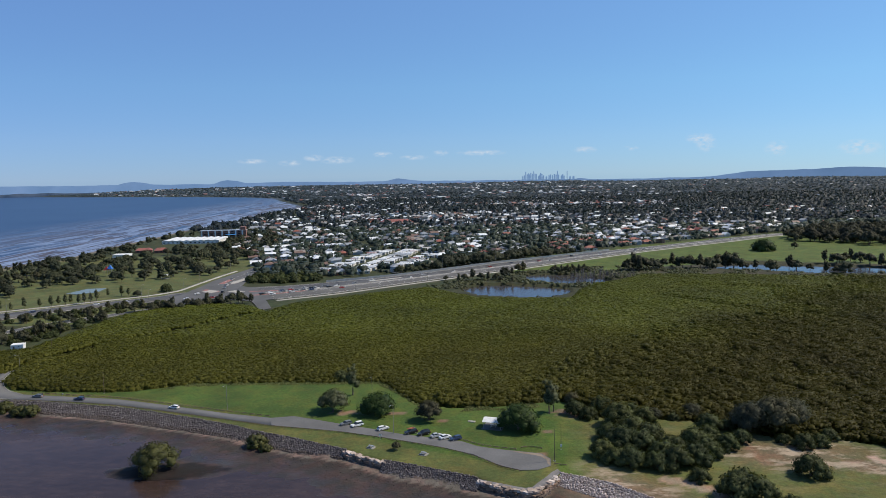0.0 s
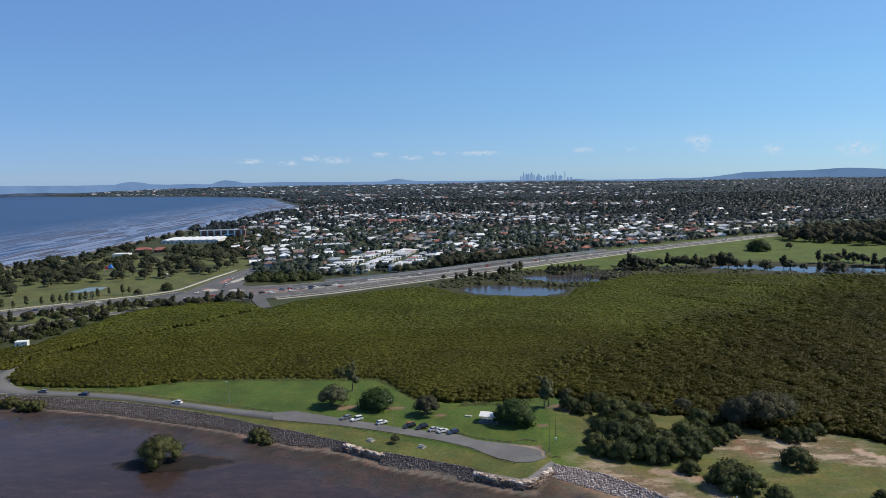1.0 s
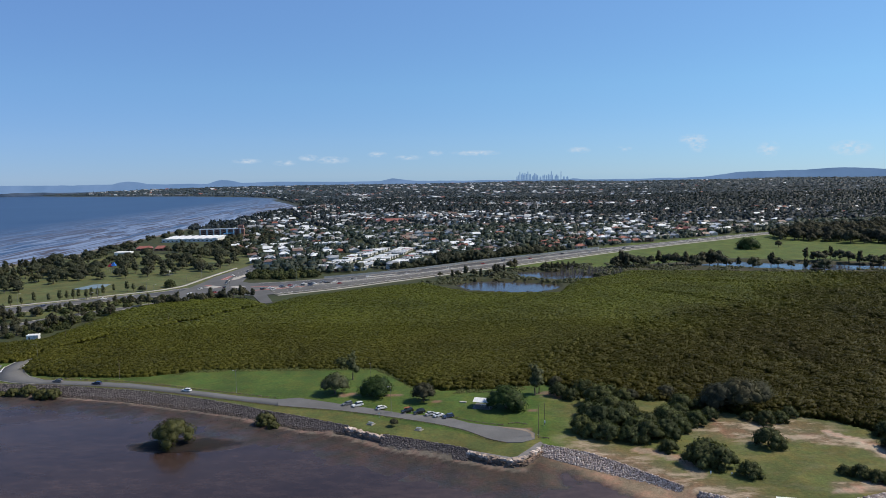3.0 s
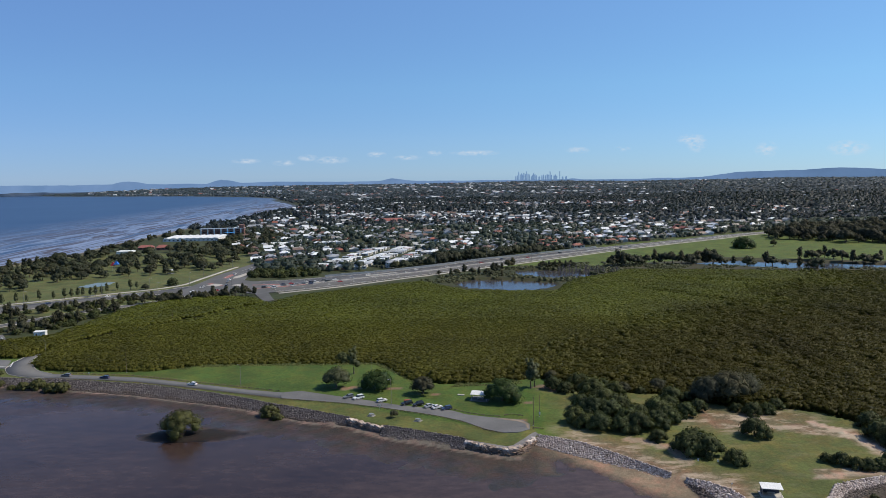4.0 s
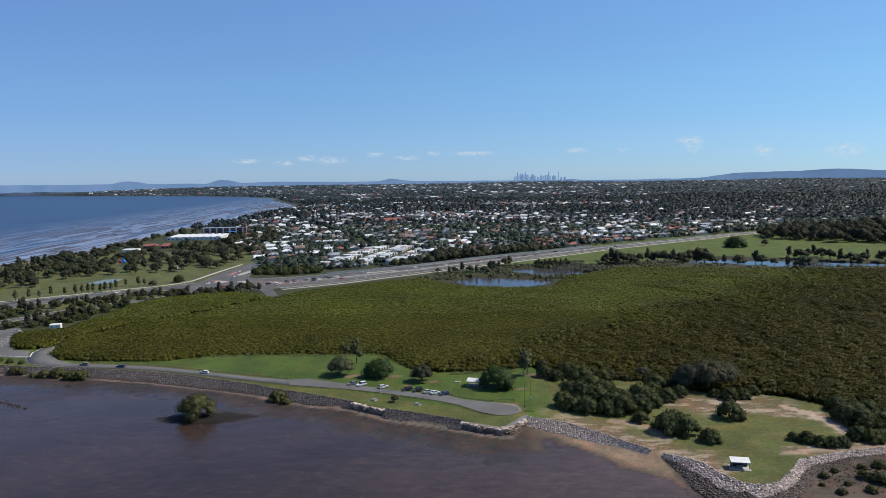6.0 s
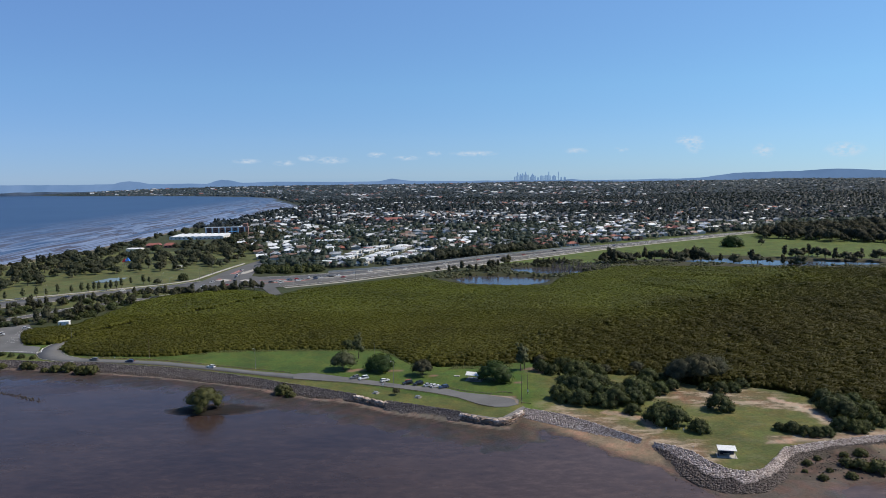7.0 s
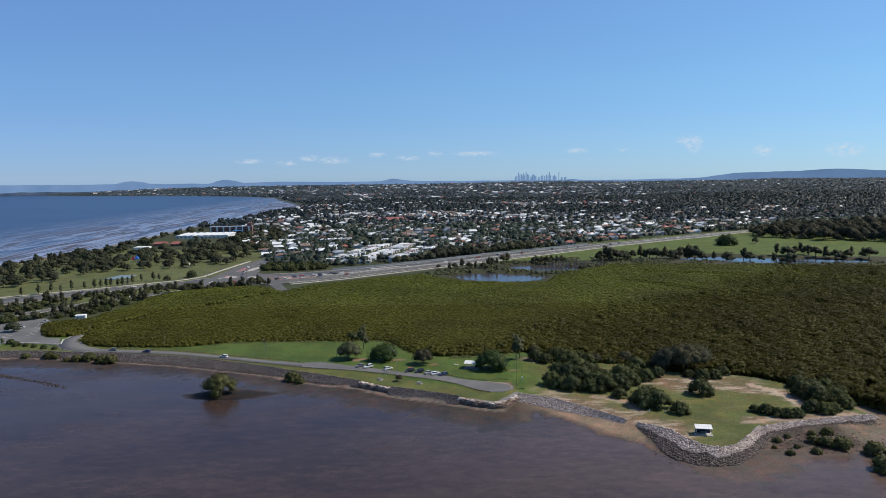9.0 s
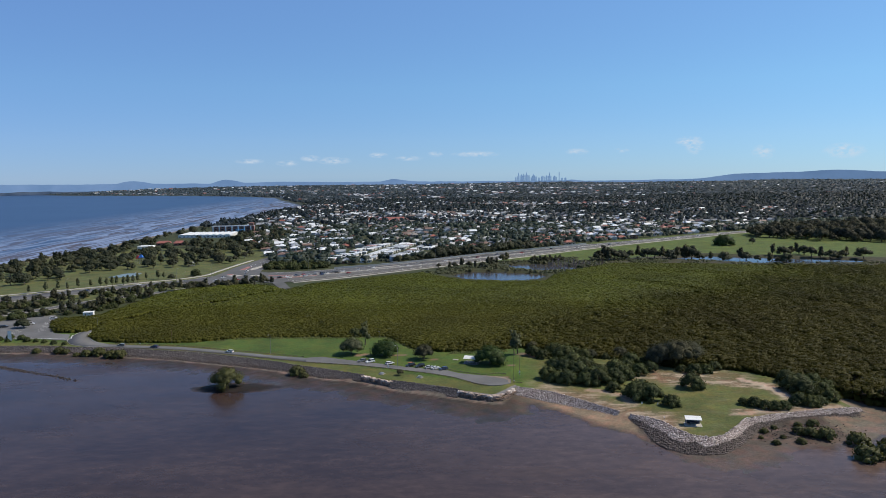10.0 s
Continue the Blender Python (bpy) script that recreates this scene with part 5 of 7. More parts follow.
def make_house(seed, L, W, h, rise, hip, storey=1, tiles=None):
    r = np.random.default_rng(seed)
    root = new("house")
    s = Shape()
    s.box((0, 0, h / 2 - 0.2), (L, W, h + 0.4))
    s.box((L * 0.24, -W * 0.5 - 1.5, h / 2 - 0.2), (L * 0.4, 3.4, h + 0.4))
    part("wall", s.mesh("wall"), M_WALL, root)
    s = Shape()
    o = 0.6
    s.add([(-L / 2 - o, -W / 2 - o, h), (L / 2 + o, -W / 2 - o, h), (L / 2 + o, W / 2 + o, h), (-L / 2 - o, W / 2 + o, h), (-L / 2 - o + hip, 0, h + rise), (L / 2 + o - hip, 0, h + rise), (-L / 2 - o, -W / 2 - o, h - 0.2), (L / 2 + o, -W / 2 - o, h - 0.2), (L / 2 + o, W / 2 + o, h - 0.2), (-L / 2 - o, W / 2 + o, h - 0.2)],
          [(0, 1, 5, 4), (2, 3, 4, 5), (1, 2, 5), (3, 0, 4), (0, 6, 7, 1), (1, 7, 8, 2), (2, 8, 9, 3), (3, 9, 6, 0), (9, 8, 7, 6)])
    x0, x1, y0 = L * 0.04 - 0.5, L * 0.44 + 0.5, -W / 2 - 3.7
    xm, k = (x0 + x1) / 2, rise * 0.7
    s.add([(x0, y0, h), (x1, y0, h), (xm, y0, h + k), (x0, -W / 4, h), (x1, -W / 4, h), (xm, -W * 0.12, h + k)], [(0, 2, 5, 3), (2, 1, 4, 5), (0, 1, 2)])
    part("roof", s.mesh("roof"), tiles or M_ROOF, root)
    win = Shape().box((0, 0, 0), (1.8, 0.08, 1.2)).mesh("window")
    for k in range(storey):
        for fx, fy in ((-0.36, -1), (-0.12, -1), (-0.3, 1), (0.28, 1)):
            w = part("window", win, M_GLASS, root)
            w.location = (fx * L, fy * (W / 2 + 0.03), 1.5 + 2.8 * k)
    w = part("window", win, M_GLASS, root)
    w.location = (L * 0.24, -W / 2 - 3.23, 1.5)
    d = part("door", Shape().box((0, 0, 0), (1.0, 0.08, 2.1)).mesh("door"), M_TIMBER, root)
    d.location = (-L * 0.02, -W / 2 - 0.03, 1.0)
    return root


HOUSES = [make_house(1, 13, 9.5, 2.9, 2.7, 4.6), make_house(2, 11.5, 9, 3.0, 2.8, 0.0), make_house(3, 14.5, 10, 2.9, 2.4, 4.6), make_house(4, 10.5, 9, 5.6, 2.4, 4.2, 2), make_house(5, 12, 8.5, 3.2, 2.1, 0.0), make_house(6, 13.5, 10, 2.9, 2.6, 4.6, 1, plain("terracotta_tiles", (0.27, 0.105, 0.075), 0.8))]
HOUSE_LABEL = ["brick house with a hipped roof among suburban trees", "weatherboard house with a gabled roof in the suburb", "wide low house with a shallow hipped roof", "two-storey house with a hipped roof among trees", "plain house with a low gabled metal roof", "brick house with a red tiled roof near the motorway"]
in_view = near_spots[:165]
for x, y in in_view:
    k = 5 if x > 110 and rng.uniform() < 0.45 else int(rng.integers(5))
    h = place(HOUSES[k], x, y, LAND, math.degrees(0.3) + float(rng.choice([0, 90, 180, 270])) + rng.normal(0, 3))
    tagged(h, HOUSE_LABEL[k], "house", "houses of the suburb")
joined_houses("suburb", near_spots[165:], 1.0, "suburban houses with pale and terracotta roofs")
for h in HOUSES:
    remove(h)

# ---------------------------------------------------------------- trees
T_FIG = make_tree("fig_tree", "dome", M_FIG, "broad dark green fig tree with a dense dome", 11, 7.3, 9.0, fine=1.9)
T_GUM = make_tree("gum_tree", "dome", M_GUM, "open-crowned gum tree on the grass", 12, 5.8, 9.5, fine=2.1)
T_TALL = make_tree("tall_gum", "tall", M_GUM, "slender tall gum tree with a thin crown", 13, 3.2, 13.0, fine=1.9)
T_BUSH = make_tree("shrub", "bush", M_SHRUB, "rounded green coastal shrub", 14, 4.2, 6.0, "shrub")
T_BUSH2 = make_tree("shrub", "bush", M_SHRUB, "rounded green coastal shrub", 15, 3.8, 5.2, "shrub")
T_CAS = make_tree("casuarina", "open", M_CASUARINA, "dull grey-green casuarina tree", 16, 4.6, 9.0)
T_CAS2 = make_tree("casuarina", "tall", M_CASUARINA, "dull grey-green casuarina tree", 17, 3.4, 9.5)
T_MANG = make_tree("mangrove_tree", "bush", M_MANGTREE, "spreading olive mangrove tree standing on the mud", 18, 8.6, 10.2, fine=2.4)
T_MBUSH = make_tree("mangrove_shrub", "bush", M_MANGTREE, "low olive mangrove shrub at the shore", 19, 3.0, 3.4, "shrub", fine=1.5)
N_BUSH = make_tree("shrub", "bush", M_SHRUB, "rounded green coastal shrub", 14, 4.2, 6.0, "shrub", fine=2.1)
N_BUSH2 = make_tree("shrub", "bush", M_SHRUB, "rounded green coastal shrub", 15, 3.8, 5.2, "shrub", fine=2.1)
N_CAS = make_tree("casuarina", "dome", M_CASUARINA, "dull grey-green casuarina tree", 16, 4.6, 8.0, fine=2.5)
T_PARK = make_tree("park_tree", "open", M_PARKTREE, "leafy olive-green park tree", 20, 6.2, 9.2, fine=1.35)
T_PARK2 = make_tree("park_tree", "dome", M_PARKTREE, "dense dark park tree", 21, 6.8, 8.4, fine=1.35)
T_PARK3 = make_tree("park_tree", "tall", M_PARKTREE, "tall slim park tree with a bare trunk", 24, 4.2, 11.5, fine=1.35)
T_WOOD = make_tree("bushland_tree", "dome", M_BUSHLAND, "tall bushland tree at the edge of the field", 23, 6.2, 11.0, fine=1.35)
T_YOUNG = make_tree("young_tree", "tall", M_GUM, "young tree planted in a row by the road", 22, 2.2, 7.6)

place(T_GUM, -74.5, 52, LAND - 1.5, 20, 1.2, label="wide open-crowned gum tree on the lawn")
place(T_FIG, -56, 48.5, LAND - 1.3, 70, 1.08, label="broad dark fig tree beside the car park")
place(T_FIG, -3.5, 28.5, LAND - 1.5, 200, 1.2, label="large dense fig tree beside the white shelter")
place(N_CAS, -36, 40, LAND - 1.0, 40, 1.2, label="grey-green casuarina on the lawn")
place(N_CAS, -47, 11, turn=10, scale=0.4, label="small round tree on the seaside grass")
place(T_TALL, -69.1, 73, turn=0, scale=1.02)
place(T_TALL, 10.5, 44.5, turn=120, scale=1.05, label="tall gum tree at the edge of the lawn")
place(T_TALL, 12.5, 47, turn=220, scale=0.85)
place(N_BUSH, -77, 96, turn=60, scale=1.25, label="broad shrub at the edge of the mangroves")
place(N_CAS, 22, 58, turn=90, scale=0.8)
place(T_MANG, -125.5, 4.0, 1.3, 0, 1.0)
place(T_MBUSH, -97.5, 23, turn=30, scale=1.5)
place(T_MBUSH, -93.5, 18.5, turn=130, scale=0.9, label="straggling low mangrove scrub on the mud")
SHRUBS = [(21.2, 1.5, 0.9), (24.2, -3, 0.85), (28.3, -5.5, 1.0), (35.9, -8, 0.95), (41.9, -7.5, 1.0), (46.1, -17.2, 0.8), (56, 2, 0.9), (64, 7, 0.85), (71, 12, 0.75), (35.4, 7.6, 1.2), (29, 8, 1.1), (45.1, 4.8, 1.15), (53.7, 8.5, 1.05), (60, 14, 0.9), (36, 19.6, 1.2), (27, 17.5, 1.0), (34.1, 30.3, 1.2), (24.4, 39.3, 0.9), (20, 44, 0.8), (31.4, 46, 1.2), (44, 33, 1.0), (65.5, 25, 1.0), (50, -4, 0.9), (44, 21, 0.8), (40, 14, 1.0), (40, -1, 1.0), (41, 40, 1.1)]
for k, (x, y, s) in enumerate(SHRUBS):
    place((N_BUSH, N_BUSH2)[k % 2], x, y, turn=k * 67, scale=s * (1.4 + 0.15 * math.sin(k * 2.1)))
for k, (x, y, s) in enumerate(((47.9, 34, 0.75), (56, 36.5, 0.85), (63.7, 38.8, 0.95), (70.6, 24.2, 0.8), (77.9, 30.2, 0.95), (66, 31, 0.8))):
    place((N_CAS, N_BUSH)[k % 2], x, y, turn=k * 73, scale=s, label="grey-green shrub behind the coastal thicket")
place(N_CAS, 87, 21.5, turn=30, scale=2.0, label="dark grey casuarina standing above the shrubs")
place(N_CAS, 79, 22.5, turn=100, scale=1.7, label="dark grey casuarina standing above the shrubs")
place(N_CAS, 95, 26, turn=200, scale=1.7, label="dark grey casuarina standing above the shrubs")
for x, y, s in ((90, 7, 1.2), (96, 8, 1.0), (85.5, 11, 0.8), (102, 13, 1.0), (98, 20, 1.2)):
    place(N_BUSH2, x, y, turn=x * 13, scale=s, label="spreading grey-green shrub at the edge of the clearing")
place(N_BUSH, 81.0, -14.8, turn=50, scale=1.4, label="single dense shrub in the dry clearing")
for x, y, s in ((52.2, -28.8, 1.05), (57.6, -29.8, 1.1), (55.5, -25.0, 1.05), (64.0, -38.0, 0.72)):
    place(N_BUSH2, x, y, turn=x * 31, scale=s * 1.6, label="dark leafy shrub on worn grass")
for x, y, s in ((96.5, -40.5, 0.7), (99.5, -43.5, 0.62), (103, -44.5, 0.62), (93, -38, 0.5), (107, -44, 0.6)):
    place(N_BUSH, x, y, turn=x * 17, scale=s * 1.2, label="dark straggling shrub beside the sand track")
for x, y, s in ((113.5, -38, 1.0), (117, -41, 0.95), (121, -40, 0.85), (118, -28, 1.3), (125.5, -26, 1.25), (116.5, -20, 1.2), (123, -16, 1.3), (129, -14, 1.2), (133, -19, 1.0), (126, -34, 0.9), (121, -8, 1.2)):
    place((N_BUSH, N_BUSH2)[int(x) % 2], x + (2.0 if y < -35 else 5.0), y, turn=x * 23, scale=s * 1.15)
for x, y, s in ((89.7, -63.6, 0.5), (89, -74.4, 0.5), (101.6, -65.4, 0.75), (98.2, -73.6, 0.55), (111.3, -56.9, 0.7), (109, -70, 1.1), (104.5, -68, 0.9), (117.5, -75, 1.2), (113, -88, 1.4), (121, -86, 1.3), (95, -60, 0.4), (126, -80, 1.2), (105, -58, 0.5), (94, -69, 0.35), (86, -69, 0.3)):
    place(T_MBUSH, x, y, turn=x * 19, scale=s * 1.25)
for x, y, s in ((-250.6, 73.6, 0.75), (-237, 71.5, 1.0), (-233, 70.5, 0.8), (-219.7, 66, 0.95), (-213, 66, 1.25), (-204.5, 61.5, 1.15), (-199.5, 61, 1.25), (-225, 66, 0.6)):
    place(T_MBUSH, x, y, turn=x * 11, scale=s * 1.2)
for x, y, s in ((-281, 101, 0.9), (-272, 97, 1.0), (-266, 92, 0.9), (-260, 90.5, 0.7), (-254, 88, 0.7), (-247, 85, 0.75), (-240, 82.5, 0.6), (-284, 96, 0.8), (-277, 92, 0.7)):
    place(N_BUSH2, x, y, turn=x * 7, scale=s * 0.75, label="low rough shrub beside the parking area")
place(T_PARK2, -290, 130, turn=10, scale=0.75, label="bushy tree in the parking area")
# trees round the ponds and on the field
place(T_FIG, 345, 586, LAND - 4.2, turn=15, scale=2.0, label="great round fig tree alone on the grass field")
place(T_CAS, 388, 601, turn=15, scale=1.0, label="sparse tree on the grass field")
place(T_PARK, 360, 464, turn=35, scale=1.3, label="spreading tree beside the far ponds")
for k, (x, y, s) in enumerate(((-25, 397, 0.6), (-14, 386, 0.8), (-8, 394, 0.8), (-1, 400, 1.0), (6, 396, 0.9), (12, 392, 0.8), (19, 396, 0.8), (26, 408, 1.0), (30, 414, 1.1), (36, 420, 0.8), (45, 438, 1.15), (49, 441, 1.1), (22, 384, 0.6), (32, 380, 0.55))):
    place((T_CAS, T_CAS2)[k % 2], x, y, turn=k * 47, scale=s, label="grey-green casuarina beside the pond")
for k in range(13):
    place((T_CAS, T_CAS2)[k % 2], 76 + k * 2.7, 436 + 2.0 * math.sin(k * 1.9), turn=k * 61, scale=0.75 + 0.1 * math.sin(k * 3.1), label="casuarina in a row on the pond's bank")
for k, (x, y, s) in enumerate(((147, 436, 1.0), (153, 439, 1.15), (159, 441, 1.2), (166, 442, 1.05), (157, 433, 0.9), (172, 444, 0.9), (184, 449, 0.9), (195, 456, 1.0), (204, 452, 0.95), (212, 451, 1.1), (219, 446, 1.0), (228, 452, 1.0), (237, 455, 1.3), (245, 452, 1.2), (252, 449, 1.35), (260, 447, 0.8), (272, 446, 0.7), (282, 437, 0.9), (289, 440, 0.5), (302, 442, 1.0), (308, 440, 0.8), (317, 432, 0.6), (314, 399, 0.8), (330, 397, 0.9), (322, 398, 0.6), (352, 472, 0.9), (366, 470, 0.7), (376, 478, 0.8), (383, 480, 0.9), (387, 470, 0.9), (385, 451, 1.0), (392, 445, 1.0), (400, 440, 0.9), (410, 436, 1.0), (420, 445, 0.8), (430, 430, 1.0))):
    place((T_CAS, T_CAS2, T_PARK)[k % 3], x, y, turn=k * 53, scale=s * 1.5, label="wetland tree beside the far ponds")
x, y = scatter([(418, 722), (445, 668), (500, 622), (640, 560), (900, 700), (900, 960), (640, 860), (500, 790)], 17, rng)
for k, (px, py) in enumerate(zip(x[wedge(x, y)], y[wedge(x, y)])):
    place((T_WOOD, T_CAS, T_WOOD)[k % 3], px, py, LAND - 1.2, k * 41, rng.uniform(1.2, 1.9), "tall bushland tree at the edge of the field")
# tree belt between the motorway and the houses
for k in range(46):
    u = k / 45
    x, y = -72 + 196 * u, 436 + 150 * u + rng.uniform(2, 14)
    place((T_PARK, T_PARK2)[k % 2], x, y, turn=k * 77, scale=rng.uniform(0.7, 1.35) * (1.2 if 38 > k > 10 else 0.8), label="dense tree in the belt beside the motorway")
x, y = scatter([(-202, 402), (-192, 396), (-166, 394), (-140, 404), (-136, 414), (-143, 432), (-158, 448), (-186, 458), (-204, 440)], 6.4, rng)
for k, (px, py) in enumerate(zip(x, y)):
    place((T_BUSH, T_BUSH2)[k % 2], px, py, LAND, k * 29, rng.uniform(0.85, 1.2), "thick green hedge shrub by the junction")
for k in range(16):
    u = k / 15
    place((T_CAS, T_CAS2)[k % 2], -244 + 72 * u + rng.uniform(-2, 2), 268 + 34 * u + rng.uniform(-4, 3), turn=k * 59, scale=rng.uniform(0.75, 1.15), label="dark casuarina beside the junction")
# park between the main road and the beach
for k, (x, y) in enumerate(((-340, 283), (-335, 291), (-326, 295), (-319, 298), (-315.5, 302), (-312, 305), (-309, 307), (-303, 307), (-301, 311), (-298.6, 316), (-297, 322), (-296, 339), (-286, 341), (-281, 342), (-352, 272), (-362, 265), (-346, 280))):
    place(T_YOUNG, x, y, turn=k * 37, scale=0.85 + 0.3 * abs(math.sin(k * 1.7)))
place(T_PARK2, -273, 340, turn=3, scale=0.55, label="small dense tree by the main road")
place(T_BUSH, -258, 362, turn=8, scale=1.35, label="rounded shrub beside the footpath")
PARK_LAND = [(-480, 330), (-488, 590), (-462, 625), (-466, 690), (-462, 900), (-410, 980), (-330, 985), (-250, 800), (-240, 560), (-244, 470), (-256, 440), (-290, 432), (-330, 416), (-348, 396), (-362, 366), (-376, 338), (-410, 300)]
BUILT = [[(-425, 850), (-318, 850), (-318, 960), (-425, 960)], [(-440, 700), (-330, 700), (-330, 850), (-440, 850)], [(-425, 640), (-370, 640), (-370, 720), (-425, 720)], [(-424, 560), (-384, 560), (-384, 622), (-424, 622)], [(-364, 432), (-338, 432), (-338, 474), (-364, 474)]]
x, y = scatter(PARK_LAND, 18.0, rng)
ok = (wobble(x, y, 30, 2.0) > -0.5) & wedge(x, y, 10)
for b_ in BUILT:
    ok &= ~inside(x, y, b_)
for k, (px, py) in enumerate(zip(x[ok], y[ok])):
    near_beach = distance(np.array([px]), np.array([py]), BEACH_SEA)[0] < 30
    place((T_PARK, T_PARK2, T_CAS, T_PARK3, T_PARK)[int(rng.integers(5))], px, py, LAND, k * 51, rng.uniform(0.8, 1.3) * (0.65 if near_beach else 1.0))
# scrub between the two roads and along the slip road
STRIP = [(-420, 165), (-354, 216), (-322, 244), (-286, 281), (-245, 309), (-228, 296), (-250, 270), (-290, 232), (-316, 200), (-336, 178), (-420, 122)]
SCRUB = [(-420, 105), (-327, 160), (-300, 186), (-284, 212), (-262, 240), (-236, 264), (-216, 284), (-206, 300), (-198, 290), (-222, 278), (-246, 255), (-258, 226), (-262, 196), (-268, 172), (-290, 172), (-316, 152), (-350, 130)]
for poly, gap, low in ((STRIP, 7.8, 0.5), (SCRUB, 6.6, 0.6)):
    x, y = scatter(poly, gap, rng)
    ok = wobble(x, y, 14, 6.0) > (-0.45 if low < 0.6 else -0.8)
    for k, (px, py) in enumerate(zip(x[ok], y[ok])):
        if -275 < px < -257 and 155 < py < 178:
            continue
        place((T_BUSH, T_CAS, T_BUSH2, T_CAS2)[int(rng.integers(4))], px, py, LAND, k * 43, rng.uniform(low, low + 0.45), "roadside shrub on rough ground")
for t_ in (T_FIG, T_GUM, T_TALL, T_BUSH, T_BUSH2, T_CAS, T_CAS2, T_MANG, T_MBUSH, T_PARK, T_PARK2, T_PARK3, T_YOUNG, T_WOOD, N_BUSH, N_BUSH2, N_CAS):
    remove(t_)

# rough grass and reeds along the lawn's edge
x, y = scatter([(-157, 84), (-144, 89), (-127, 90), (-60, 88), (-52, 76), (-44, 62), (-40, 54), (-26, 49), (6, 51), (14, 58), (8, 62), (-26, 57), (-38, 62), (-48, 80), (-58, 95), (-100, 98), (-145, 97)], 0.8, rng)
ok = wobble(x, y, 4.0, 2.0) > -0.3
x, y = x[ok], y[ok]
stand("reeds", np.c_[x, y, np.full(len(x), 2.6), rng.uniform(0.22, 0.5, len(x)), rng.uniform(0.7, 1.5, len(x))], TINY_CROWNS, M_REED, "tall pale green reeds along the lawn's edge", "reeds", rng)
WETLAND = [(-30, 352), (-44, 366), (-20, 392), (22, 408), (44, 446), (110, 470), (190, 470), (225, 440), (150, 408), (108, 378), (92, 340), (80, 346), (52, 366), (30, 374), (5, 370), (-16, 350)]
MARSH = [(140, 404), (225, 402), (305, 376), (365, 368), (440, 360), (470, 408), (420, 412), (364, 417), (330, 430), (305, 424), (278, 444), (250, 442), (215, 448), (180, 444)]
x, y = scatter(WETLAND, 3.6, rng)
x2, y2 = scatter(MARSH, 4.0, rng)
x, y = np.r_[x, x2], np.r_[y, y2]
ok = (wobble(x, y, 12, 8.0) > -0.35) & ((x < 200) | ((wobble(x, y, 9, 3.0) > -0.15) & (distance(x, y, POND_C + POND_C[:1]) > 4)))
for outline in (POND_A, POND_B, POND_C):
    ok &= ~inside(x, y, outline)
ok &= distance(x, y, MW_NEAR) > 12
x, y = x[ok], y[ok]
stand("wetland_scrub", np.c_[x, y, 2.3 + rng.uniform(0, 1.0, len(x)), rng.uniform(1.2, 2.3, len(x)), rng.uniform(0.6, 1.0, len(x))], MID_CROWNS, M_WETLAND, "dull green scrub between the ponds", "scrub", rng)
for outline in (POND_A, POND_B, POND_C):
    ring = resample(outline + outline[:1], 160)
    ring = ring + rng.normal(0, 2.2, ring.shape)
    ok = ~inside(ring[:, 0], ring[:, 1], outline) | (rng.uniform(0, 1, len(ring)) < 0.35)
    ring = ring[ok]
    stand("pond_reeds", np.c_[ring, np.full(len(ring), 1.2), rng.uniform(0.8, 1.9, len(ring)), rng.uniform(0.6, 1.1, len(ring))], TINY_CROWNS, M_CASUARINA, "dull brown-green reeds round the pond", "reeds", rng)



def make_dead_tree(seed):
    """A drowned tree: a bare leaning trunk with a few forked limbs."""
    r = np.random.default_rng(seed)
    root = new("dead_tree")
    lean = r.uniform(-0.7, 0.7, 2)
    h = r.uniform(6.5, 9.0)
    part("trunk", Shape().tube([(0, 0, -0.4), (lean[0] * 0.4, lean[1] * 0.4, h * 0.5), (lean[0], lean[1], h)], [0.26, 0.19, 0.07], 7).mesh("trunk"), M_DEADWOOD, root)
    limbs = Shape()
    for k in range(8):
        u, a = 0.35 + 0.07 * k, k * 2.4 + r.uniform(-0.4, 0.4)
        x, y, z = lean[0] * u, lean[1] * u, h * u
        out = r.uniform(1.0, 2.0)
        limbs.tube([(x, y, z), (x + out * 0.5 * math.cos(a), y + out * 0.5 * math.sin(a), z + 0.7), (x + out * math.cos(a), y + out * math.sin(a), z + r.uniform(1.3, 2.4))], [0.12, 0.08, 0.04], 5)
    part("limbs", limbs.mesh("limbs"), M_DEADWOOD, root)
    return root


M_DEADWOOD = plain("grey_deadwood", (0.16, 0.135, 0.14), 0.9)
DEAD = [make_dead_tree(k) for k in (31, 32, 33)]
x, y = scatter([(82, 372), (98, 368), (119, 383), (138, 392), (146, 404), (128, 416), (108, 420), (88, 412)], 7.0, rng)
for k, (px, py) in enumerate(zip(x, y)):
    tagged(place(DEAD[k % 3], px, py, 0.6, k * 67, rng.uniform(0.7, 1.1)), "bare grey dead tree standing in the pond", "dead tree", "dead trees in the pond")
for t_ in DEAD:
    remove(t_)

# ---------------------------------------------------------------- vehicles
PAINTS = {"white": (0.72, 0.72, 0.71), "silver": (0.42, 0.43, 0.44), "black": (0.018, 0.018, 0.02), "blue": (0.03, 0.05, 0.11), "red": (0.33, 0.03, 0.03), "grey": (0.16, 0.17, 0.18)}
M_PAINTS = {k: plain(k + "_car_paint", c, 0.28, 0.0, 0.04, spec=0.6) for k, c in PAINTS.items()}
M_KAYAK = plain("kayak_plastic", (0.30, 0.10, 0.05), 0.5, vary=0.1)
M_LAMP = plain("lamp_lens", (0.7, 0.7, 0.68), 0.15, vary=0.05)
M_TAIL = plain("tail_lens", (0.35, 0.02, 0.02), 0.2, vary=0.05)


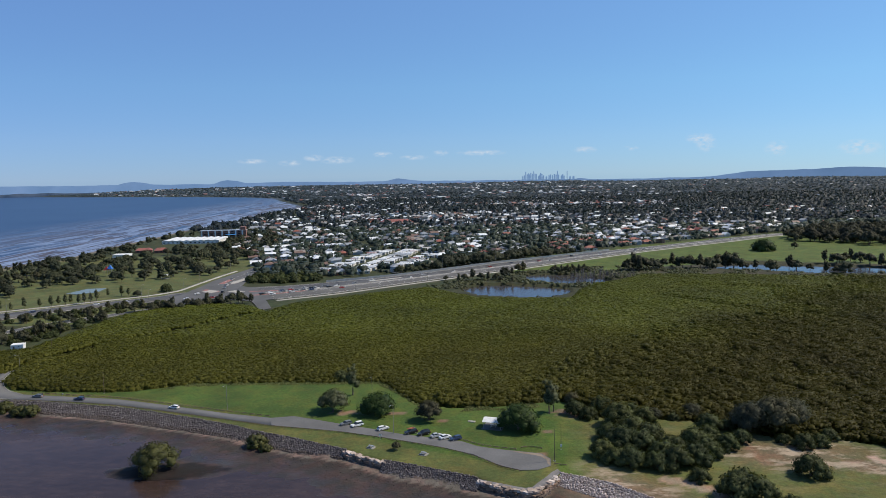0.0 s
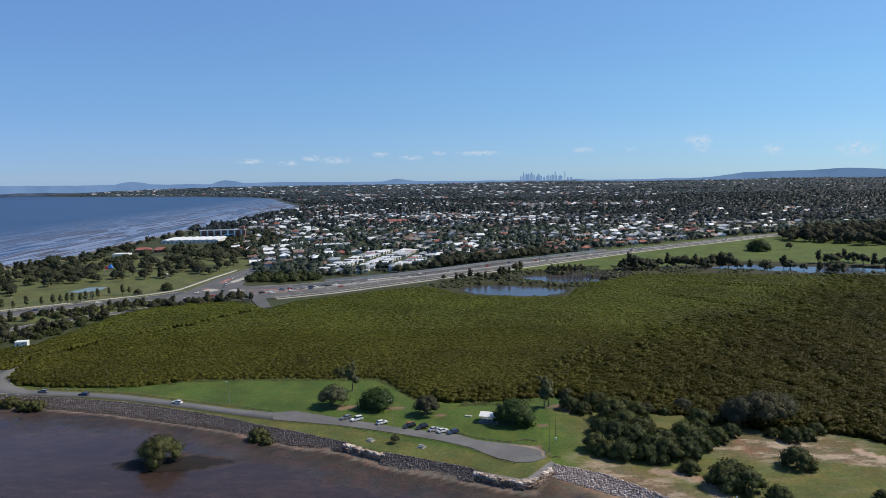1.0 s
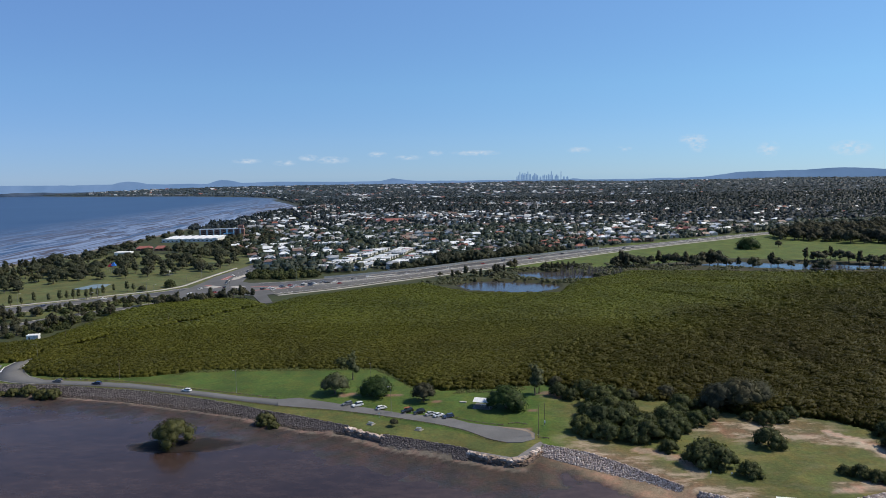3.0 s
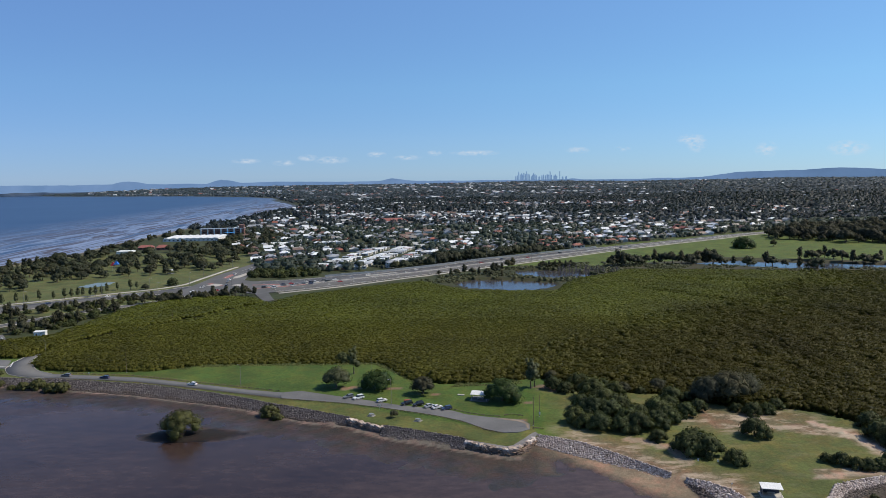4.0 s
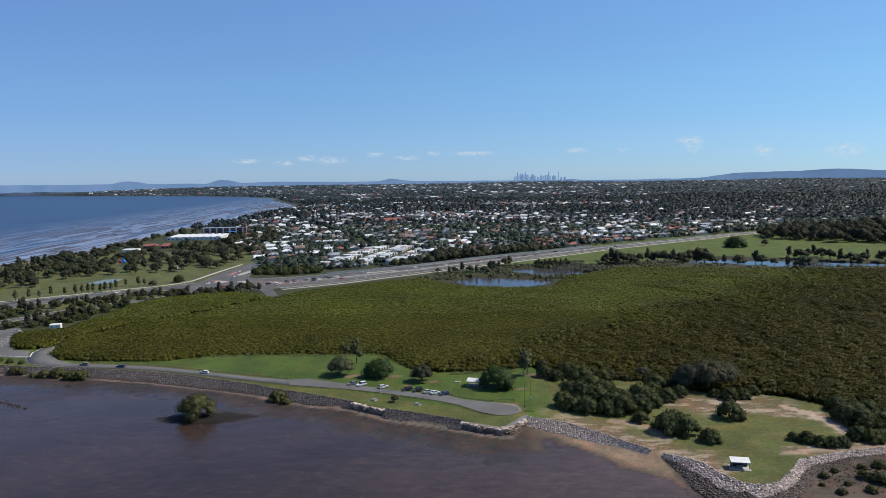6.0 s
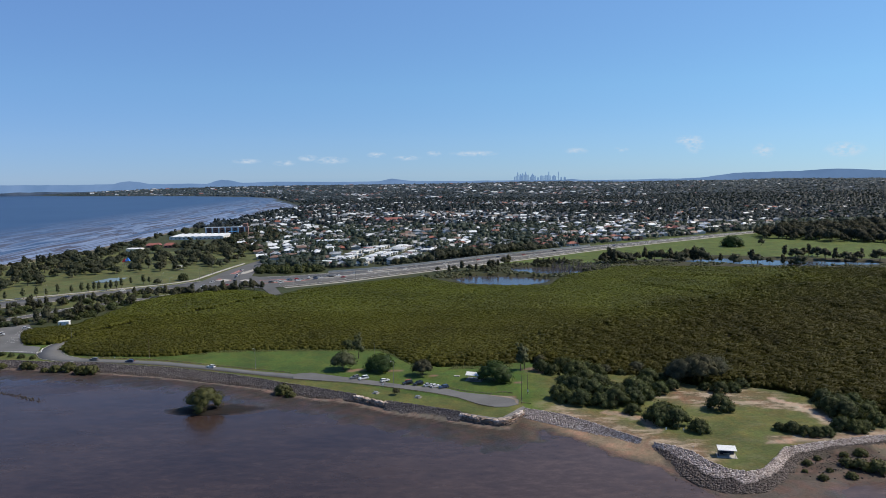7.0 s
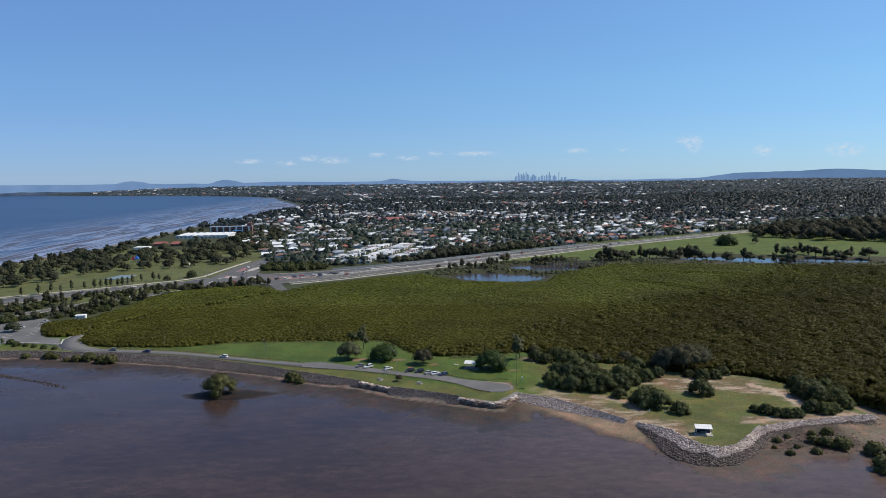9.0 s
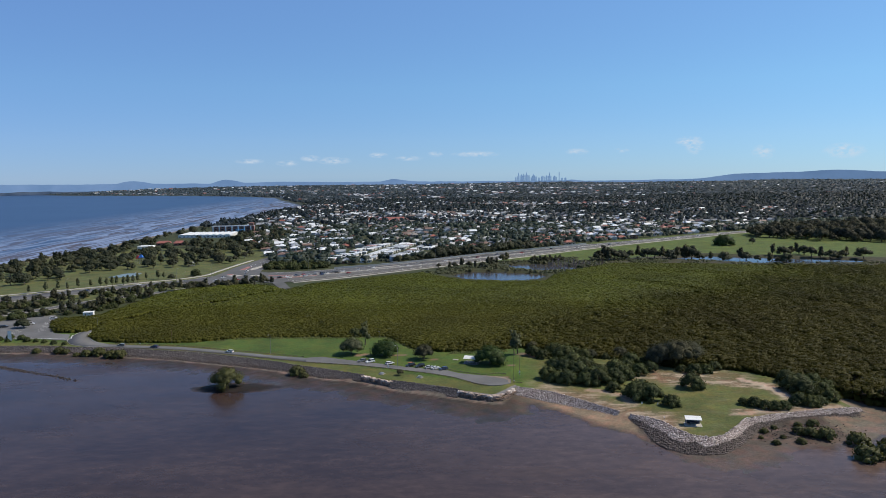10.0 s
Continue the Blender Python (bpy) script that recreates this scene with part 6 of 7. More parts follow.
def make_car(colour, kind="hatch"):
    root = new("car")
    L, W = (4.9, 1.86) if kind == "wagon" else (4.5, 1.78)
    H = 1.66 if kind == "wagon" else 1.44
    s = Shape()
    low = [(-L / 2, 0.42), (-L / 2 + 0.06, 0.78), (-L / 2 + 0.25, 0.92), (-L * 0.2, 0.98), (L * 0.2, 0.95), (L / 2 - 0.25, 0.80), (L / 2 - 0.02, 0.62), (L / 2, 0.38), (L / 2 - 0.3, 0.24), (-L / 2 + 0.3, 0.24)]
    s.profile(low, -W / 2 + 0.08, W / 2 - 0.08)
    mid = [(x * 0.985, 0.42 + (z - 0.42) * 0.86) for x, z in low]
    s.profile(mid, -W / 2, W / 2)
    body = part("body", s.mesh("body"), M_PAINTS[colour], root)
    back = -L / 2 + (0.22 if kind != "sedan" else 0.75)
    s = Shape()
    a, b = [(back, 0.94), (L * 0.24, 0.94)], [(back + 0.3, H - 0.04), (L * 0.06, H - 0.04)]
    w0, w1 = W / 2 - 0.1, W / 2 - 0.28
    s.add([(a[0][0], -w0, a[0][1]), (a[1][0], -w0, a[1][1]), (a[1][0], w0, a[1][1]), (a[0][0], w0, a[0][1]), (b[0][0], -w1, b[0][1]), (b[1][0], -w1, b[1][1]), (b[1][0], w1, b[1][1]), (b[0][0], w1, b[0][1])],
          [(3, 2, 1, 0), (4, 5, 6, 7), (0, 1, 5, 4), (1, 2, 6, 5), (2, 3, 7, 6), (3, 0, 4, 7)])
    part("glazing", s.mesh("glazing"), M_GLASS, root, "dark car windows")
    s = Shape().box(((b[0][0] + b[1][0]) / 2, 0, H - 0.02), (b[1][0] - b[0][0] + 0.1, 2 * w1 + 0.06, 0.08), top=0.94)
    part("roof", s.mesh("roof"), M_PAINTS[colour], root)
    tyre = Shape().tube([(0, -0.11, 0), (0, 0.11, 0)], [0.33, 0.33], 14).mesh("tyre")
    rim = Shape().tube([(0, -0.12, 0), (0, 0.12, 0)], [0.2, 0.2], 8).mesh("rim")
    for x in (-L * 0.29, L * 0.3):
        for y in (-W / 2 + 0.1, W / 2 - 0.1):
            w = part("wheel", tyre, M_RUBBER, root, "black tyre")
            w.location = (x, y, 0.33)
            part("rim", rim, M_GREYSTEEL, w, "metal rim")
    lamp = Shape().box((0, 0, 0), (0.1, 0.36, 0.14), top=0.85).mesh("lamp")
    tail = Shape().box((0, 0, 0), (0.08, 0.3, 0.2), top=0.85).mesh("tail")
    for y in (-W / 2 + 0.32, W / 2 - 0.32):
        o = part("headlight", lamp, M_LAMP, root, "clear headlight")
        o.location = (L / 2 - 0.06, y, 0.64)
        o = part("tail_light", tail, M_TAIL, root, "red tail light")
        o.location = (-L / 2 + 0.03, y, 0.72)
    return root


CARS = {(c, k): make_car(c, k) for c, k in (("white", "hatch"), ("white", "wagon"), ("silver", "sedan"), ("black", "wagon"), ("blue", "hatch"), ("red", "sedan"), ("grey", "hatch"), ("white", "sedan"))}


def park(c, k, x, y, z, turn, label, group):
    o = copy_thing(CARS[c, k], pose(x, y, z, 0, 0, turn))
    tagged(o, label, "car", group)
    return o


LINE = "cars in the seaside car park"
ZC = ZR + 0.005
park("grey", "hatch", -67.3, 36.5, ZC, 212, "grey hatchback parked at an angle on asphalt", LINE)
park("white", "wagon", -63.0, 34.8, ZC, 214, "white estate car parked beside a grey hatchback", LINE)
park("white", "hatch", -53.0, 30.6, ZC, 34, "white hatchback parked alone by the lamp post", LINE)
red_roof = park("black", "wagon", -42.6, 26.3, ZC, 210, "black off-roader with orange kayaks on its roof", LINE)
for dy in (-0.35, 0.35):
    kayak = Shape().tube([(-1.7, dy, 1.92), (-1.1, dy, 1.86), (0, dy, 1.84), (1.1, dy, 1.86), (1.7, dy, 1.92)], [0.03, 0.13, 0.18, 0.13, 0.03], 8)
    part("kayak", kayak.mesh("kayak"), M_KAYAK, red_roof, "orange kayak strapped on the roof")
park("black", "wagon", -37.9, 24.8, ZC, 211, "black off-roader parked at an angle", LINE)
park("silver", "sedan", -33.4, 22.3, ZC, 30, "silver sedan parked at an angle", LINE)
park("white", "sedan", -30.3, 20.7, ZC, 30, "white sedan parked close beside a silver one", LINE)
park("blue", "hatch", -26.6, 19.3, ZC, 208, "dark blue hatchback at the end of the row", LINE)
ROADCARS = "cars on the seaside road"
park("white", "hatch", -140.1, 59.0, ZC, 160, "white hatchback driving on the seaside road", ROADCARS)
park("blue", "hatch", -185.2, 72.3, ZC, 168, "dark blue car on the seaside road", ROADCARS)
park("grey", "hatch", -205.5, 77.2, ZC, 170, "grey car near the road's bend", ROADCARS)
kinds = list(CARS)
for k, (x, y) in enumerate(((-268, 128), (-291, 140), (-286, 158), (-303, 132))):
    park(*kinds[k], x, y, 2.615, 25, kinds[k][0] + " car standing in the open parking area", "cars in the open parking area")
TRAFFIC = [(-215, 385), (-212.6, 371), (-206.8, 347), (-225.6, 341), (-207.6, 323), (-268, 308), (-287, 301), (-319, 273), (-163.3, 334), (-158, 345), (-172, 335), (-226, 317.5), (-153.3, 354), (-148, 350), (-142.6, 361), (-136, 352.5), (-133, 360.5), (-128, 370.5), (-123.4, 365), (-16.4, 447), (74.6, 517), (88, 522), (-46.8, 431), (201, 606), (359.6, 714), (213.7, 614), (117, 557), (-91, 400), (20, 478), (150, 565), (-167, 341), (-160, 350), (-150, 343), (-143, 353), (-137, 361), (-118, 372), (-112, 361), (-104, 384), (-56, 412), (44, 505), (-220, 420), (-214, 450)]
for k, (x, y) in enumerate(TRAFFIC):
    c = kinds[(k * 5 + 1) % len(kinds)]
    turn = 40 if x > -200 else (85 if y > 345 else 42)
    park(*c, x, y, 3.006, turn + (180 if k % 2 else 0), c[0] + " car on the main road's asphalt", "traffic on the main roads")
for c in CARS.values():
    remove(c)

# ---------------------------------------------------------------- park furniture


M_DULLSTEEL = plain("dull_steel", (0.22, 0.215, 0.19), 0.7, vary=0.12)
M_SHADENAVY = plain("shaded_navy_panel", (0.022, 0.032, 0.062), 0.7)


def make_lamp_post(h, arm, label, name="street_lamp", mat=M_DULLSTEEL):
    root = new(name)
    tagged(root, label, "street lamp" if arm else "pole")
    part("pole", Shape().tube([(0, 0, -0.3), (0, 0, h * 0.6), (0, 0, h)], [0.11, 0.085, 0.06], 8).mesh("pole"), mat, root)
    part("base_plate", Shape().box((0, 0, 0.03), (0.45, 0.45, 0.06)).mesh("base_plate"), M_GREYSTEEL, root)
    if arm:
        part("arm", Shape().tube([(0, 0, h - 0.1), (arm * 0.5, 0, h + 0.25), (arm, 0, h + 0.3)], [0.06, 0.05, 0.045], 6).mesh("arm"), mat, root)
        part("lamp_head", Shape().box((arm + 0.3, 0, h + 0.28), (0.75, 0.3, 0.14), top=0.8).mesh("lamp_head"), M_GREYSTEEL, root, "flat grey lamp head")
    return root


LAMP = make_lamp_post(9.5, 1.4, "grey steel street lamp beside the road")
POLE = make_lamp_post(9.0, 0, "tall timber power pole on the grass", "power_pole", M_TIMBER)
for x, y, s, a in ((-117.6, 56, 1.05, 250), (-48.9, 26.5, 1.12, 240), (-239.3, 122, 0.95, 200), (-61, 74.6, 0.75, 250)):
    place(LAMP, x, y, None, a, s)
for x, y, s in ((-178.9, 81.4, 1.1), (5, -0.7, 1.22), (8.7, 8.8, 0.95), (-244, 160, 1.0), (-199.5, 199.5, 1.1)):
    place(POLE, x, y, None, 20, s)
for k in range(26):
    p = mw_a[6 + k * 7] if k % 2 else mw_b[6 + k * 7]
    place(LAMP, p[0], p[1] + (6 if k % 2 == 0 else -2.5), 2.8, 130 if k % 2 else 310, 1.25, "tall street lamp beside the motorway")
for x, y in ((-240, 352), (-243, 400), (-236, 470), (-262, 322), (-290, 298), (-330, 262), (-246, 296), (-278, 262), (-200, 338), (-182, 306)):
    place(LAMP, x, y, 2.8, 60, 1.2, "tall street lamp at the junction")
remove(LAMP)
remove(POLE)
meter = new("meter_box")
tagged(meter, "small white meter box on the power pole", "meter box")
part("box", Shape().box((8.75, 8.55, 4.0), (0.5, 0.3, 0.9)).mesh("box"), M_WHITE, meter)
part("bracket", Shape().box((8.72, 8.68, 4.0), (0.3, 0.1, 1.1)).mesh("bracket"), M_GREYSTEEL, meter)


def log_barrier(line, label, gap=2.9):
    """Low rails of round logs on short posts, one every few metres."""
    root = new("log_barrier")
    tagged(root, label, "barrier")
    rail = Shape().tube([(-1.15, 0, 0.42), (0, 0, 0.44), (1.15, 0, 0.42)], [0.12, 0.13, 0.12], 7).mesh("rail")
    post = Shape().tube([(0, 0, -0.3), (0, 0, 0.45)], [0.12, 0.11], 7).mesh("post")
    total = sum(math.dist(a, b) for a, b in zip(line, line[1:]))
    pts = resample(line, max(2, int(total / gap)) + 1)
    for a, b in zip(pts, pts[1:]):
        c, d = (a + b) / 2, b - a
        ang = math.degrees(math.atan2(d[1], d[0]))
        o = part("rail", rail, M_TIMBER, root)
        o.matrix_basis = pose(c[0], c[1], LAND, 0, 0, ang)
        for s in (-0.85, 0.85):
            o = part("post", post, M_TIMBER, root)
            o.matrix_basis = pose(c[0] + s * math.cos(radians(ang)), c[1] + s * math.sin(radians(ang)), LAND)


log_barrier([tuple(p) for p in offset(resample(ROAD_NEAR, 30), -1.0)], "long row of low log rails beside the seaside road")
log_barrier([(-95.6, 36.3), (-68.7, 28.7), (-53.1, 22.2), (-43, 17.4), (-31, 11.5), (-21.5, 5), (-17.8, 1), (-13, -4.8), (-6.8, -8.3)], "low log rails between car park and grass")
log_barrier([(-26, 20.6), (-19.5, 14.6), (-12, 11), (-6, 9.2)], "low log rails at the back of the car park")
log_barrier([(-5, 10.5), (-0.5, 13.6), (2.8, 9.2)], "weathered log rails at the turning end")
log_barrier([(-212, 83.3), (-188, 78.2), (-170, 74.6), (-151, 67.4), (-131, 59.4), (-98, 47)], "low log rails along the lawn's edge", 3.4)
log_barrier([(4.6, -3.4), (8, -4.6)], "short timber rail by the path")


def make_picnic_table():
    root = new("picnic_table")
    tagged(root, "pale picnic table with benches on a concrete slab", "table", "picnic tables on the seaside grass")
    part("slab", Shape().box((0, 0, 0.05), (2.9, 2.5, 0.14)).mesh("slab"), M_DIRTYSLAB, root)
    part("tabletop", Shape().box((0, 0, 0.85), (1.9, 0.8, 0.06)).mesh("tabletop"), M_GREYSTEEL, root)
    for x in (-0.6, 0.6):
        part("leg", Shape().box((x, 0, 0.45), (0.1, 0.6, 0.78)).mesh("leg"), M_GREYSTEEL, root)
    for y in (-0.75, 0.75):
        part("bench", Shape().box((0, y, 0.5), (1.9, 0.3, 0.05)).box((-0.6, y, 0.3), (0.08, 0.2, 0.4)).box((0.6, y, 0.3), (0.08, 0.2, 0.4)).mesh("bench"), M_GREYSTEEL, root)
    return root


TABLE = make_picnic_table()
for x, y in ((-55.9, 13.6), (-37.7, 6.8)):
    place(TABLE, x, y, LAND, -25)
remove(TABLE)


def make_shelter(name, label, L, W, h, tilt, wall, gable=0.0):
    root = new(name)
    tagged(root, label, "shelter")
    # gabled shelters get asphalt, its dark tone standing for shade under the roof
    part("slab", Shape().box((0, 0, 0.02), (L + 0.4, W + 0.8, 0.2)).mesh("slab"), M_ASPHALT if gable else M_CONCRETE, root)
    s = Shape()
    if gable:
        s.add([(-L / 2, -W / 2, h), (L / 2, -W / 2, h), (L / 2, 0, h + gable), (-L / 2, 0, h + gable), (L / 2, W / 2, h), (-L / 2, W / 2, h)], [(0, 1, 2, 3), (3, 2, 4, 5)])
        s.add([(-L / 2, -W / 2, h - 0.1), (L / 2, -W / 2, h - 0.1), (L / 2, 0, h + gable - 0.1), (-L / 2, 0, h + gable - 0.1), (L / 2, W / 2, h - 0.1), (-L / 2, W / 2, h - 0.1)], [(3, 2, 1, 0), (5, 4, 2, 3)])
    else:
        s.box((0, 0, h), (L, W, 0.16), rx=tilt)
    part("roof", s.mesh("roof"), M_WHITE, root, "flat white metal roof")
    for x in (-L / 2 + 0.4, L / 2 - 0.4):
        for y in (-W / 2 + 0.4, W / 2 - 0.4):
            hh = h + math.tan(radians(tilt)) * y - 0.05
            part("post", Shape().tube([(x, y, 0), (x, y, hh)], [0.08, 0.08], 8).mesh("post"), M_GREYSTEEL, root)
    if wall:
        # wall colour includes the dark shade under the roof
        part("back_wall", Shape().box((0, W / 2 - 0.55, 1.1), (L - 1.0, 0.12, 2.1)).mesh("back_wall"), M_SHADENAVY, root, "back wall in navy darkened for roof shade")
        part("side_wall", Shape().box((-L / 2 + 0.45, 0.1, 1.1), (0.12, W - 1.4, 2.1)).mesh("side_wall"), M_SHADENAVY, root, "side wall in navy darkened for roof shade")
    part("tabletop", Shape().box((0, -0.1, 0.82), (2.2, 0.8, 0.07)).mesh("tabletop"), M_GREYSTEEL, root)
    for y in (-0.9, 0.7):
        part("bench", Shape().box((0, y, 0.48), (2.2, 0.32, 0.06)).box((-0.8, y, 0.28), (0.1, 0.25, 0.4)).box((0.8, y, 0.28), (0.1, 0.25, 0.4)).mesh("bench"), M_GREYSTEEL, root)
    for x in (-0.7, 0.7):
        part("leg", Shape().box((x, -0.1, 0.44), (0.1, 0.5, 0.75)).mesh("leg"), M_GREYSTEEL, root)
    return root


s_ = make_shelter("picnic_shelter", "small white-roofed picnic shelter on the grassy point", 6.6, 3.8, 2.8, 8, True)
s_.matrix_basis = pose(64.6, -60.3, LAND + 0.03, 0, 0, -12) @ Matrix.Diagonal((0.88, 0.9, 0.95, 1))
s_ = make_shelter("barbecue_shelter", "white gabled barbecue shelter beside the fig tree", 6.6, 5.4, 2.7, 0, False, 0.9)
s_.matrix_basis = pose(-12.3, 31.2, LAND + 0.03, 0, 0, -18) @ Matrix.Diagonal((1.1, 1.1, 1.0, 1))


def sign_post(x, y, h, w, hh, label, mat=M_WHITE):
    root = new("sign")
    tagged(root, label, "sign")
    part("post", Shape().tube([(0, 0, -0.2), (0, 0, h)], [0.05, 0.05], 7).mesh("post"), M_GREYSTEEL, root)
    part("panel", Shape().box((0, -0.06, h - hh / 2), (w, 0.04, hh)).mesh("panel"), mat, root)
    root.matrix_basis = pose(x, y, height(x, y), 0, 0, 12)


sign_post(-53.2, 20.4, 2.2, 0.8, 0.5, "small sign on a post by the car park")
sign_post(-275.8, 92, 6.5, 2.0, 6.0, "tall white banner beside the parking area")
sign_post(52.6, -36.6, 1.3, 0.5, 0.9, "small white notice beside the shrubs")
sign_post(58.7, -37.4, 1.1, 0.5, 0.6, "small white notice beside the shrubs")
sign_post(55.5, -55.2, 1.6, 0.4, 0.4, "leaning marker post above the rocks")
sign_post(-196, 79.5, 1.2, 0.4, 0.5, "low white road marker on the verge")
lid = slab("drain_cover", [(-21.6, 37.2), (-19, 36.4), (-18.6, 37.6), (-21.2, 38.4)], 2.75, M_CONCRETE, "pale concrete drain cover in the lawn", "drain cover")

# ---------------------------------------------------------------- buildings


def hut():
    root = new("amenities_hut")
    tagged(root, "white flat-roofed amenities hut by the parking area", "hut")
    part("wall", Shape().box((0, 0, 1.5), (7.8, 5, 2.9)).mesh("wall"), M_WHITE, root)
    part("roof", Shape().box((0, 0, 3.1), (8.3, 5.5, 0.35), top=0.95).mesh("roof"), M_WHITE, root)
    part("door", Shape().box((-2, -2.54, 1.05), (1.0, 0.08, 2.1)).mesh("door"), M_TIMBER, root)
    for x in (1.2,):
        part("window", Shape().box((x, -2.54, 2.2), (0.9, 0.08, 0.4)).mesh("window"), M_GLASS, root)
    root.matrix_basis = pose(-266.5, 167, LAND, 0, 0, 12) @ Matrix.Diagonal((0.8, 0.85, 0.92, 1))


hut()
M_TERRACOTTA = plain("terracotta_render", (0.24, 0.125, 0.10), 0.85)
M_REDROOF = plain("red_roofing", (0.25, 0.088, 0.070), 0.7)
M_BLUECANVAS = plain("blue_canvas", (0.04, 0.22, 0.50), 0.6)
M_BLUECOURT = plain("blue_court_surface", (0.14, 0.21, 0.26), 0.8, vary=0.1)


def hotel():
    """A long three-storey block with pale piers, terracotta bays and balconies."""
    root = new("hotel")
    tagged(root, "long three-storey hotel with terracotta bays and white piers", "hotel")
    L, W, H = 70, 16, 10.2
    part("wall", Shape().box((0, 0, H / 2), (L, W, H)).mesh("wall"), M_TERRACOTTA, root)
    part("roof", Shape().box((0, 0, H + 0.3), (L + 1.4, W + 1.4, 0.6)).mesh("roof"), M_GREYSTEEL, root)
    part("stair_tower", Shape().box((L / 2 - 5, 0, 8), (8, 12, 16)).mesh("stair_tower"), M_TERRACOTTA, root)
    pier = Shape().box((0, 0, 0), (2.2, 1.4, H + 0.8)).mesh("pier")
    glass = Shape().box((0, 0, 0), (3.6, 0.2, 2.0)).mesh("window")
    rail = Shape().box((0, 0, 0), (6.6, 1.3, 1.0)).mesh("balcony")
    for k in range(7):
        o = part("pier", pier, M_WHITE, root, "white rendered pier")
        o.location = (-L / 2 + 2 + k * 10.4, -W / 2 - 0.5, (H + 0.8) / 2)
        for lv in range(3):
            if k < 6:
                o = part("window", glass, M_GLASS, root)
                o.location = (-L / 2 + 7.2 + k * 10.4, -W / 2 - 0.06, 2.0 + lv * 3.2)
                if lv:
                    o = part("balcony", rail, M_TERRACOTTA, root)
                    o.location = (-L / 2 + 7.2 + k * 10.4, -W / 2 - 0.66, 0.9 + lv * 3.2)
    part("awning", Shape().box((12, -W / 2 - 6, 4.4), (16, 8, 0.3), top=0.9).mesh("awning"), M_BLUECANVAS, root, "bright blue canvas awning")
    root.matrix_basis = pose(-372, 905, LAND, 0, 0, 8)


hotel()


def hall(name, label, x, y, L, W, h, rise, turn, roof, wall, bays=1):
    root = new(name)
    tagged(root, label, "building")
    part("wall", Shape().box((0, 0, h / 2), (L, W, h)).mesh("wall"), wall, root)
    step = L / bays
    for k in range(bays):
        s = Shape()
        x0, x1, xm = -L / 2 + k * step - 0.3, -L / 2 + (k + 1) * step + 0.3, -L / 2 + (k + 0.5) * step
        if bays == 1:
            s.add([(x0, -W / 2 - 0.8, h), (x1, -W / 2 - 0.8, h), (x1, W / 2 + 0.8, h), (x0, W / 2 + 0.8, h), (x0 + W * 0.3, 0, h + rise), (x1 - W * 0.3, 0, h + rise)], [(0, 1, 5, 4), (2, 3, 4, 5), (1, 2, 5), (3, 0, 4), (3, 2, 1, 0)])
        else:
            s.add([(x0, -W / 2 - 0.8, h), (x1, -W / 2 - 0.8, h), (xm, -W / 2 - 0.8, h + rise), (x0, W / 2 + 0.8, h), (x1, W / 2 + 0.8, h), (xm, W / 2 + 0.8, h + rise)], [(0, 2, 5, 3), (2, 1, 4, 5), (0, 1, 2), (4, 3, 5)])
        part("roof", s.mesh("roof"), roof, root)
    for k in range(max(3, int(L / 6))):
        part("window", Shape().box((-L / 2 + (k + 0.5) * L / max(3, int(L / 6)), -W / 2 - 0.04, 1.7), (2.6, 0.12, 1.3)).mesh("window"), M_GLASS, root)
    root.matrix_basis = pose(x, y, LAND, 0, 0, turn)


hall("clubhouse", "wide white-roofed hall with many low gables", -389, 822, 80, 58, 4.4, 0.9, 4, M_WHITE, M_WHITE, 8)
hall("red_roofed_house", "long low house with red hipped roofs", -408, 682, 20, 14, 3.2, 2.6, 20, M_REDROOF, M_TERRACOTTA)
hall("red_roofed_house", "low house with a red hipped roof", -384, 676, 16, 14, 3.4, 3.0, 20, M_REDROOF, M_TERRACOTTA)
hall("beach_house", "two-storey white house with a flat pale roof", -402, 606, 19, 11, 6.0, 1.0, 6, M_WHITE, M_WHITE)
hall("long_shed", "long white-roofed building beside the suburban road", -232, 700, 56, 14, 4, 1.4, 10, M_WHITE, M_CONCRETE)
hall("townhouses", "row of white two-storey townhouses", -168, 676, 34, 14, 6.5, 1.4, 20, M_WHITE, M_WHITE, 4)
hall("villa", "white house behind the street trees", -238, 752, 16, 12, 5.6, 2, 12, M_WHITE, M_WHITE)
hall("school_hall", "large hall with a broad red roof in the suburb", -110, 1130, 60, 30, 5, 5, 15, M_REDROOF, M_TERRACOTTA)
hall("school_hall", "white-roofed hall in the suburb", -118, 950, 44, 22, 4, 3, 15, M_WHITE, M_CONCRETE)


def playground():
    root = new("playground_tower")
    tagged(root, "playground tower with red and blue roofs in the park", "playground")
    for k, (x, mat, word) in enumerate(((-2.4, M_PAINTS["red"], "bright red"), (2.6, plain("blue_plastic", (0.03, 0.16, 0.55), 0.5), "bright blue"))):
        part("canopy", Shape().add([(x - 3.4, -3, 5.2 + k), (x + 3.4, -3, 5.2 + k), (x + 3.4, 3, 5.2 + k), (x - 3.4, 3, 5.2 + k), (x, 0, 8.6 + k)], [(0, 1, 4), (1, 2, 4), (2, 3, 4), (3, 0, 4), (3, 2, 1, 0)]).mesh("canopy"), mat, root, word + " canopy")
        for px in (-2.8, 2.8):
            for py in (-2.6, 2.6):
                part("post", Shape().tube([(x + px, py, -0.2), (x + px, py, 5.3 + k)], [0.12, 0.12], 7).mesh("post"), M_GREYSTEEL, root)
    root.matrix_basis = pose(-352, 462, LAND + 0.05) @ Matrix.Diagonal((0.68, 0.7, 1.15, 1))


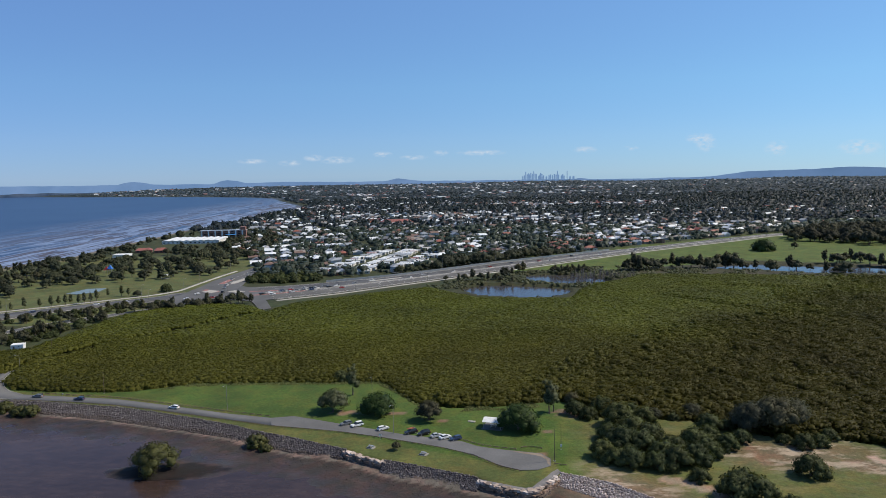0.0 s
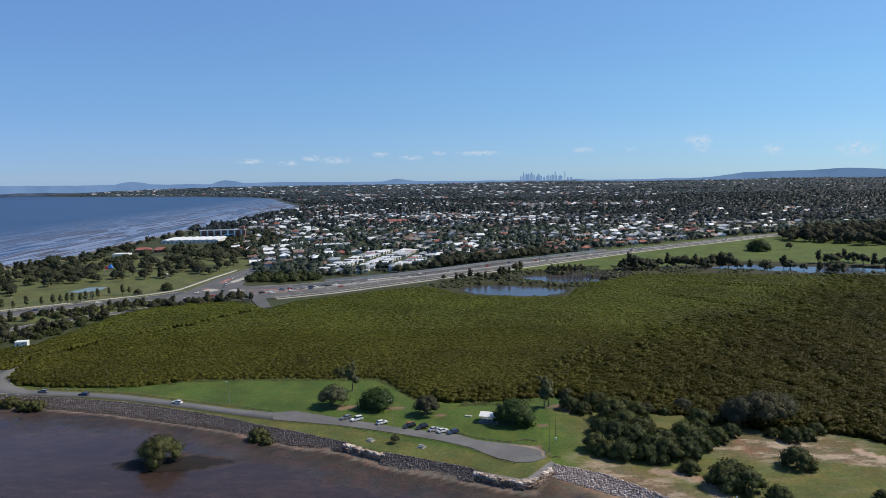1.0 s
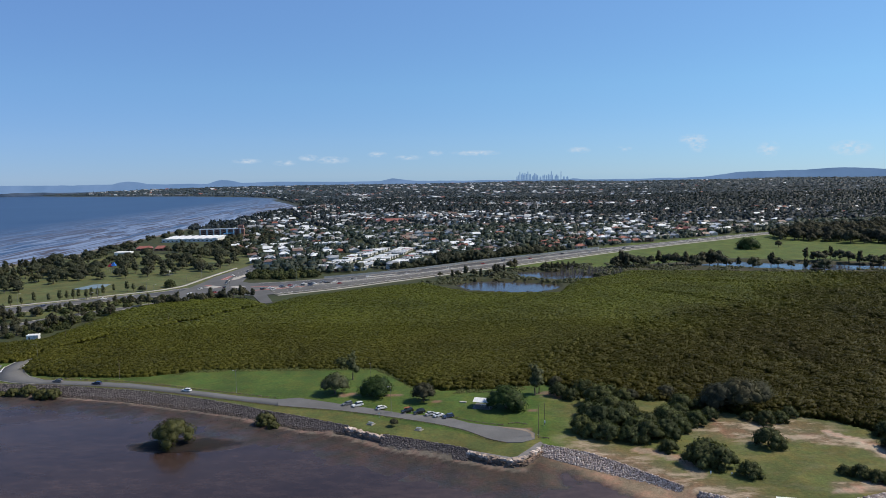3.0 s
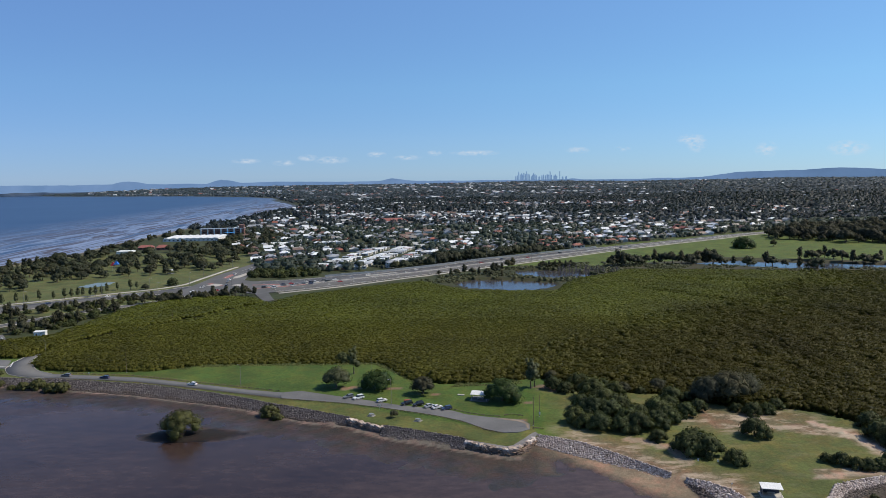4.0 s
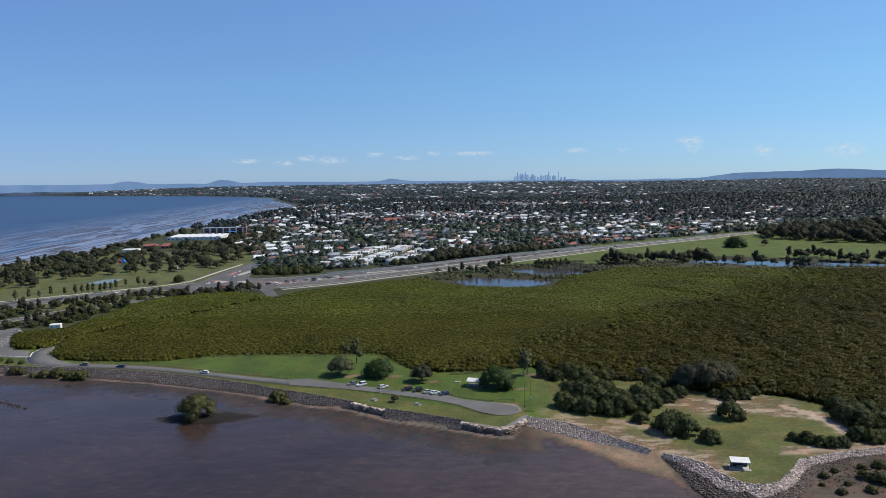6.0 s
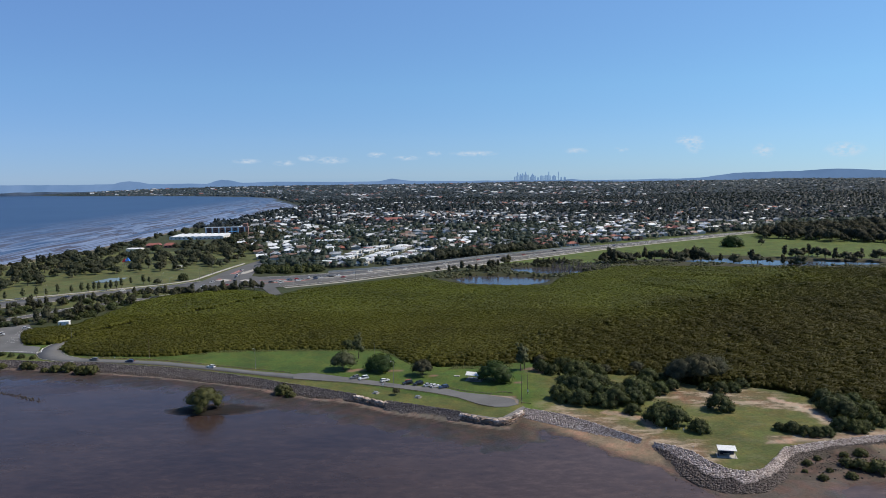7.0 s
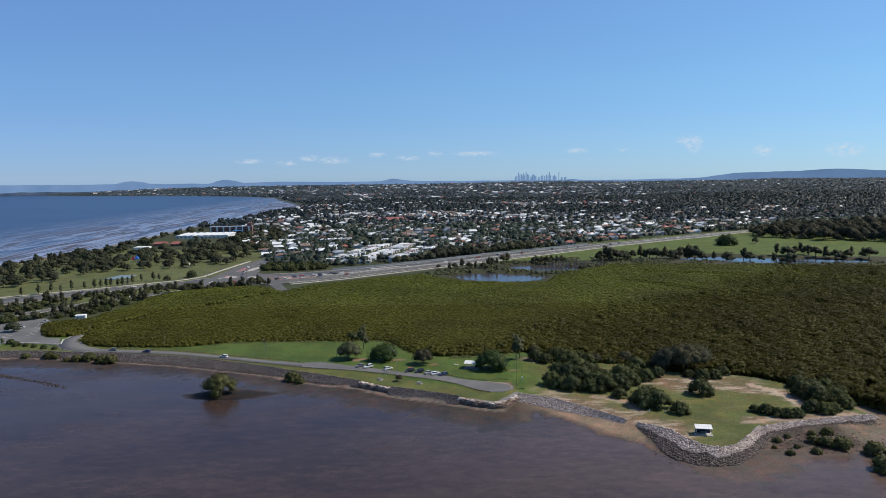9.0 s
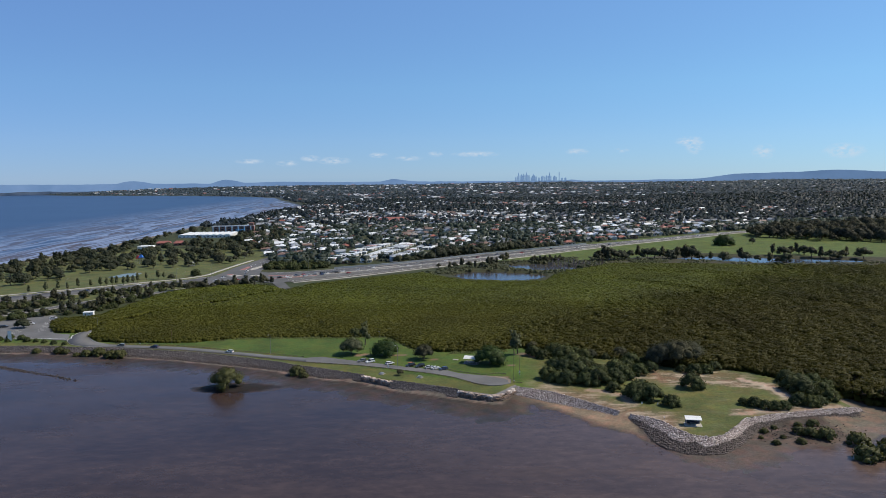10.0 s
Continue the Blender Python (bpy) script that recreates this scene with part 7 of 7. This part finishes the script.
playground()
slab("court", [(-339, 357), (-333, 382), (-318, 384), (-316, 363), (-329, 354)], 2.7, M_BLUECOURT, "pale blue paved play court in the park", "court")
s_ = make_shelter("park_gazebo", "small white-roofed gazebo in the park", 6, 6, 2.7, 0, False, 1.6)
s_.matrix_basis = pose(-288, 438, LAND + 0.05)


def cabins():
    """Rows of small white-roofed cabins in the caravan park."""
    protos = []
    for k, (L, W, h) in enumerate(((9.5, 4.2, 2.7), (8.0, 5.2, 2.8), (11.0, 4.4, 2.6))):
        root = new("cabin")
        part("wall", Shape().box((0, 0, h / 2), (L, W, h)).mesh("wall"), M_CABINWALL, root)
        s = Shape().box((0, 0, h + 0.12), (L + 0.8, W + 0.8, 0.26), top=0.96)
        part("roof", s.mesh("roof"), M_CABIN, root)
        part("awning", Shape().box((0.4, -W / 2 - 1.4, h - 0.25), (L * 0.7, 2.6, 0.1)).mesh("awning"), M_CABIN, root)
        for x in (-L * 0.28, L * 0.2):
            part("window", Shape().box((x, -W / 2 - 0.03, 1.5), (1.3, 0.08, 0.9)).mesh("window"), M_GLASS, root)
        part("door", Shape().box((0, -W / 2 - 0.03, 1.0), (0.9, 0.08, 2.0)).mesh("door"), M_TIMBER, root)
        protos.append(root)
    a = math.radians(-14)
    for i in range(-16, 18):
        for j in range(-9, 10):
            u, w = i * 7.6 + rng.uniform(-0.6, 0.6), j * 16.5 + (2.4 if j % 2 else -2.4) + rng.uniform(-0.6, 0.6)
            x, y = -112 + w * math.cos(a) - u * math.sin(a), 545 + w * math.sin(a) + u * math.cos(a)
            if not inside(np.array([x]), np.array([y]), CARAVANS)[0] or rng.uniform() < 0.22:
                continue
            o = place(protos[int(rng.integers(3))], x, y, LAND, -14 + rng.normal(0, 2))
            tagged(o, "white-roofed cabin in the caravan park", "cabin", "cabins of the caravan park")
    for p in protos:
        remove(p)


def noise_barrier():
    """Grey panels between posts along the motorway's far side."""
    line = offset(resample([p for p in MW_FAR if -140 < p[0] < 180], 60), 3.0)
    root = new("noise_barrier")
    tagged(root, "long grey panel fence along the motorway", "fence")
    for a_, b_ in zip(line, line[1:]):
        c, d = (a_ + b_) / 2, b_ - a_
        ang = math.degrees(math.atan2(d[1], d[0]))
        part("panel", Shape().box((c[0], c[1], LAND + 1.1), (float(np.hypot(*d)) - 0.16, 0.12, 2.2), ang).mesh("panel"), M_GREYSTEEL, root)
        part("post", Shape().box((a_[0], a_[1], LAND + 1.2), (0.16, 0.2, 2.4), ang).mesh("post"), M_CONCRETE, root)


noise_barrier()
slab("median_slab", [(-94, 398), (-66, 417), (-64, 413.6), (-92, 394.6)], 3.2, M_CONCRETE, "pale concrete apron in the motorway's median", "median")
M_CABIN = by_object("cabin_roofing", [(0.0, (0.76, 0.76, 0.74)), (0.58, (0.52, 0.53, 0.53)), (0.8, (0.28, 0.285, 0.28)), (0.96, (0.40, 0.15, 0.11))], 0.5)
cabins()

# ---------------------------------------------------------------- far skyline
# the towers' bluish base and glow imitate haze in front of them
m, nt, b = material("haze_glow_towers", 0.9, 0, 0.0)
nt.links.new(ramp_of(nt, noise_of(nt, position(nt), 0.03, 2.0), [(0.3, (0.16, 0.22, 0.31)), (0.7, (0.26, 0.32, 0.40))]), b.inputs["Base Color"])
b.inputs["Emission Color"].default_value = (0.15, 0.245, 0.39, 1)
b.inputs["Emission Strength"].default_value = 0.85
M_TOWER = m
TOWERS = [(560, 14, 8), (570, 20, 7), (580, 44, 6), (590, 26, 8), (600, 33, 8), (607, 24, 7), (615, 36, 7), (625, 28, 9), (635, 46, 6), (644, 30, 7), (653, 26, 8), (668, 12, 10), (676, 22, 7), (683, 34, 8), (692, 26, 8), (702, 18, 10), (722, 10, 14), (740, 18, 8), (750, 22, 9), (764, 17, 8), (777, 24, 10), (788, 22, 7), (797, 45, 6), (806, 20, 8), (824, 15, 8), (833, 22, 10), (843, 14, 8), (864, 45, 4), (884, 8, 12), (908, 8, 16)]
for x, h, w in TOWERS:
    root = new("city_tower")
    tagged(root, "hazy office tower of a distant city skyline", "tower", "towers of the distant city")
    w = w * 0.78
    part("shaft", Shape().box((0, 0, h / 2), (w, 12, h + 24)).box((0, 0, h + 13), (w * 0.6, 8, 3)).mesh("shaft"), M_TOWER, root)
    part("mast", Shape().tube([(0, 0, h + 12), (0, 0, h + 18)], [0.8, 0.4], 5).mesh("mast"), M_TOWER, root)
    root.matrix_basis = pose(x, 4640, 50)


# ---------------------------------------------------------------- clouds and shore litter
def cloud_material():
    m = bpy.data.materials.new("thin_cloud")
    m.use_nodes = True
    nt = m.node_tree
    nt.nodes.remove(nt.nodes["Principled BSDF"])
    tc = nt.nodes.new("ShaderNodeTexCoord")
    grad = nt.nodes.new("ShaderNodeTexGradient")
    grad.gradient_type = "SPHERICAL"
    nt.links.new(tc.outputs["Object"], grad.inputs["Vector"])
    n = noise_of(nt, position(nt, (1, 1, 2.2)), 0.018, 5.0, 0.6)
    both = nt.nodes.new("ShaderNodeMath")
    both.operation = "MULTIPLY"
    nt.links.new(grad.outputs["Fac"], both.inputs[0])
    nt.links.new(ramp_of(nt, n, [(0.38, grey(0)), (0.62, grey(1))]), both.inputs[1])
    soft = nt.nodes.new("ShaderNodeMath")
    soft.operation = "MULTIPLY"
    soft.inputs[1].default_value = 0.95
    nt.links.new(both.outputs[0], soft.inputs[0])
    glow = nt.nodes.new("ShaderNodeEmission")
    glow.inputs["Color"].default_value = (0.62, 0.70, 0.80, 1)
    clear = nt.nodes.new("ShaderNodeBsdfTransparent")
    mixed = nt.nodes.new("ShaderNodeMixShader")
    nt.links.new(soft.outputs[0], mixed.inputs[0])
    nt.links.new(clear.outputs[0], mixed.inputs[1])
    nt.links.new(glow.outputs[0], mixed.inputs[2])
    nt.links.new(mixed.outputs[0], nt.nodes["Material Output"].inputs["Surface"])
    return m


M_CLOUD = cloud_material()
for x, z, w, h in ((1755, 312, 110, 42), (1800, 285, 80, 70), (-860, 222, 80, 26), (-700, 205, 130, 30), (-395, 240, 75, 22), (-180, 215, 110, 20), (0, 243, 60, 22), (280, 240, 190, 22), (2280, 240, 90, 60), (2850, 240, 170, 60), (-1020, 190, 90, 24), (-1280, 205, 110, 22), (980, 250, 90, 26), (1290, 255, 60, 20)):
    bm = bmesh.new()
    bmesh.ops.create_circle(bm, cap_ends=True, radius=1.0, segments=24)
    ob = tagged(part("cloud", bm, M_CLOUD), "thin white cloud low over the horizon", "cloud", kind="structure")
    ob.matrix_basis = pose(x, 4600, z, 90, 0, 0) @ Matrix.Diagonal((w, h, 1, 1))


def shore_litter():
    """Small dark stones and weed on the mud below the walls."""
    line = resample(WALL_FOOT_A[1:] + WALL_FOOT_B, 900)
    out = offset(line, -1.0) + 0
    d = np.abs(rng.normal(0, 5.0, len(out)))[:, None]
    p = offset(line, 0) + (offset(line, -1.0) - line) * d + rng.normal(0, 1.2, out.shape)
    z, land, _ = terrain(p[:, 0], p[:, 1])
    ok = ~land
    pts = np.c_[p, z + 0.05, rng.uniform(0.06, 0.22, len(p)), rng.uniform(0.4, 0.8, len(p))][ok]
    bar = resample([(-300, 62), (-254, 46), (-237, 37), (-222, 29.6), (-201, 18.8)], 260)
    bar = bar + rng.normal(0, 0.9, bar.shape)
    flat = np.c_[rng.normal(103, 9, 420), rng.normal(-64, 5, 420)]
    for q, lo, hi in ((bar, 0.15, 0.5), (flat, 0.12, 0.4)):
        z, land, _ = terrain(q[:, 0], q[:, 1])
        pts = np.concatenate([pts, np.c_[q, np.maximum(z, 0) + 0.05, rng.uniform(lo, hi, len(q)), rng.uniform(0.4, 0.8, len(q))][~land]])
    stand("shore_stones", pts, ROCKS, M_MUDSTONE, "small dark stones and weed strewn over the mud", "stones", rng)


M_MUDSTONE = island("muddy_stone", [(0.0, (0.022, 0.017, 0.015)), (0.5, (0.036, 0.028, 0.025)), (0.85, (0.060, 0.048, 0.041))], 0.8)
shore_litter()
